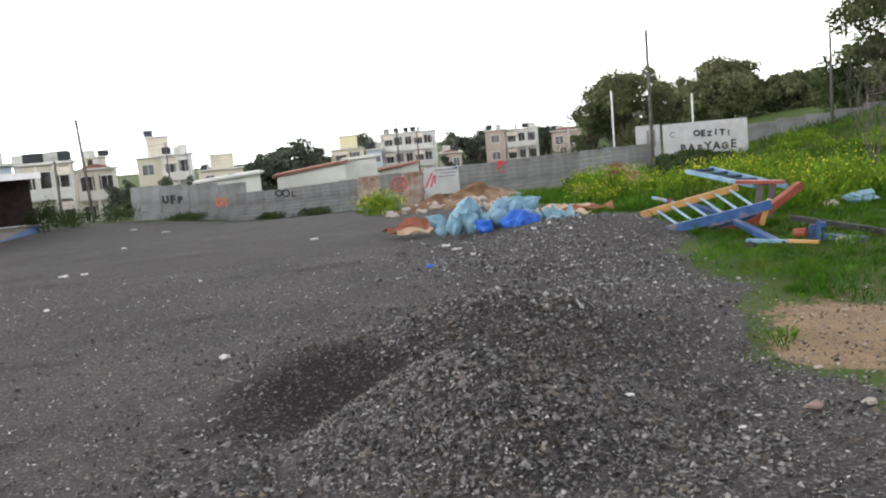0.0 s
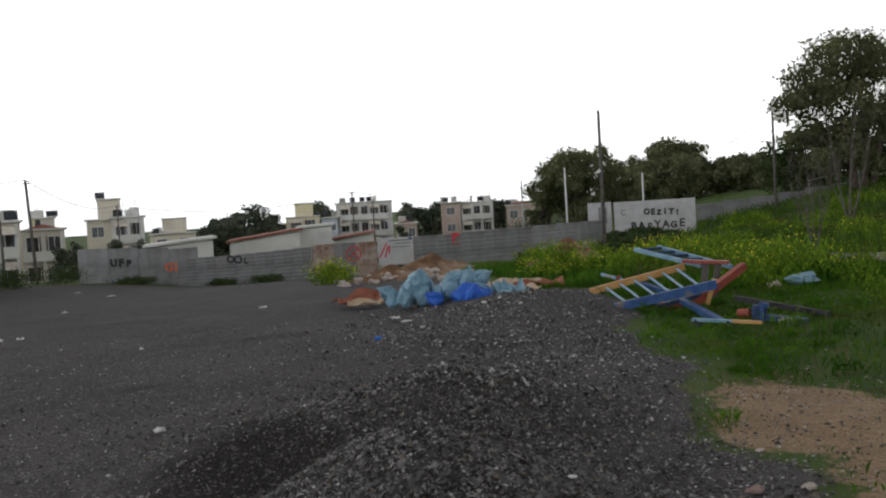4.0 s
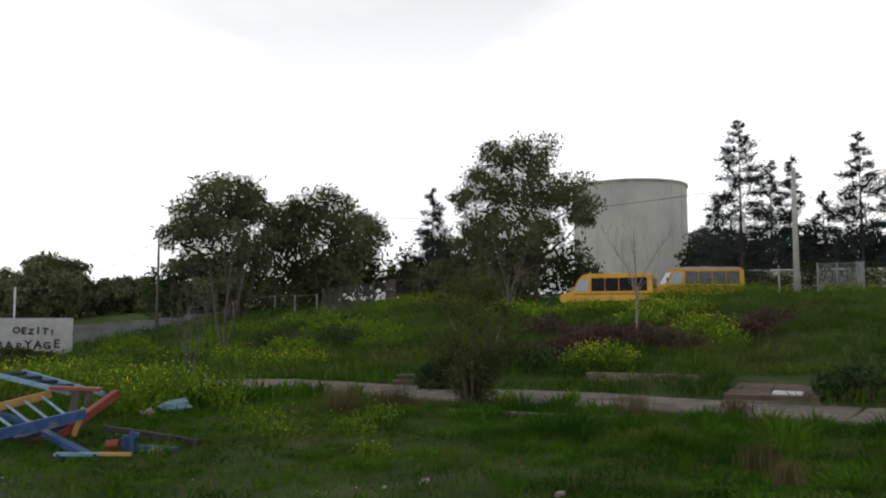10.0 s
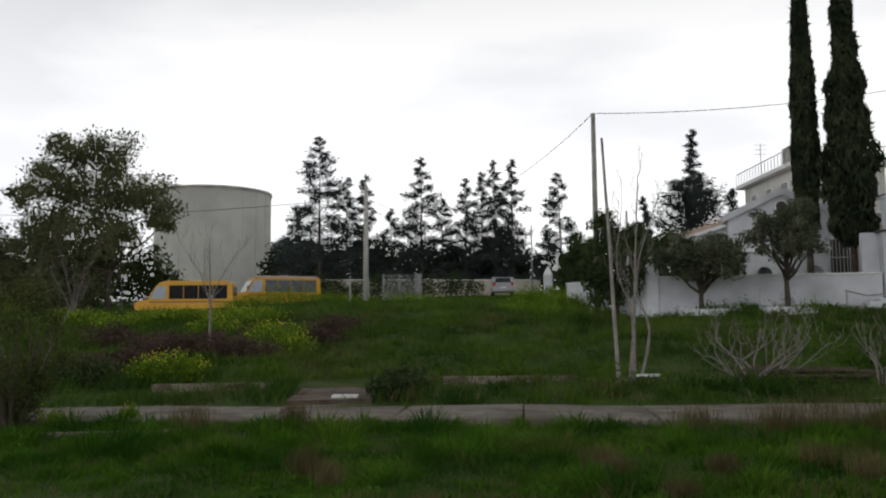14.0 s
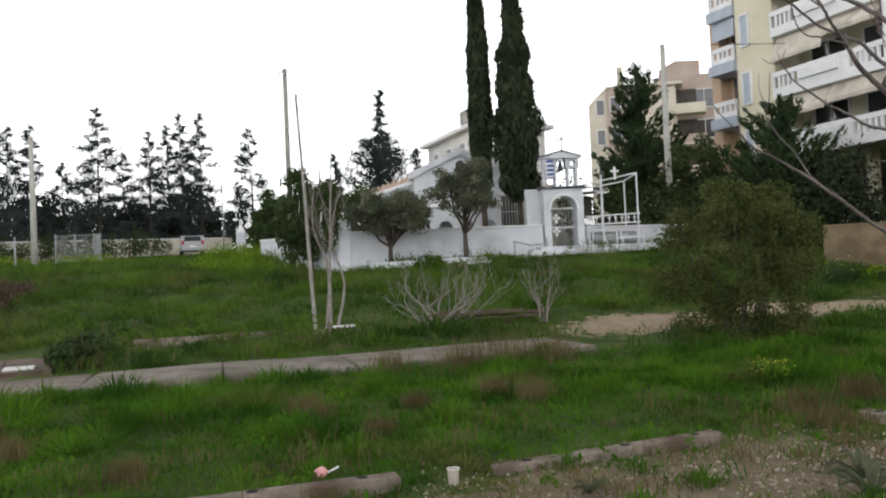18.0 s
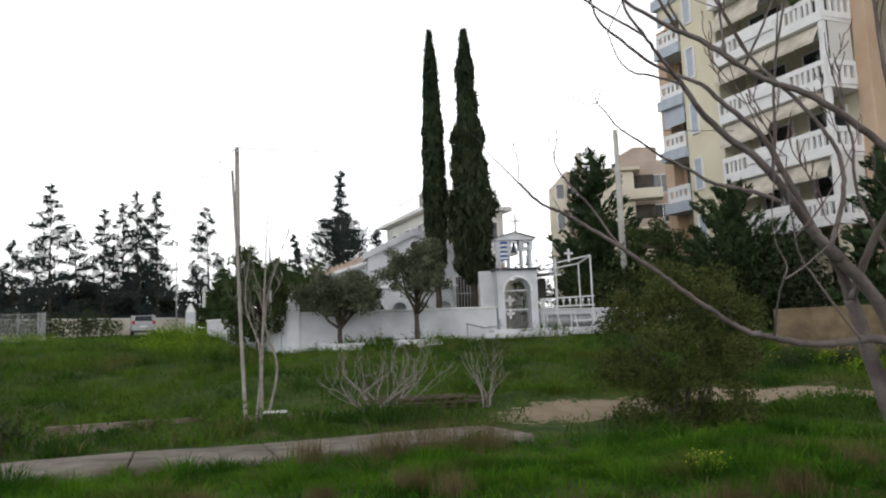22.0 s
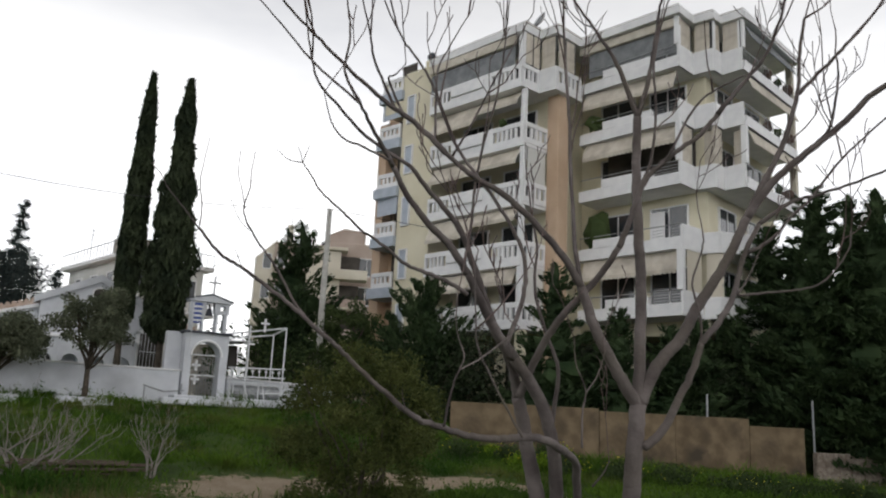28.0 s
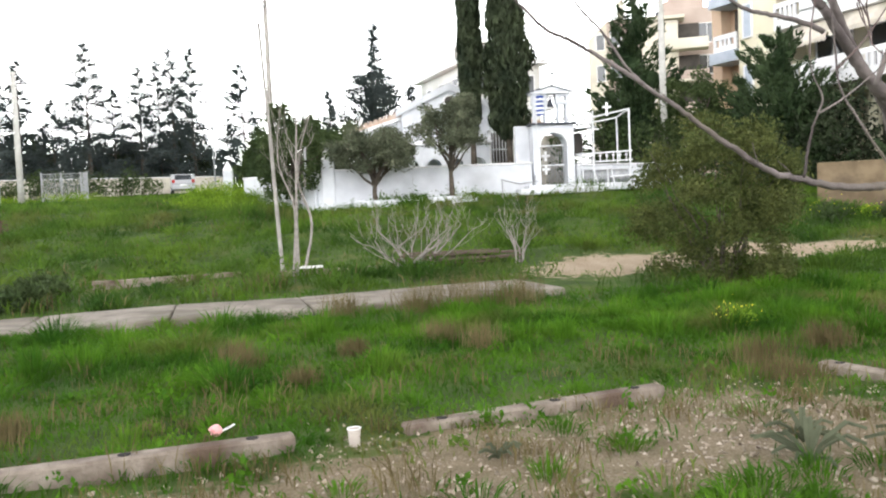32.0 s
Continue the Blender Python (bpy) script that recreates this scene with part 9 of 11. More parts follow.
# ---- poles and wires ----
def pole(az, d, el_top, label, material, r=0.11, lean=0.0, arms=0, name="utility_pole", base=None):
    x, y = polar(az, d)
    z0 = ground_z(x, y) - 0.3 if base is None else base
    h = high(el_top, d) - z0
    ob = tagged(empty(name, x, y, z0), label, "pole", "poles")
    part("shaft", MB().tube([(0, 0, 0), (lean * 0.5, 0, h * 0.5), (lean, 0, h)], [r, r * 0.9, r * 0.72], 10), material, ob, smooth=True)
    for k in range(arms):
        part("bracket", MB().box((lean, 0, h - 0.25 - 0.3 * k), (0.5, 0.06, 0.06)), M_STEEL, ob)
        part("insulator", MB().tube([(lean + 0.2, 0, h - 0.22 - 0.3 * k), (lean + 0.2, 0, h - 0.08 - 0.3 * k)], 0.035, 8), M_WHITEP, ob)
    return Vector((x + lean, y, z0 + h))


pole(17.4, 48, 6.1, "tall thin weathered wooden pole by the hoarding", M_POLEW, 0.11)
P_LEFT = pole(-20.2, 60, 3.45, "dark wooden utility pole at the lot's edge", M_POLEW, 0.11, -0.25, 1)
pole(-22.0, 62, 1.0, "thin wooden pole beside the house", M_POLEW, 0.1)
P_MID = pole(28.5, 58, 4.95, "thin dark wooden pole by the eucalyptus", M_POLEW, 0.1)
P_1 = pole(71.0, 58, 9.45, "grey concrete utility pole beside the terrace", M_POLEC, 0.2, 0.0, 1)
P_2 = pole(86.95, 35.2, 14.1, "grey wooden utility pole at the chapel corner", M_POLEG, 0.13, 0.0, 1)
P_3 = pole(113.2, 40, 14.3, "grey concrete utility pole beyond the bush", M_POLEC, 0.17, 0.0, 1)
pole(15.0, 75, 2.4, "white lamp post behind the hoarding", M_WSTEEL, 0.1, name="lamp_post")
pole(20.2, 80, 1.7, "white lamp post behind the painted panel", M_WSTEEL, 0.1, name="lamp_post")
pole(12.0, 90, 1.7, "thin grey pole behind the hoarding", M_STEEL, 0.1)
P_T = pole(0.2, 95, 1.65, "wooden utility pole among the houses", M_POLEW, 0.1, 0.0, 1)
P_U = pole(-15.2, 100, 1.6, "wooden utility pole among the houses", M_POLEW, 0.1, 0.0, 1)
pole(1.6, 100, 1.0, "wooden utility pole among the houses", M_POLEW, 0.1)
pole(-13.9, 100, 1.3, "thin pole beside the tall house", M_STEEL, 0.1)
pole(82.6, 66, 6.6, "thin grey mast by the white wall", M_STEEL, 0.07)
pole(69.9, 52, 3.2, "short grey fence post at the terrace edge", M_STEEL, 0.06)


def wire(a, b, sag, r=0.012):
    a, b = Vector(a), Vector(b)
    pts = [a.lerp(b, t) - Vector((0, 0, sag * 4 * t * (1 - t))) for t in np.linspace(0, 1, 15)]
    thing("overhead_wire", MB().tube(pts, r, 4), M_WIRE, "thin black overhead wire strung between poles", "wire", "overhead wires")


wire(P_1 - Vector((0, 0, 0.8)), P_2, 2.5, 0.014)
wire(P_2, P_3, 0.55, 0.016)
wire(P_3, (26.0, -52.0, 12.0), 0.9, 0.016)
wire(P_3 - Vector((0, 0, 0.3)), (39.5, -7.0, 6.6), 0.3, 0.014)
wire(P_1 - Vector((0, 0, 0.8)), Vector((*polar(40, 110), 15.0)), 1.4, 0.025)
wire(P_MID, Vector((*polar(21, 88), 4.0)), 0.8, 0.02)
wire(P_LEFT, P_U, 1.0, 0.025)
wire(P_LEFT, (-45, 55, 5.5), 0.8, 0.025)
wire(P_T, P_U, 1.4, 0.03)
wire(P_T, Vector((*polar(14, 100), 4.5)), 1.4, 0.03)


# ---- vehicles on the terrace ----
def wheel(parent, x, y, r, w):
    o = part("wheel", MB().tube([(x, y - w / 2, r), (x, y + w / 2, r)], r, 16), M_TYRE, parent)
    part("rim", MB().tube([(x, y - w / 2 - 0.01, r), (x, y + w / 2 + 0.01, r)], r * 0.55, 12), M_STEEL, o)


def minibus(az0, d0, az1, d1, roof_z, label, roofm=M_BUSY, glass=M_GLASS):
    (xa, ya), (xb, yb) = polar(az0, d0), polar(az1, d1)
    rz = math.degrees(math.atan2(yb - ya, xb - xa))
    L = math.hypot(xb - xa, yb - ya)
    h, w = 2.5, 2.05
    z = roof_z - h - 0.05
    ob = tagged(empty("school_minibus", xa, ya, z, rz), label, "bus", "yellow minibuses")
    # x from the nose back, side towards the lot at -y
    prof = [(0.1, 0.35), (0.0, 0.75), (0.12, 1.0), (0.95, 1.2), (1.45, 2.1), (1.75, 2.42), (2.3, h), (L - 0.4, h), (L - 0.08, 2.3), (L, 1.2), (L - 0.05, 0.4)]
    part("body", MB().upright(prof, 0, w), M_BUSY, ob)
    part("roof", MB().upright([(1.7, 2.4), (2.3, h + 0.03), (L - 0.4, h + 0.03), (L - 0.06, 2.32), (L - 0.5, 2.34), (2.3, 2.34)], -0.03, w + 0.03), roofm, ob)
    part("hood", MB().upright([(0.02, 0.75), (0.1, 1.02), (0.95, 1.24), (0.98, 0.9)], 0.12, w - 0.12), M_BUSY, ob)
    for y in (-0.012, w + 0.012):
        part("cab_window", MB().upright([(1.12, 1.24), (1.56, 2.12), (2.2, 2.16), (2.2, 1.24)], y - 0.01, y + 0.01), M_BLUISH, ob, "pale cab window")
        n = 4
        for k in range(n):
            x0 = 2.45 + k * (L - 2.8) / n
            part("side_window", MB().upright([(x0, 1.22), (x0, 2.2), (x0 + (L - 2.8) / n - 0.05, 2.2), (x0 + (L - 2.8) / n - 0.05, 1.22)], y - 0.01, y + 0.01), glass, ob)
        part("trim", MB().box((L / 2 + 0.4, y, 1.0), (L - 1.4, 0.03, 0.06)), M_BLACK, ob)
    part("windscreen", MB().add([(0.93, 0.12, 1.25), (0.93, w - 0.12, 1.25), (1.42, w - 0.2, 2.12), (1.42, 0.2, 2.12)], [(0, 1, 2, 3)]), M_GLASS, ob)
    part("rear_window", MB().box((L + 0.005, w / 2, 1.75), (0.02, w - 0.5, 0.7)), M_GLASS, ob)
    part("bumper", MB().box((-0.02, w / 2, 0.45), (0.16, w, 0.22), bev=0.04), M_TYRE, ob)
    for y in (0.3, w - 0.3):
        part("headlamp", MB().tube([(0.0, y, 0.8), (-0.04, y, 0.8)], 0.11, 12), M_WHITEP, ob)
    part("roof_hatch", MB().box((L * 0.6, w / 2, h + 0.05), (0.7, 0.6, 0.1), bev=0.03), M_WHITEP, ob)
    part("mirror", MB().box((1.0, -0.18, 1.55), (0.08, 0.2, 0.3), bev=0.02), M_BLACK, ob)
    for x in (1.05, L - 1.3):
        for y in (0.15, w - 0.15):
            wheel(ob, x, y, 0.36, 0.22)
    return ob


minibus(55.75, 63, 62.0, 61.5, high(2.85, 62), "yellow school minibus with dark windows parked behind the bank", M_BUSY, M_TINT)
# paler panes here: the reflection is put into the glass colour
minibus(62.1, 66, 67.9, 68, high(3.2, 67), "yellow school minibus with a pale faded roof, parked", M_TILEL, M_PANE)


def hatchback(x, y, z, rz):
    ob = tagged(empty("parked_car", x, y, z, rz), "silver hatchback parked by the white wall", "car")
    prof = [(-2.0, 0.3), (-2.05, 0.75), (-1.9, 0.98), (-1.55, 1.42), (-0.4, 1.5), (0.5, 1.42), (1.15, 0.98), (1.9, 0.82), (2.0, 0.5), (1.95, 0.3)]
    part("body", MB().upright(prof, -0.84, 0.84), M_CAR, ob)
    part("rear_window", MB().add([(-1.87, -0.62, 1.02), (-1.87, 0.62, 1.02), (-1.6, 0.55, 1.38), (-1.6, -0.55, 1.38)], [(0, 1, 2, 3)]).add([(-1.89, -0.62, 1.02), (-1.89, 0.62, 1.02), (-1.62, 0.55, 1.38), (-1.62, -0.55, 1.38)], [(0, 1, 2, 3)]), M_GLASS, ob)
    for s in (-1, 1):
        part("side_window", MB().upright([(-1.5, 1.0), (-1.3, 1.38), (0.45, 1.36), (0.95, 1.0)], s * 0.85 - 0.01, s * 0.85 + 0.01), M_GLASS, ob)
        part("tail_lamp", MB().box((-2.0, s * 0.7, 0.9), (0.12, 0.2, 0.26), bev=0.03), M_REDL, ob)
        for xx in (-1.25, 1.25):
            wheel(ob, xx, s * 0.76, 0.3, 0.2)
    part("bumper", MB().box((-2.05, 0, 0.45), (0.14, 1.66, 0.3), bev=0.05), M_CAR, ob)
    part("number_plate", MB().box((-2.13, 0, 0.62), (0.02, 0.5, 0.12)), M_WHITEP, ob)


x_, y_ = polar(80.5, 66)
hatchback(x_, y_, high(1.7, 66), 12)

# mesh cage and fences on the terrace
def mesh_fence(line, h, label, step=2.4, rails=(0.08, 0.95), fill=True, material=M_STEEL, z=None):
    ob = tagged(empty("mesh_fence", *line[0], 0), label, "fence")
    x0, y0 = line[0]
    st = along(line, step)
    for i, (x, y, a) in enumerate(st):
        zz = ground_z(x, y) if z is None else z
        part("post", MB().tube([(x - x0, y - y0, zz - 0.1), (x - x0, y - y0, zz + h)], 0.04, 6), material, ob)
    mb = MB()
    for (xa, ya, _), (xb, yb, _) in zip(st, st[1:]):
        za, zb = (ground_z(xa, ya), ground_z(xb, yb)) if z is None else (z, z)
        for r in rails:
            mb.tube([(xa - x0, ya - y0, za + h * r), (xb - x0, yb - y0, zb + h * r)], 0.018, 4)
        if fill:
            for k in range(12):
                t = (k + 0.5) / 12
                for s in (-1, 1):
                    t2 = min(1, max(0, t + s * h / 2.4 * 0.5))
                    mb.tube([(xa + (xb - xa) * t - x0, ya + (yb - ya) * t - y0, za + (zb - za) * t + 0.1 * h), (xa + (xb - xa) * t2 - x0, ya + (yb - ya) * t2 - y0, za + (zb - za) * t2 + 0.95 * h)], 0.011, 3, cap=False)
    part("mesh", mb, material, ob, "rusty wire mesh")["kind"] = "stuff"


mesh_fence(bearings((39.3, 50), (41.8, 50.5), (44.0, 52), (44.4, 56)), 1.75, "sagging wire mesh enclosure at the head of the bank", 1.1, material=M_POLEW)
mesh_fence(bearings((42.8, 54), (50, 54), (57, 57)), 1.8, "wire fence along the terrace under the trees", 3.0, fill=False, material=M_POLEW)
mesh_fence(bearings((72.2, 56), (74.9, 56), (74.6, 59)), 1.9, "small wire cage beside the pole", 1.1)
mesh_fence(bearings((30.5, 60), (36, 60), (39.2, 54)), 1.2, "low rail fence along the bank", 3.0, fill=False, material=M_STEEL)


# ---- heaps of earth and rubble beyond the bags ----
def mound(x, y, w, l, h, rz, label, material=M_EARTH, seed=0, cat="heap"):
    n = 26
    vs, fs = [], []
    z0 = ground_z(x, y)
    for i in range(n + 1):
        for j in range(n + 1):
            u, v = i / n * 2 - 1, j / n * 2 - 1
            r = min(1.0, math.hypot(u, v))
            k = (1 - r) ** 1.1 * (1 + 0.5 * noise.noise(Vector((u * 3, v * 3, seed)))) + 0.07 * noise.noise(Vector((u * 11, v * 11, seed))) * (1 - r)
            c, s = math.cos(radians(rz)), math.sin(radians(rz))
            px, py = u * w / 2, v * l / 2
            gx_, gy_ = x + px * c - py * s, y + px * s + py * c
            vs.append((gx_ - x, gy_ - y, ground_z(gx_, gy_) - z0 - 0.06 + max(0, k) * h))
    for i in range(n):
        for j in range(n):
            fs.append((i * (n + 1) + j, (i + 1) * (n + 1) + j, (i + 1) * (n + 1) + j + 1, i * (n + 1) + j + 1))
    ob = thing("mound", MB().add(vs, fs), material, label, cat)
    ob.location = (x, y, z0)
    return ob


x_, y_ = polar(5.6, 29)
mound(x_, y_, 5.4, 3.2, 0.85, 5, "heap of brown earth and rubble behind the bags", seed=1)
x_, y_ = polar(2.6, 27)
mound(x_, y_, 4.2, 2.6, 0.55, 0, "low spread of rubble and soil", seed=2)
x_, y_ = polar(14.6, 24)
mound(x_, y_, 4.0, 3.0, 0.95, 30, "small brown earth heap among weeds", seed=3)
RUB = np.random.default_rng(9)
for k in range(60):
    az, d = RUB.uniform(-1.5, 9), RUB.uniform(22, 28)
    x_, y_ = polar(az, d)
    s = RUB.uniform(0.05, 0.16)
    ob = thing("rubble_stone", MB().blob((0, 0, 0), (s, s * 0.8, s * 0.6), k, 0.25, 7, 5), M_STONE, "pale broken stone in the rubble", "stone", "rubble stones")
    ob.location = (x_, y_, ground_z(x_, y_) + (0.12 if k % 3 else 0.3) * (1 - abs(az - 4) / 8))


# ---- bags of rubbish ----
def bag(x, y, z, s, rz, material, seed, label, tilt=0.0):
    mb = MB()
    nu, nv = 16, 12
    for j in range(nv + 1):
        t = j / nv
        r = math.sin(min(1.0, t * 1.12) * math.pi) ** 0.62 if t < 0.86 else 0.12 + 0.5 * (1 - t) + 0.5 * max(0, t - 0.93)
        for i in range(nu):
            a = 2 * math.pi * i / nu
            fold = 1 + 0.16 * math.sin(a * 4 + seed + t * 5) * (0.4 + t) + 0.07 * math.sin(a * 9 - seed + t * 11) + 0.4 * noise.noise(Vector((math.cos(a) * 1.4 + seed, math.sin(a) * 1.4, t * 3)))
            mb.v.append((s[0] * r * fold * math.cos(a), s[1] * r * fold * math.sin(a), s[2] * t * 1.0))
    for j in range(nv):
        for i in range(nu):
            mb.f.append((j * nu + i, j * nu + (i + 1) % nu, (j + 1) * nu + (i + 1) % nu, (j + 1) * nu + i))
    mb.f.append(tuple(range(nu))[::-1])
    mb.f.append(tuple(nv * nu + i for i in range(nu)))
    ob = thing("rubbish_bag", mb, material, label, "bag", "heap of rubbish bags")
    ob.matrix_basis = pose(x, y, z, tilt, tilt * 0.12, rz)
    return ob


G0 = ground_z(1.0, 13.9)
PB, BB = "crumpled pale blue plastic rubbish bag in the heap", "bright blue plastic rubbish bag in the heap"
def bag_pile(rows, first):
    for k, (x, y, z, s, rz, m, tl) in enumerate(rows, first):
        bag(x, y, G0 + z, s, rz, m, k * 3.7, PB if m is M_BAGL else BB, tl)


bag_pile((
    (0.48, 13.62, 0.0, (0.13, 0.12, 0.34), 20, M_BAGL, 14),
    (0.70, 13.52, 0.0, (0.14, 0.12, 0.40), 80, M_BAGL, -10),
    (0.95, 13.6, 0.0, (0.15, 0.12, 0.44), 140, M_BAGL, 16),
    (0.80, 13.85, 0.0, (0.24, 0.18, 0.56), 50, M_BAGL, 8),
    (0.92, 13.8, 0.3, (0.2, 0.15, 0.36), 200, M_BAGL, -24),
    (0.60, 13.72, 0.16, (0.13, 0.11, 0.46), -70, M_BAGL, 62),
    (1.08, 13.75, 0.22, (0.11, 0.1, 0.4), 180, M_BAGL, 38)), 0)
bag_pile((
    (1.30, 13.42, 0.06, (0.13, 0.13, 0.34), 80, M_BAGD, -60),
    (1.45, 13.5, 0.1, (0.17, 0.16, 0.62), 95, M_BAGD, 78),
    (1.78, 13.45, 0.0, (0.2, 0.17, 0.36), 30, M_BAGD, 16),
    (1.98, 13.5, 0.0, (0.18, 0.16, 0.32), 110, M_BAGD, -18),
    (1.62, 13.48, 0.0, (0.18, 0.15, 0.34), 160, M_BAGD, 20)), 7)
bag_pile((
    (1.32, 13.9, 0.3, (0.17, 0.14, 0.66), 98, M_BAGL, 72),
    (1.45, 13.95, 0.0, (0.22, 0.18, 0.52), 40, M_BAGL, 10),
    (1.75, 13.95, 0.0, (0.24, 0.18, 0.62), 210, M_BAGL, -12),
    (1.85, 13.88, 0.32, (0.14, 0.12, 0.42), 100, M_BAGL, 66),
    (2.05, 13.85, 0.0, (0.2, 0.16, 0.42), 300, M_BAGL, 26),
    (2.22, 13.7, 0.02, (0.13, 0.11, 0.36), 95, M_BAGL, 74),
    (1.30, 13.75, 0.1, (0.12, 0.1, 0.3), 260, M_BAGL, 30)), 12)


def scrap(name, x, y, z, w, l, rz, material, label, cat, seed=0, lift=0.08, group=""):
    """A buckled sheet lying on the ground, with thickness."""
    n, vs, fs = 7, [], []
    for s in (0, 1):
        for i in range(n):
            for j in range(n):
                u, v = i / (n - 1) - 0.5, j / (n - 1) - 0.5
                vs.append((u * w, v * l, 0.02 + lift * abs(noise.noise(Vector((u * 3.1 + seed, v * 3.1, seed)))) * 1.6 + s * 0.012))
    q = n * n
    for i in range(n - 1):
        for j in range(n - 1):
            a = i * n + j
            fs += [(a, a + 1, a + n + 1, a + n), (q + a, q + a + n, q + a + n + 1, q + a + 1)]
    edge = [i * n for i in range(n)] + [(n - 1) * n + j for j in range(1, n)] + [i * n + n - 1 for i in range(n - 2, -1, -1)] + [j for j in range(n - 2, 0, -1)]
    for a, b in zip(edge, edge[1:] + edge[:1]):
        fs.append((a, b, q + b, q + a))
    ob = thing(name, MB().add(vs, fs), material, label, cat, group)
    ob.matrix_basis = pose(x, y, z, 0, 0, rz)


scrap("wooden_board", -0.05, 14.9, G0, 0.9, 0.5, 15, M_REDW, "rusty red board lying beside the bags", "board", 1, 0.25)
scrap("wooden_board", 0.05, 14.4, G0, 0.6, 0.3, -20, M_CARD, "pale board lying beside the bags", "board", 2, 0.12)
scrap("cardboard_sheet", 2.75, 15.3, G0 - 0.05, 1.0, 0.8, 25, M_CARD, "flattened cardboard sheet on the gravel", "cardboard", 3, 0.14)
scrap("cardboard_sheet", 3.4, 15.9, G0 - 0.05, 1.1, 0.7, -10, M_REDW, "buckled reddish sheet among the litter", "cardboard", 4, 0.16)
scrap("cardboard_sheet", 3.1, 17.0, G0 - 0.1, 1.3, 0.9, 40, M_CARD, "flattened cardboard sheet on the gravel", "cardboard", 5, 0.14)
scrap("wooden_board", 1.9, 13.2, G0, 0.7, 0.18, 8, M_CARD, "weathered plank before the bags", "board", 6, 0.05)
scrap("plastic_sheet", 2.6, 14.3, G0, 0.7, 0.5, 60, M_BAGL, "pale blue plastic sheet trailing from the bags", "plastic sheet", 7, 0.3)
for k, (x, y, w, l, rz) in enumerate(((-1.7, 6.54, 0.16, 0.11, 30), (-5.43, 13.64, 0.2, 0.14, 10), (-5.72, 13.5, 0.3, 0.12, 24), (-4.45, 9.82, 0.11, 0.09, 0), (-6.36, 18.46, 0.18, 0.15, 50), (0.74, 11.02, 0.15, 0.1, 60), (0.58, 11.94, 0.3, 0.12, 5), (0.45, 12.4, 0.25, 0.16, 0), (1.75, 12.0, 0.14, 0.1, 30), (2.0, 12.1, 0.16, 0.1, 80), (-1.9, 16.0, 0.3, 0.15, 12), (-4.3, 7.5, 0.09, 0.07, 40), (-3.0, 11.3, 0.08, 0.06, 0), (-9.5, 33, 0.6, 0.4, 0), (-13, 40, 0.5, 0.4, 30))):
    scrap("paper_scrap", x, y, ground_z(x, y), w * 0.5, l * 0.5, rz, M_PAPER, "scrap of white litter on dark gravel", "litter", 20 + k, 0.025, "litter on the gravel")
thing("crushed_can", MB().tube([(0.08, 10.46, 0.025), (0.17, 10.49, 0.028)], [0.028, 0.02], 10), M_BAGD, "crushed blue drinks can on the gravel", "can")


# ---- wrecked playground climbing frames ----
def ladder_frame(x, y, z, rails, rungs, label, mats, n_r, rr=0.018):
    ob = tagged(empty("climbing_ladder", x, y, z), label, "climbing frame", "broken playground frames")
    lines = []
    for (a, b), m, w, h in rails:
        part("rail", bar(MB(), a, b, w, h), m, ob)
        lines.append((Vector(a), Vector(b)))
    (a0, a1), (b0, b1) = lines[0], lines[1]
    for k in range(n_r):
        t = (k + 0.7) / n_r
        t0, t1 = rungs[0] + (rungs[1] - rungs[0]) * t, rungs[2] + (rungs[3] - rungs[2]) * t
        part("rung", MB().tube([a0.lerp(a1, t0), b0.lerp(b1, t1)], rr, 8), mats, ob)
    return ob


g0 = 0.0
ladder_frame(0, 0, g0, ((((3.43, 12.23, 0.22), (4.91, 12.15, 0.51)), M_ORANGEP, 0.06, 0.10), (((3.34, 10.79, 0.14), (4.70, 10.61, 0.38)), M_BLUEP, 0.06, 0.12)), (0.06, 0.96, 0.04, 0.9), "toppled ladder with an orange and a blue rail", M_LBLUEP, 6)
ladder_frame(0, 0, g0, ((((4.60, 13.44, 0.74), (5.05, 11.87, 0.53)), M_LBLUEP, 0.05, 0.06), (((5.10, 13.68, 0.74), (5.58, 11.96, 0.47)), M_LBLUEP, 0.05, 0.06)), (-0.08, 0.9, -0.08, 0.9), "light blue ladder tilted over a broken frame", M_BLUED, 5, 0.026)
cf = tagged(empty("wrecked_climber", 4.9, 11.5, 0), "wrecked red and blue playground climber heaped on grass", "playground climber", "broken playground frames")
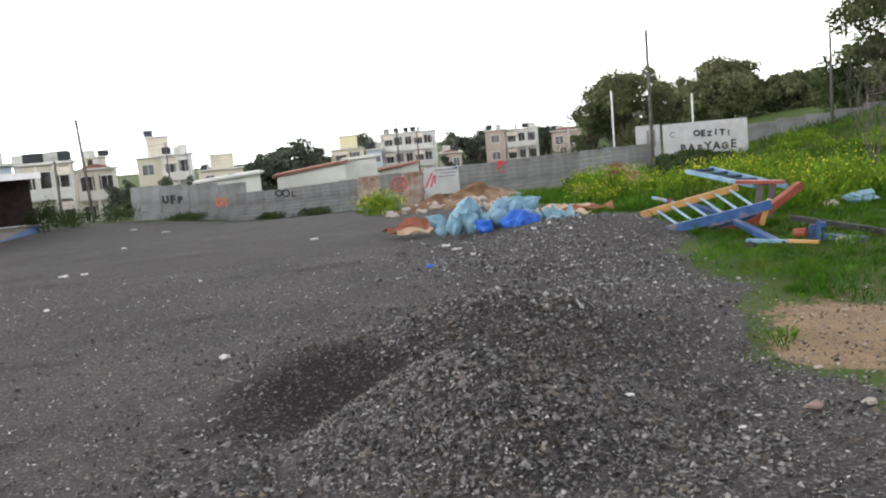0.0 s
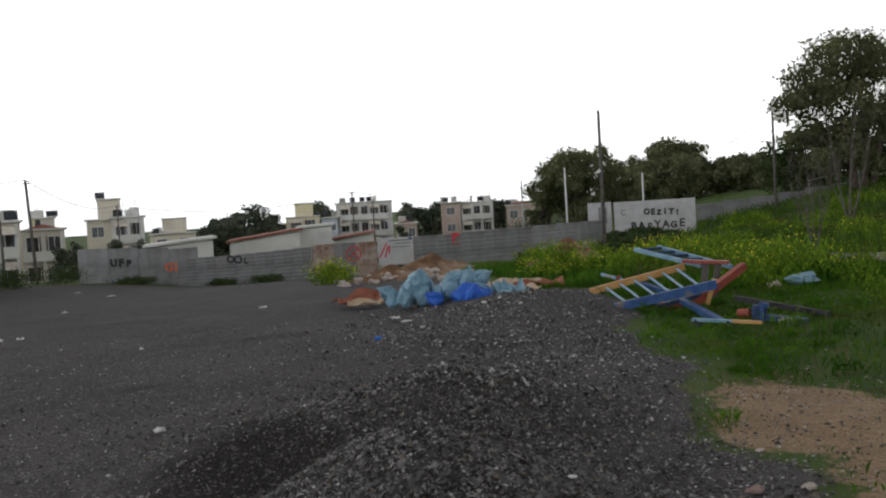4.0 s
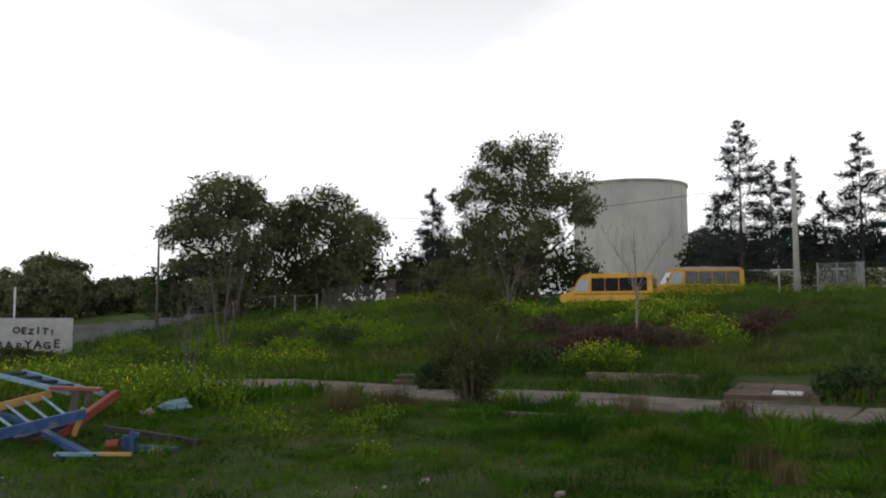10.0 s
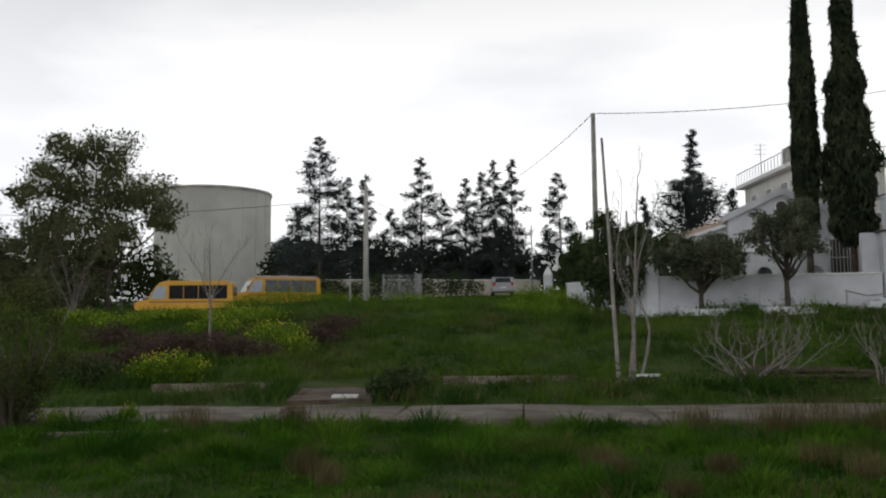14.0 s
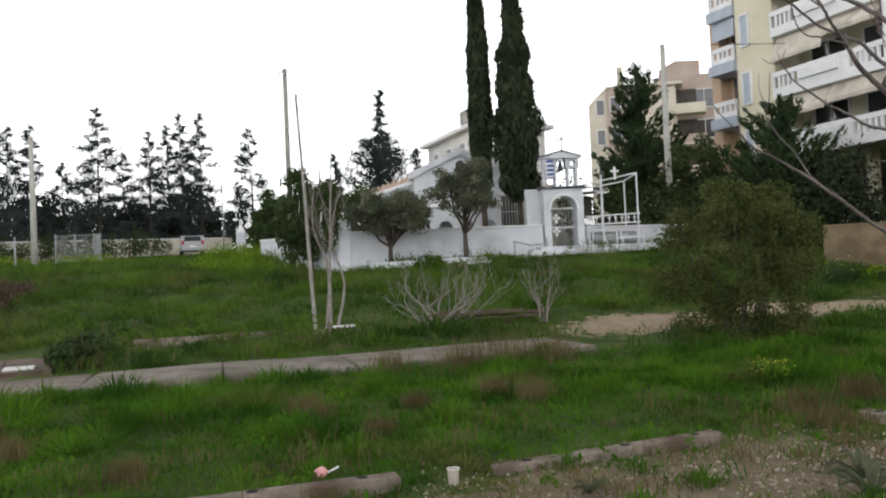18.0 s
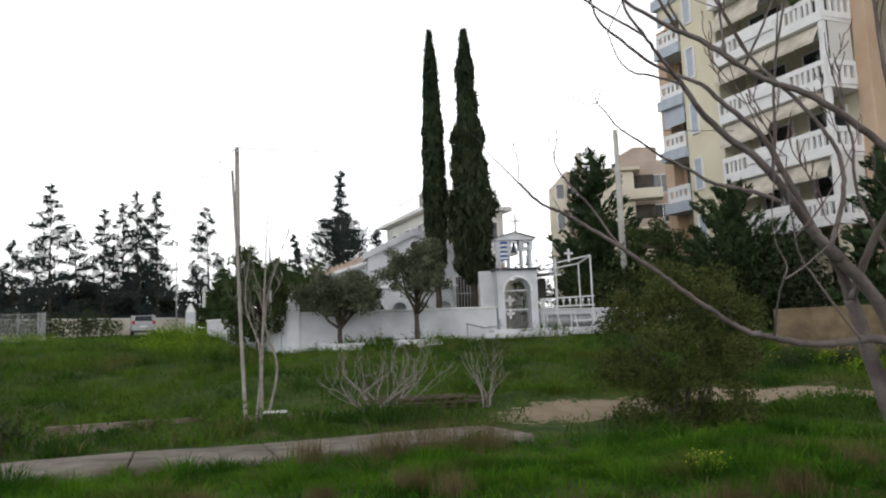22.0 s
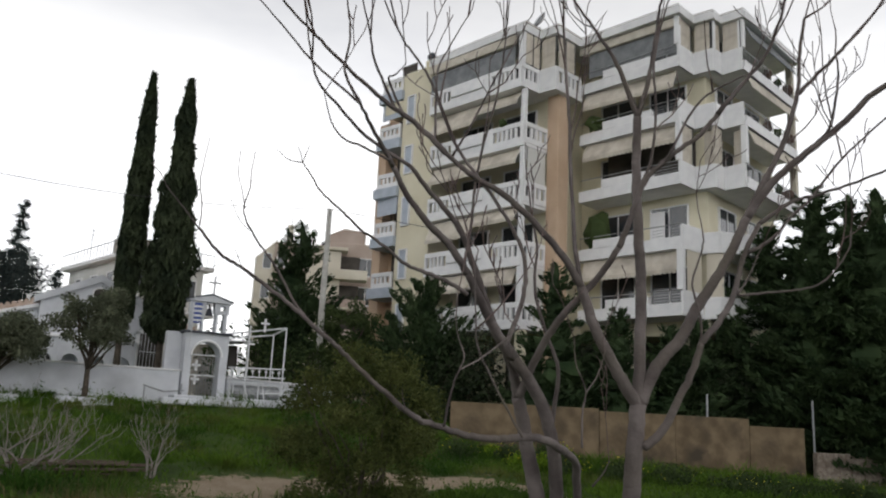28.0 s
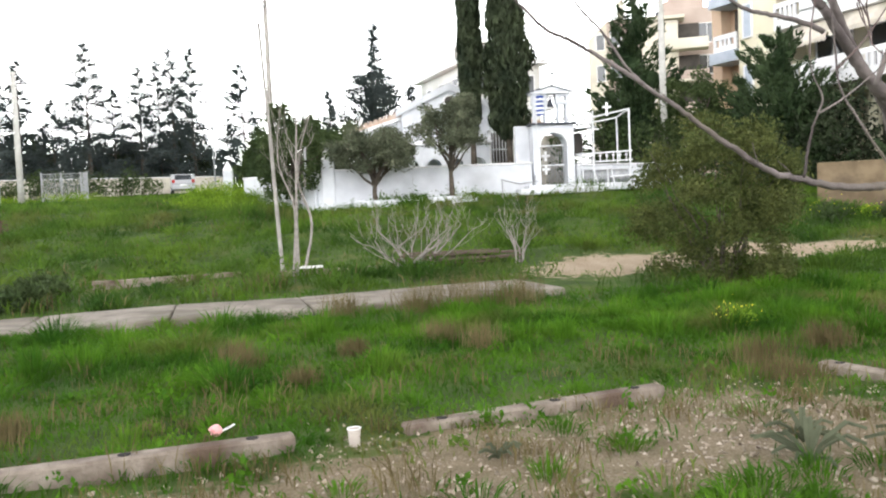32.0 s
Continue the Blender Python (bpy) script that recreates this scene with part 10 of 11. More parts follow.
for nm, m, a, b, w, h in (("red_post", M_REDPNT, (5.34, 11.08, 0.56), (4.40, 10.79, 0.08), 0.10, 0.10), ("red_bar", M_REDPNT, (4.86, 12.05, 0.60), (5.38, 11.63, 0.57), 0.16, 0.05),
                           ("dark_post", M_POLEW, (5.12, 11.84, 0.56), (5.05, 11.86, -0.02), 0.09, 0.09), ("dark_post", M_POLEW, (5.24, 11.68, 0.56), (5.15, 11.71, -0.02), 0.09, 0.09),
                           ("blue_beam", M_BLUEP, (4.31, 10.95, 0.17), (4.27, 9.55, 0.03), 0.10, 0.07), ("blue_beam", M_BLUEP, (4.14, 12.3, 0.33), (4.50, 11.6, 0.17), 0.14, 0.05),
                           ("orange_post", M_ORANGEP, (4.73, 10.71, 0.44), (4.62, 10.75, 0.1), 0.08, 0.06), ("pale_bar", M_LBLUEP, (3.93, 13.23, 0.38), (4.18, 12.92, 0.30), 0.05, 0.04), ("dark_plate", M_BLUED, (4.0, 11.0, 0.1), (4.6, 10.95, 0.22), 0.3, 0.05),
                           ("rusty_stub", M_REDPNT, (4.13, 12.98, 0.36), (4.16, 12.96, 0.2), 0.07, 0.07), ("rusty_bar", M_REDPNT, (4.02, 10.9, 0.12), (4.3, 10.85, 0.1), 0.06, 0.06)):
    part(nm, bar(MB(), tuple(np.subtract(a, (4.9, 11.5, 0))), tuple(np.subtract(b, (4.9, 11.5, 0))), w, h), m, cf)
bb = tagged(empty("broken_bench", 4.25, 9.45, 0.0), "light blue and orange bar on short feet in the grass", "bench", "broken playground frames")
part("seat_bar", bar(MB(), (-0.28, 0.27, 0.07), (0.06, -0.09, 0.065), 0.08, 0.035), M_LBLUEP, bb)
part("end_bar", bar(MB(), (0.05, -0.08, 0.07), (0.3, -0.33, 0.065), 0.06, 0.035), M_ORANGEP, bb)
part("foot", bar(MB(), (-0.26, 0.24, 0.06), (-0.24, 0.14, -0.03), 0.06), M_BLACK, bb)
part("foot", bar(MB(), (0.02, -0.06, 0.06), (0.04, -0.16, -0.03), 0.06), M_BLACK, bb)
sw = tagged(empty("broken_seesaw", 4.78, 9.62, 0.0), "blue seesaw block with a dark arm lying in the grass", "seesaw", "broken playground frames")
part("block", MB().box((0, 0, 0.1), (0.17, 0.16, 0.2), rz=-30, bev=0.03), M_BLUED, sw)
part("tie", MB().box((-0.02, -0.1, 0.12), (0.05, 0.04, 0.26), rz=-30), M_BLUEP, sw, "blue binding")
part("tie", MB().box((0.03, -0.08, 0.2), (0.09, 0.08, 0.06), rz=-30, bev=0.01), M_BLUEP, sw, "blue binding")
part("arm", bar(MB(), (-0.05, 0.53, 0.24), (0.8, -0.2, 0.05), 0.08, 0.06), M_BLACK, sw)
part("blue_plate", bar(MB(), (0.06, -0.1, 0.06), (0.36, -0.45, 0.03), 0.16, 0.06), M_BLUED, sw)
part("hub", MB().tube([(-0.16, 0.22, 0.08), (-0.06, 0.12, 0.09)], 0.06, 12), M_REDPNT, sw)
st = thing("dirty_cloth", MB().blob((4.85, 9.1, 0.04), (0.11, 0.08, 0.06), 4, 0.3), M_STONE, "dirty pale rag lying in the grass", "rag")
thing("plastic_sack", MB().blob((7.2, 12.8, 0.1), (0.28, 0.16, 0.1), 9, 0.3), M_BAGL, "pale plastic sack half hidden in weeds", "sack")
thing("plastic_sack", MB().blob((6.6, 12.6, 0.06), (0.1, 0.08, 0.07), 10, 0.3), M_STONE, "clear plastic sack half hidden in weeds", "sack")

# loose stones, cups and planks
for k, (x, y, r, m, lb) in enumerate(((1.92, 4.22, 0.06, M_PINKSTONE, "reddish stone at the gravel's edge"), (2.2, 4.17, 0.045, M_STONE, "white stone at the gravel's edge"), (5.75, 5.75, 0.07, M_STONE, "pale limestone lump in the grass"), (5.4, 5.95, 0.04, M_STONE, "pale stone in the grass"),
                                       (1.0, 4.55, 0.032, M_PAPER, "pale stone on the gravel heap"), (0.38, 5.25, 0.05, M_STONE, "pale flat stone on the gravel heap"), (0.58, 5.2, 0.055, M_STONE, "pale flat stone on the gravel heap"), (1.45, 4.05, 0.022, M_PAPER, "white stone chip on gravel"), (1.6, 4.2, 0.02, M_PAPER, "white stone chip on gravel"), (6.3, 4.6, 0.07, M_STONE, "pale stone in the grass"), (2.3, 4.9, 0.035, M_STONE, "pale stone at the gravel's edge"))):
    ob = thing("loose_stone", MB().blob((0, 0, 0), (r, r * 0.55, r * 0.4), 30 + k, 0.3, 9, 6), m, lb, "stone", "loose stones")
    ob.location = (x, y, ground_z(x, y) + r * 0.3)
cup = tagged(empty("plastic_pot", 6.0, -0.62, 0.0), "dirty white plastic pot standing by a wheel stop", "pot")
part("body", MB().tube([(0, 0, 0), (0, 0, 0.13)], [0.036, 0.044], 16, cap=False).tube([(0, 0, 0.004), (0, 0, 0.125)], [0.033, 0.041], 16, cap=False).tube([(0, 0, 0.0), (0, 0, 0.008)], 0.036, 16), M_STONE, cup)
part("rim", MB().tube([(0.044 * math.cos(a), 0.044 * math.sin(a), 0.13) for a in np.linspace(0, 2 * math.pi, 20)], 0.005, 5), M_PAPER, cup)
pk = tagged(empty("plastic_wrapper", 6.5, 0.35, 0.03), "crumpled pink and white wrapper on dry grass", "litter")
part("wrapper", MB().blob((0, 0, 0.03), (0.06, 0.05, 0.035), 3, 0.4), M_PINK, pk)
part("flap", MB().box((-0.02, -0.09, 0.05), (0.03, 0.09, 0.01), rx=-25), M_PAPER, pk)
for k in range(9):
    x0, y0 = 18.7 + RUB.uniform(-0.25, 0.25), -3.3 + RUB.uniform(-0.5, 0.5)
    ob = thing("old_plank", bar(MB(), (0, -1.1, 0.03), (RUB.uniform(-0.2, 0.2), 1.1, 0.03), 0.12, 0.04), M_STEPBR, "weathered brown plank stacked on the bank", "plank", "stacked planks")
    ob.matrix_basis = pose(x0, y0, ground_z(x0, y0) + 0.03 + 0.028 * k, 0, 0, RUB.uniform(-8, 8))
thing("white_slab", MB().box((18.3, 0.0, ground_z(18.3, 0.0) + 0.2), (0.2, 0.5, 0.05), bev=0.01), M_PAPER, "white slab propped at the sapling's foot", "slab")
thing("blue_bottle", MB().tube([(7.25, -7.4, 0.05), (7.33, -7.58, 0.06)], [0.045, 0.03], 10), M_BAGD, "blue plastic bottle lying in grass", "bottle")


# broad-leaved rosette plants by the wheel stops
def rosette(x, y, r, label, seed):
    g = random.Random(seed)
    ob = tagged(empty("rosette_plant", x, y, ground_z(x, y)), label, "plant", "rosette plants")
    for k in range(11):
        a = 2 * math.pi * (k + g.random() * 0.5) / 11
        L, lift = r * g.uniform(0.8, 1.2), g.uniform(0.3, 0.9)
        c, s = math.cos(a), math.sin(a)
        vs = []
        for t, w in ((0, 0.1), (0.3, 0.5), (0.65, 0.45), (1.0, 0.02)):
            px, pz = L * t, L * lift * math.sin(t * 2.2) * 0.8
            for e in (-1, 0, 1):
                vs.append((px * c - e * w * L * 0.16 * s, px * s + e * w * L * 0.16 * c, pz + (0.02 if e else 0)))
        fs = [(3 * i + e, 3 * i + 3 + e, 3 * i + 4 + e, 3 * i + 1 + e) for i in range(3) for e in (0, 1)]
        part("leaf", MB().add(vs, fs), M_OLIVE, ob)


for k, (x, y, r) in enumerate(((4.9, -3.2, 0.3), (4.6, -3.7, 0.27), (5.3, -3.4, 0.22), (5.0, -4.0, 0.26), (5.5, -1.5, 0.12))):
    rosette(x, y, r, "grey-green rosette plant on dry ground", 70 + k)


# ---- grass, chips and pebbles ----
def blades(x, y, z, h, w, rng, lean=0.35):
    """Bent two-triangle blades."""
    n = len(x)
    a = rng.uniform(0, 2 * math.pi, n)
    b = rng.uniform(0, 2 * math.pi, n)
    lx, ly = np.cos(b) * lean * h * rng.uniform(0.2, 1.3, n), np.sin(b) * lean * h * rng.uniform(0.2, 1.3, n)
    cx, cy = np.cos(a) * w / 2, np.sin(a) * w / 2
    v = np.empty((n, 4, 3))
    v[:, 0] = np.stack([x, y, z - 0.02], 1)
    v[:, 1] = np.stack([x - cx + lx * 0.3, y - cy + ly * 0.3, z + h * 0.5], 1)
    v[:, 2] = np.stack([x + cx + lx * 0.3, y + cy + ly * 0.3, z + h * 0.5], 1)
    v[:, 3] = np.stack([x + lx, y + ly, z + h * rng.uniform(0.75, 1.0, n)], 1)
    base = np.arange(n)[:, None] * 4
    f = np.concatenate([base + np.array([[0, 2, 1]]), base + np.array([[1, 2, 3]])], 0)
    return v.reshape(-1, 3), f


def wave(x, y, s, k):
    return 0.5 + 0.5 * np.sin(x * s + k + 1.7 * np.sin(y * s * 0.7 + k)) * np.sin(y * s * 1.1 - k + 1.3 * np.sin(x * s * 0.8))


def off_path(x, y, pad=0.0):
    """How far a place lies from the footpath's middle, less half its width."""
    best = np.full(len(x), 99.0)
    for (x0, y0), (x1, y1) in zip(PATHLINE, PATHLINE[1:]):
        dx, dy = x1 - x0, y1 - y0
        t = np.clip(((x - x0) * dx + (y - y0) * dy) / (dx * dx + dy * dy), 0, 1)
        best = np.minimum(best, np.hypot(x - x0 - t * dx, y - y0 - t * dy))
    return best - 1.12 - pad


def sow(name, n, x0, x1, y0, y1, height, width, material, label, keep, seed, lean=0.35, clump=0.0):
    rng = np.random.default_rng(seed)
    x, y = rng.uniform(x0, x1, n), rng.uniform(y0, y1, n)
    if clump:
        m = max(1, n // 40)
        cx, cy = rng.uniform(x0, x1, m), rng.uniform(y0, y1, m)
        i = rng.integers(0, m, n)
        x, y = cx[i] + rng.normal(0, clump, n), cy[i] + rng.normal(0, clump, n)
    k = keep(x, y) > rng.uniform(0, 1, n)
    x, y = x[k], y[k]
    h = height(x, y) * rng.uniform(0.45, 1.2, len(x))
    z = land(x, y) + heaps(x, y)
    v, f = blades(x, y, z, h, width * rng.uniform(0.6, 1.4, len(x)), rng, lean)
    return tagged(new(name, fast_mesh(name, v, f, material)), label, "grass", kind="stuff")


def turf_keep(x, y):
    g_, s_, d_ = zones(x, y)
    e = x - lot_edge(y)
    ok = (e + 0.5 * (wave(x, y, 2.3, 0.4) - 0.5) > 0.25) & (off_path(x, y) > 0)
    return ok * np.clip(1 - 1.25 * s_, 0.0, 1) * np.clip(1 - 0.85 * d_, 0, 1) * (0.35 + 0.65 * wave(x, y, 1.1, 2.0))


def rough_(x, y, s, k):
    """Lumpy growth at two sizes, mostly low with some high places."""
    return np.clip(1.6 * wave(x, y, s, k) * wave(x, y, s * 2.7, k + 2) + 0.25 * wave(x, y, s * 5.3, k + 4), 0, 1.3)


def mown(x, y):
    """Growth is trodden short in front of the trail."""
    return 1 - 0.75 * bell(x, y, 11.5, -11.8, 4.5, 3.2, -5)


def short_h(x, y):
    lush = sm(7.5, 10.5, x) * (0.6 + 0.4 * sm(9, 3, y))
    return 0.03 + 0.1 * rough_(x, y, 1.3, 1.0) + 0.13 * mown(x, y) * lush * rough_(x, y, 0.9, 3.0) + 0.12 * sm(9.0, 14, y) * rough_(x, y, 1.1, 2.0) - 0.02 * (1 - mown(x, y))


sow("grass", 135000, 1.8, 13.6, -10, 18, short_h, 0.0135, M_GRASS, "short green grass on the flat ground", turf_keep, 1, 0.9)
sow("grass", 40000, 8.0, 13.9, -9, 9, lambda x, y: 0.06 + 0.16 * rough_(x, y, 0.8, 5), 0.012, M_GRASS, "long lush grass beside the footpath", lambda x, y: turf_keep(x, y) * wave(x, y, 1.7, 5) * 1.2, 2, 0.7)


def open_view(x, y):
    """Growth stays short on the crest in front of the minibuses."""
    return 1 - 0.95 * np.clip(1.3 * bell(x, y, 43.0, 27.5, 11.0, 5.5, 30), 0, 1)


def bank_keep(x, y):
    g_, s_, d_ = zones(x, y)
    steps_ = np.where(np.abs((x - 14.75) * 0.949 + (y - 5.85) * 0.316 - 1.9) < 2.1, np.abs((y - 5.85) * 0.949 - (x - 14.75) * 0.316) < 0.85, False)
    return (off_path(x, y) > 0) * (1 - steps_) * np.clip(1 - 1.3 * s_, 0, 1) * (0.45 + 0.55 * wave(x, y, 0.6, 1.0))


def bank_h(x, y):
    return 0.08 + 0.42 * rough_(x, y, 0.5, 2.0) + 0.06 * sm(19, 26, x) * mown(x, y) - 0.06 * (1 - mown(x, y))


sow("grass", 95000, 13.5, 36, -26, 24, bank_h, 0.022, M_GRASS_H, "long grass covering the bank", bank_keep, 3, 0.8)
sow("grass", 60000, 8.0, 62, 14, 60, lambda x, y: (0.2 + 0.4 * wave(x, y, 0.4, 1)) * (1 - 0.75 * sm(32, 42, x)) * open_view(x, y), 0.06, M_GRASS_H, "rank grass and weeds up the slope", lambda x, y: bank_keep(x, y) * ((x > 4 + 0 * y) & (off_path(x, y) > 0.1)) * sm(4, 9, x - (y - 18) * 0.12), 4)
sow("grass", 38000, 34, 78, -6, 40, lambda x, y: (0.1 + 0.2 * wave(x, y, 0.35, 2)) * open_view(x, y), 0.07, M_GRASS_H, "long grass along the terrace edge", bank_keep, 5)
sow("grass", 40000, 3.5, 14, 13, 34, lambda x, y: 0.15 + 0.35 * wave(x, y, 0.8, 2), 0.03, M_GRASS, "tall weeds at the lot's far corner", lambda x, y: turf_keep(x, y) * (x > lot_edge(y) + 1.0), 6)
sow("grass", 50000, 6.0, 24, -32, -8, lambda x, y: (0.1 + 0.2 * wave(x, y, 0.9, 2)) * mown(x, y), 0.022, M_GRASS_H, "grass below the retaining wall", bank_keep, 12)


def dry_keep(x, y):
    g_, s_, d_ = zones(x, y)
    ok = (x > lot_edge(y) + 0.8) & (off_path(x, y) > -0.05)
    return ok * np.clip(0.12 + 0.9 * d_ + 0.5 * sm(4.2, 5.5, x) * sm(10.5, 7.5, x) * sm(4, 2, y) + 0.35 * wave(x, y, 0.8, 4) ** 3, 0, 1)


sow("dry_grass", 34000, 3.0, 13.5, -9, 14, lambda x, y: 0.1 + 0.2 * wave(x, y, 1.9, 1) ** 2, 0.008, M_DRY, "dry straw-coloured tufts in the grass", dry_keep, 7, 0.5, 0.11)
sow("dry_grass", 16000, 14, 34, -12, 24, lambda x, y: 0.2 + 0.3 * wave(x, y, 0.9, 1) ** 2, 0.02, M_DRY, "dry brown tufts on the bank", lambda x, y: bank_keep(x, y) * wave(x, y, 0.5, 6) ** 3, 8, 0.4, 0.3)
for k, (x, y, w, h) in enumerate(((9.4, -2.1, 0.4, 0.35), (10.0, -1.7, 0.35, 0.35), (12.9, -2.4, 0.9, 0.75), (12.7, -3.2, 0.7, 0.65), (12.6, -1.7, 0.6, 0.55), (9.5, 0.6, 0.35, 0.32), (9.0, 0.45, 0.3, 0.28), (9.5, -0.7, 0.3, 0.25), (8.4, 3.6, 0.35, 0.4), (8.0, 3.2, 0.25, 0.3), (6.9, 1.9, 0.3, 0.25), (7.6, -4.4, 0.5, 0.35), (6.9, -4.2, 0.5, 0.3), (8.2, -5.4, 0.4, 0.35), (11.2, 6.6, 0.5, 0.6), (12.2, 5.4, 0.4, 0.5), (9.6, 11.4, 0.6, 0.5), (10.1, 10.6, 0.6, 0.5), (9.0, 10.6, 0.5, 0.45), (12.6, -0.6, 0.5, 0.5), (8.0, -0.2, 0.3, 0.25), (9.2, -6.9, 0.45, 0.4))):
    rng_ = np.random.default_rng(500 + k)
    n = 420
    px, py = x + rng_.normal(0, w * 0.3, n), y + rng_.normal(0, w * 0.3, n)
    v, f = blades(px, py, land(px, py), 1.0 * h * rng_.uniform(0.3, 1.15, n), np.full(n, 0.006), rng_, 0.28)
    tagged(new("dry_tuft", fast_mesh("dry_tuft", v, f, M_DRY)), "clump of dry brown grass", "grass", "dry grass clumps", "stuff")


def scatter(name, n, fx, size, material, label, seed, keep=None, flat=0.6):
    """Small broken stones: squashed octahedra."""
    rng = np.random.default_rng(seed)
    x, y = fx(rng, n)
    if keep is not None:
        k = keep(x, y) > rng.uniform(0, 1, n)
        x, y = x[k], y[k]
    n = len(x)
    s = size * rng.uniform(0.5, 1.0, n) ** 2 * rng.uniform(0.6, 1.6, n)
    z = land(x, y) + heaps(x, y) + s * 0.2
    d = np.array([[1, 0, 0], [0, 1, 0], [-1, 0, 0], [0, -1, 0], [0, 0, 1], [0, 0, -1]], float)
    v = d[None] * rng.uniform(0.4, 1.35, (n, 6, 1)) + rng.normal(0, 0.16, (n, 6, 3))
    a = rng.uniform(0, 6.28, n)
    t = rng.normal(0, 1.0, n)
    v[:, :, 2] *= flat
    c, s_ = np.cos(t)[:, None], np.sin(t)[:, None]
    vy, vz = v[:, :, 1] * c - v[:, :, 2] * s_, v[:, :, 1] * s_ + v[:, :, 2] * c
    ca, sa = np.cos(a)[:, None], np.sin(a)[:, None]
    v = np.stack([v[:, :, 0] * ca - vy * sa, v[:, :, 0] * sa + vy * ca, vz], -1) * s[:, None, None] + np.stack([x, y, z], 1)[:, None]
    f = np.array([[0, 1, 4], [1, 2, 4], [2, 3, 4], [3, 0, 4], [1, 0, 5], [3, 2, 5]])
    f = (np.arange(n)[:, None, None] * 6 + f[None]).reshape(-1, 3)
    return tagged(new(name, fast_mesh(name, v.reshape(-1, 3), f, material)), label, "gravel", kind="stuff")


def lot_points(rng, n):
    d = 1.6 + 12 * rng.uniform(0, 1, n) ** 1.7
    a = np.radians(rng.uniform(-42, 36, n))
    return d * np.sin(a), d * np.cos(a)


on_lot = lambda x, y: (x < lot_edge(y) + 0.15) * 1.0
lot_keep = lambda x, y: on_lot(x, y) * np.clip(1.0 - 1.2 * fines_shade_at(x, y), 0.05, 1) * (0.35 + 0.65 * wave(x, y, 1.3, 2))
scatter("gravel", 34000, lot_points, 0.015, M_CHIP, "dark crushed road planings on the lot", 21, lot_keep)
scatter("gravel", 8500, lot_points, 0.012, M_CHIPL, "pale stone chips among the planings", 22, lot_keep)
box_pts = lambda x0, x1, y0, y1: (lambda rng, n: (rng.uniform(x0, x1, n), rng.uniform(y0, y1, n)))
scatter("pebbles", 9000, box_pts(3.2, 7.5, -5.5, 2.5), 0.022, M_PEBBLE, "tan pebbles on dry ground", 23, lambda x, y: zones(x, y)[2] * 0.9)
scatter("pebbles", 3500, box_pts(1.8, 6.5, 3.2, 9.5), 0.016, M_PEBBLE, "tan pebbles on sandy ground", 24, lambda x, y: zones(x, y)[1] * 0.9)


# low broad-leaved growth that fills the turf
def cover(name, n, x0, x1, y0, y1, size, height, material, label, keep, seed):
    rng = np.random.default_rng(seed)
    m = n // 26
    cx, cy = rng.uniform(x0, x1, m), rng.uniform(y0, y1, m)
    ok = keep(cx, cy) > rng.uniform(0, 1, m)
    cx, cy = cx[ok], cy[ok]
    rad = rng.uniform(0.06, 0.2, len(cx)) * (size / 0.05)
    i = np.repeat(np.arange(len(cx)), 26)
    d = rng.normal(size=(len(i), 2)) * rad[i, None] * 0.55
    x, y = cx[i] + d[:, 0], cy[i] + d[:, 1]
    r = np.hypot(d[:, 0], d[:, 1]) / rad[i]
    z = land(x, y) + heaps(x, y) + np.clip(1 - r * r, 0.05, 1) * height(cx, cy)[i] * rng.uniform(0.3, 1.0, len(i))
    v, f = leaves(np.stack([x, y, z], 1), size * rng.uniform(0.5, 1.4, len(i)), 0.5, 0.5, rng=rng)
    return tagged(new(name, fast_mesh(name, v, f, material)), label, "grass", kind="stuff")


cover("ground_cover", 135000, 2.2, 13.0, -9, 17, 0.052, lambda x, y: 0.03 + 0.16 * rough_(x, y, 1.1, 3), M_GRASS, "low leafy ground cover in the turf", lambda x, y: turf_keep(x, y) * (0.25 + 0.75 * wave(x, y, 0.9, 1.5) ** 2), 31)
cover("ground_cover", 95000, 14.5, 36, -24, 26, 0.076, lambda x, y: 0.1 + 0.5 * rough_(x, y, 0.5, 3), M_GRASS_H, "leafy weeds over the bank", bank_keep, 32)
cover("ground_cover", 50000, 16, 56, 18, 52, 0.16, lambda x, y: (0.15 + 0.3 * wave(x, y, 0.4, 3)) * open_view(x, y), M_GRASS_H, "leafy weeds up the slope", bank_keep, 33)


def heap_points(rng, n):
    return rng.normal(0.2, 0.8, n), rng.normal(5.0, 1.1, n)


heap_keep = lambda x, y: np.clip(1.0 - 1.25 * fines_shade_at(x, y), 0.03, 1)
scatter("gravel", 34000, heap_points, 0.0195, M_CHIP, "broken planings on the heap", 41, heap_keep, 0.4)
scatter("gravel", 6000, heap_points, 0.0125, M_CHIPL, "pale chips on the heap", 42, heap_keep, 0.4)
scatter("gravel", 2600, heap_points, 0.015, M_CHIPB, "brownish chips on the heap", 43, lambda x, y: heap_keep(x, y) * (0.15 + bell(x, y, 0.55, 5.3, 0.6, 0.8)), 0.45)
scatter("gravel", 30, lambda rng, n: (rng.normal(0.75, 0.3, n), rng.normal(6.2, 0.25, n)), 0.045, M_CHIPL, "flat pale flakes on the heap's crest", 44, None, 0.25)

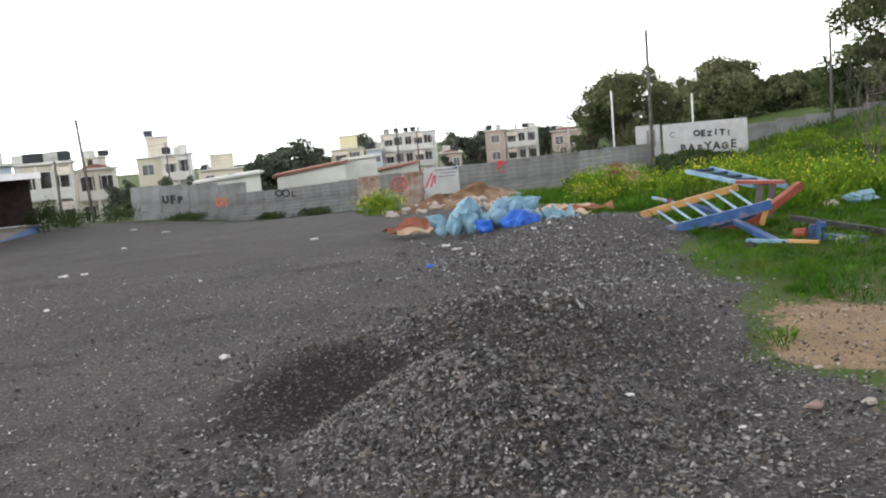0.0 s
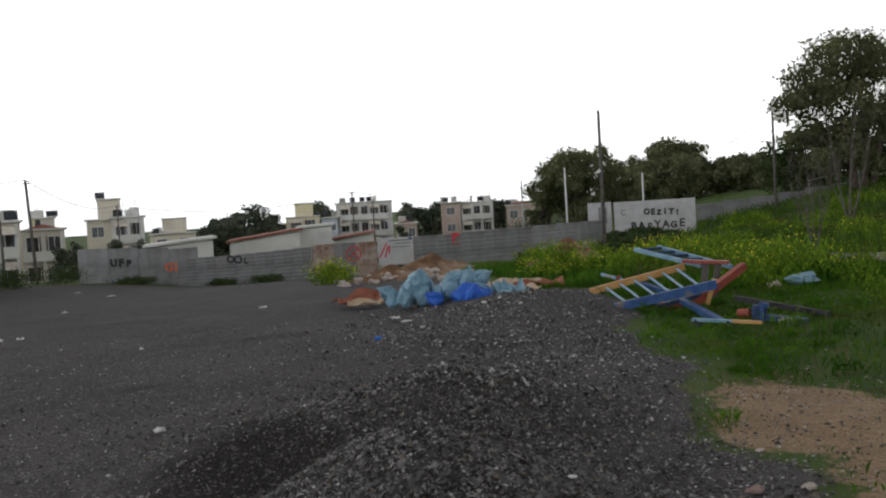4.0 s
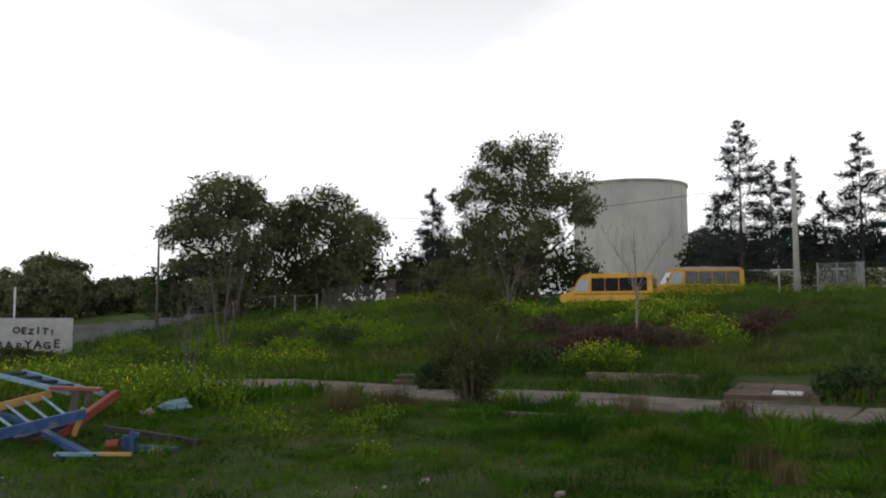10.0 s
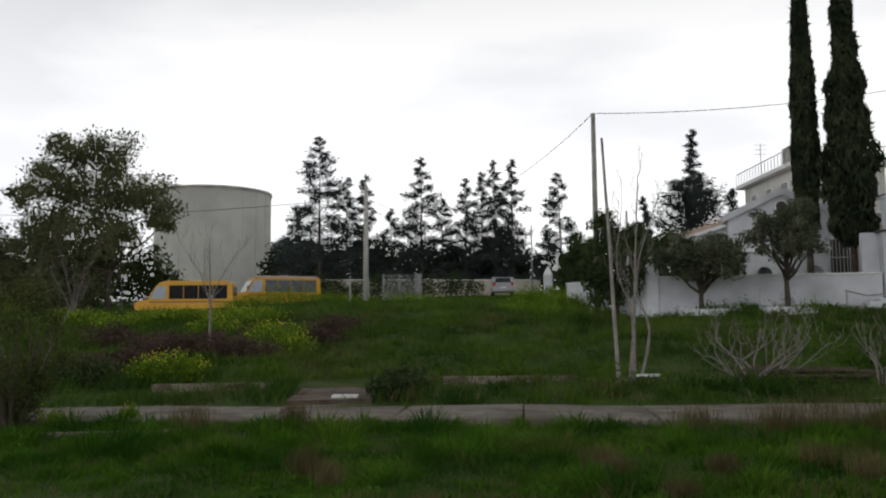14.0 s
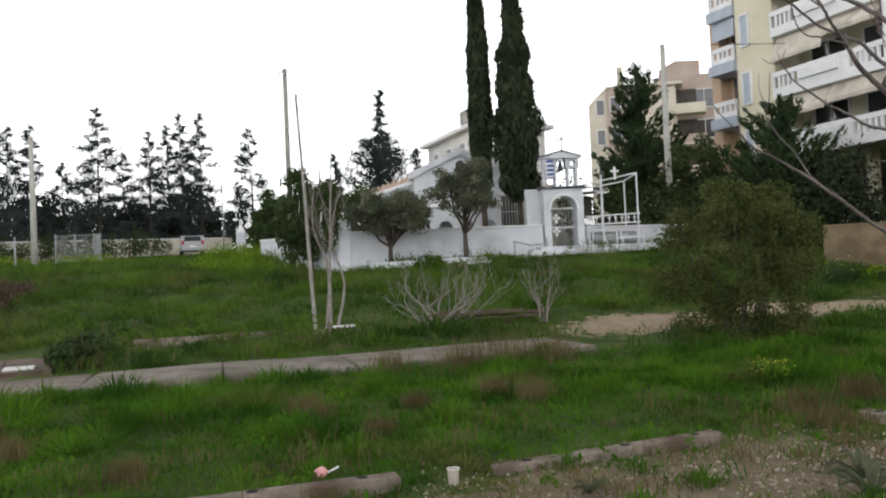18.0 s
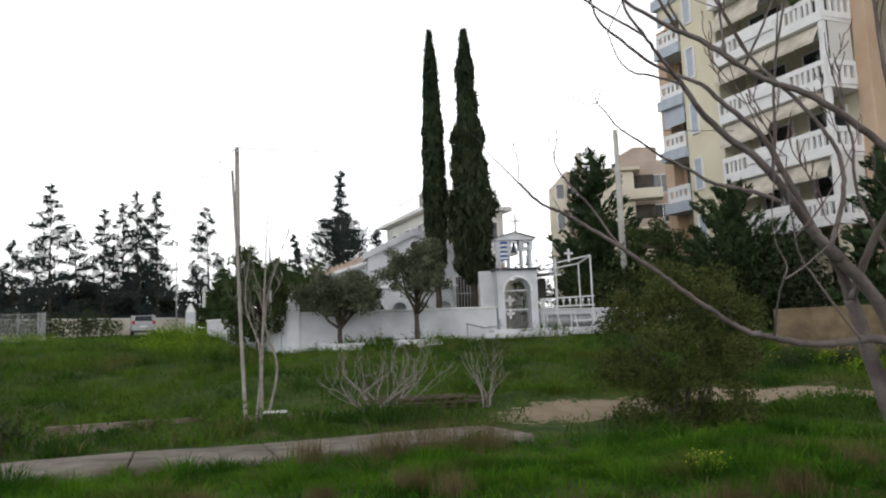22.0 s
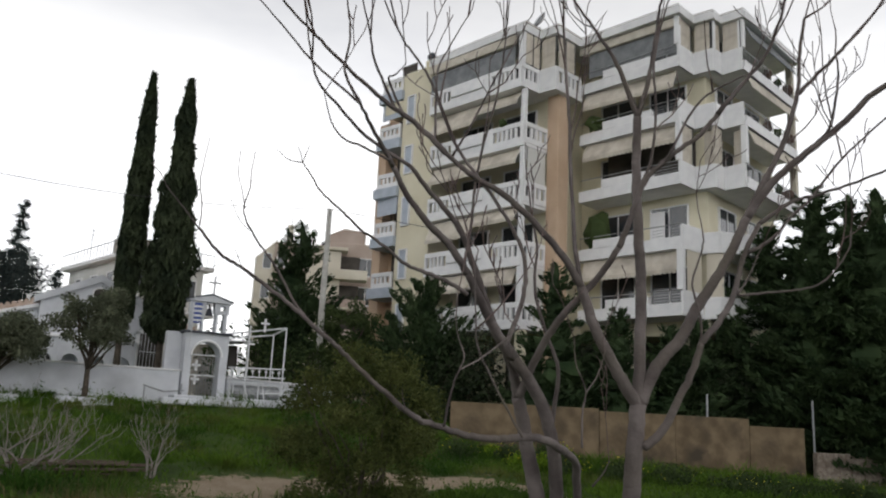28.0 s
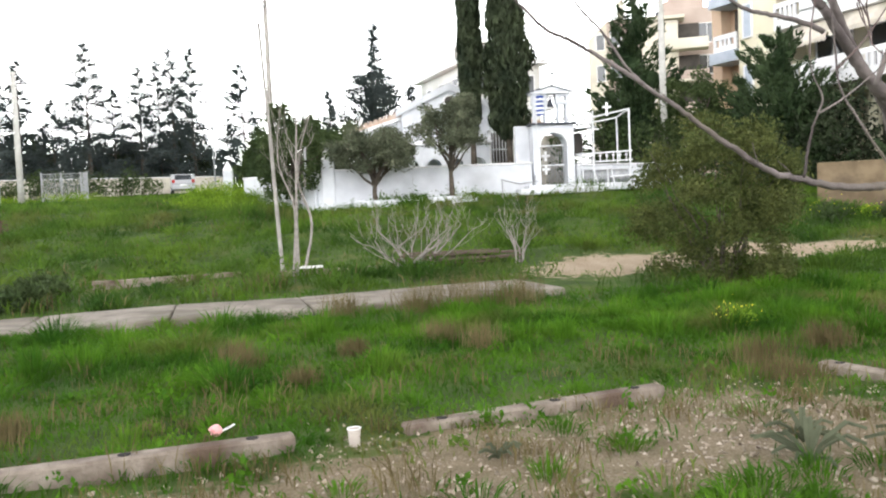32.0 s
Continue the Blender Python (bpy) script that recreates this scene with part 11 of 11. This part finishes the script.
lot_keep = lambda x, y: zones(x, y)[0] * (0.35 + 0.65 * wave(x, y, 1.3, 2))
scatter("gravel", 9000, lambda rng, n: (rng.normal(1.6, 1.0, n), rng.normal(9.6, 2.0, n)), 0.026, M_CHIP, "coarse planings spread behind the heap", 45, lot_keep, 0.45)
scatter("gravel", 2600, lambda rng, n: (rng.normal(1.7, 1.0, n), rng.normal(9.6, 2.0, n)), 0.022, M_CHIPL, "pale chips spread behind the heap", 46, lot_keep, 0.4)
scatter("gravel", 11000, heap_points, 0.0175, M_FLAKE, "thin pale flakes over the heap", 49, lambda x, y: np.clip(1.0 - 1.2 * fines_shade_at(x, y), 0.04, 1), 0.16)
scatter("gravel", 4500, heap_points, 0.0225, M_CHIPB, "brown shards over the heap", 50, heap_keep, 0.2)
scatter("gravel", 6000, lot_points, 0.0165, M_FLAKE, "thin pale flakes trodden into the lot", 51, lambda x, y: zones(x, y)[0] * (0.25 + 0.75 * wave(x, y, 0.9, 4)), 0.16)
clay_keep = lambda x, y: zones(x, y)[1] * (0.3 + 0.7 * wave(x, y, 2.1, 1))
scatter("pebbles", 5000, lambda rng, n: (rng.uniform(1.7, 4.4, n), rng.uniform(3.2, 7.2, n)), 0.014, M_CHIPB, "brown clods and pebbles on the bare soil", 47, clay_keep, 0.6)
scatter("pebbles", 1300, lambda rng, n: (rng.uniform(1.7, 4.4, n), rng.uniform(3.2, 7.2, n)), 0.012, M_STONE, "pale pebbles on the bare soil", 48, clay_keep, 0.6)

# rounded tufts that stand out of the turf
def tufts(m, x0, x1, y0, y1, per, rad, high_, width, material, label, keep, seed):
    rng = np.random.default_rng(seed)
    cx, cy = rng.uniform(x0, x1, m), rng.uniform(y0, y1, m)
    k = keep(cx, cy) > rng.uniform(0, 1, m)
    cx, cy = cx[k], cy[k]
    R = rad * rng.uniform(0.5, 1.4, len(cx))
    H = high_ * rng.uniform(0.5, 1.3, len(cx))
    i = np.repeat(np.arange(len(cx)), per)
    n = len(i)
    a, q = rng.uniform(0, 2 * math.pi, n), np.sqrt(rng.uniform(0, 1, n))
    ux, uy = np.cos(a), np.sin(a)
    bx, by = cx[i] + ux * q * R[i] * 0.6, cy[i] + uy * q * R[i] * 0.6
    h = H[i] * (1.0 - 0.55 * q * q) * rng.uniform(0.7, 1.1, n)
    out = R[i] * 0.6 * q + h * 0.3 * rng.normal(0, 1, n)
    w = width * rng.uniform(0.6, 1.3, n)
    b = rng.uniform(0, 2 * math.pi, n)
    wx, wy = np.cos(b) * w / 2, np.sin(b) * w / 2
    z = land(bx, by) + heaps(bx, by)
    v = np.empty((n, 4, 3))
    v[:, 0] = np.stack([bx, by, z - 0.02], 1)
    v[:, 1] = np.stack([bx - wx + ux * out * 0.35, by - wy + uy * out * 0.35, z + h * 0.6], 1)
    v[:, 2] = np.stack([bx + wx + ux * out * 0.35, by + wy + uy * out * 0.35, z + h * 0.6], 1)
    v[:, 3] = np.stack([bx + ux * out, by + uy * out, z + h * 0.95], 1)
    base = np.arange(n)[:, None] * 4
    f = np.concatenate([base + np.array([[0, 2, 1]]), base + np.array([[1, 2, 3]])], 0)
    tagged(new("grass_tufts", fast_mesh("grass_tufts", v.reshape(-1, 3), f, material)), label, "grass", kind="stuff")


tufts(1500, 2.2, 13.4, -9, 17, 75, 0.26, 0.17, 0.011, M_GRASS, "lush rounded tufts of green grass", lambda x, y: turf_keep(x, y) * (0.25 + 0.9 * rough_(x, y, 0.7, 9)), 51)
tufts(340, 7.5, 13.4, -9, 14, 120, 0.4, 0.36, 0.014, M_GRASS, "tall lush clumps of grass beside the footpath", lambda x, y: turf_keep(x, y) * sm(7.5, 9.5, x) * (0.3 + rough_(x, y, 0.6, 4)), 53)
tufts(1500, 14.4, 35, -22, 24, 60, 0.5, 0.36, 0.03, M_GRASS_H, "rounded clumps of long grass on the bank", lambda x, y: bank_keep(x, y) * (0.2 + rough_(x, y, 0.5, 9)), 52)
sow("grass", 60000, 5.6, 10.5, -7, 5, lambda x, y: 0.03 + 0.04 * wave(x, y, 1.7, 2), 0.01, M_GRASS, "short lime-green grass by the wheel stops", lambda x, y: turf_keep(x, y), 61, 1.0)
sow("grass", 60000, 9.5, 16.5, -6, 27, lambda x, y: 0.05 + 0.12 * rough_(x, y, 1.2, 7), 0.014, M_GRASS, "grass creeping over the footpath's edges", lambda x, y: (off_path(x, y) > -0.34 * wave(x, y, 1.4, 3)) * (off_path(x, y) < 0.12), 62, 0.9)
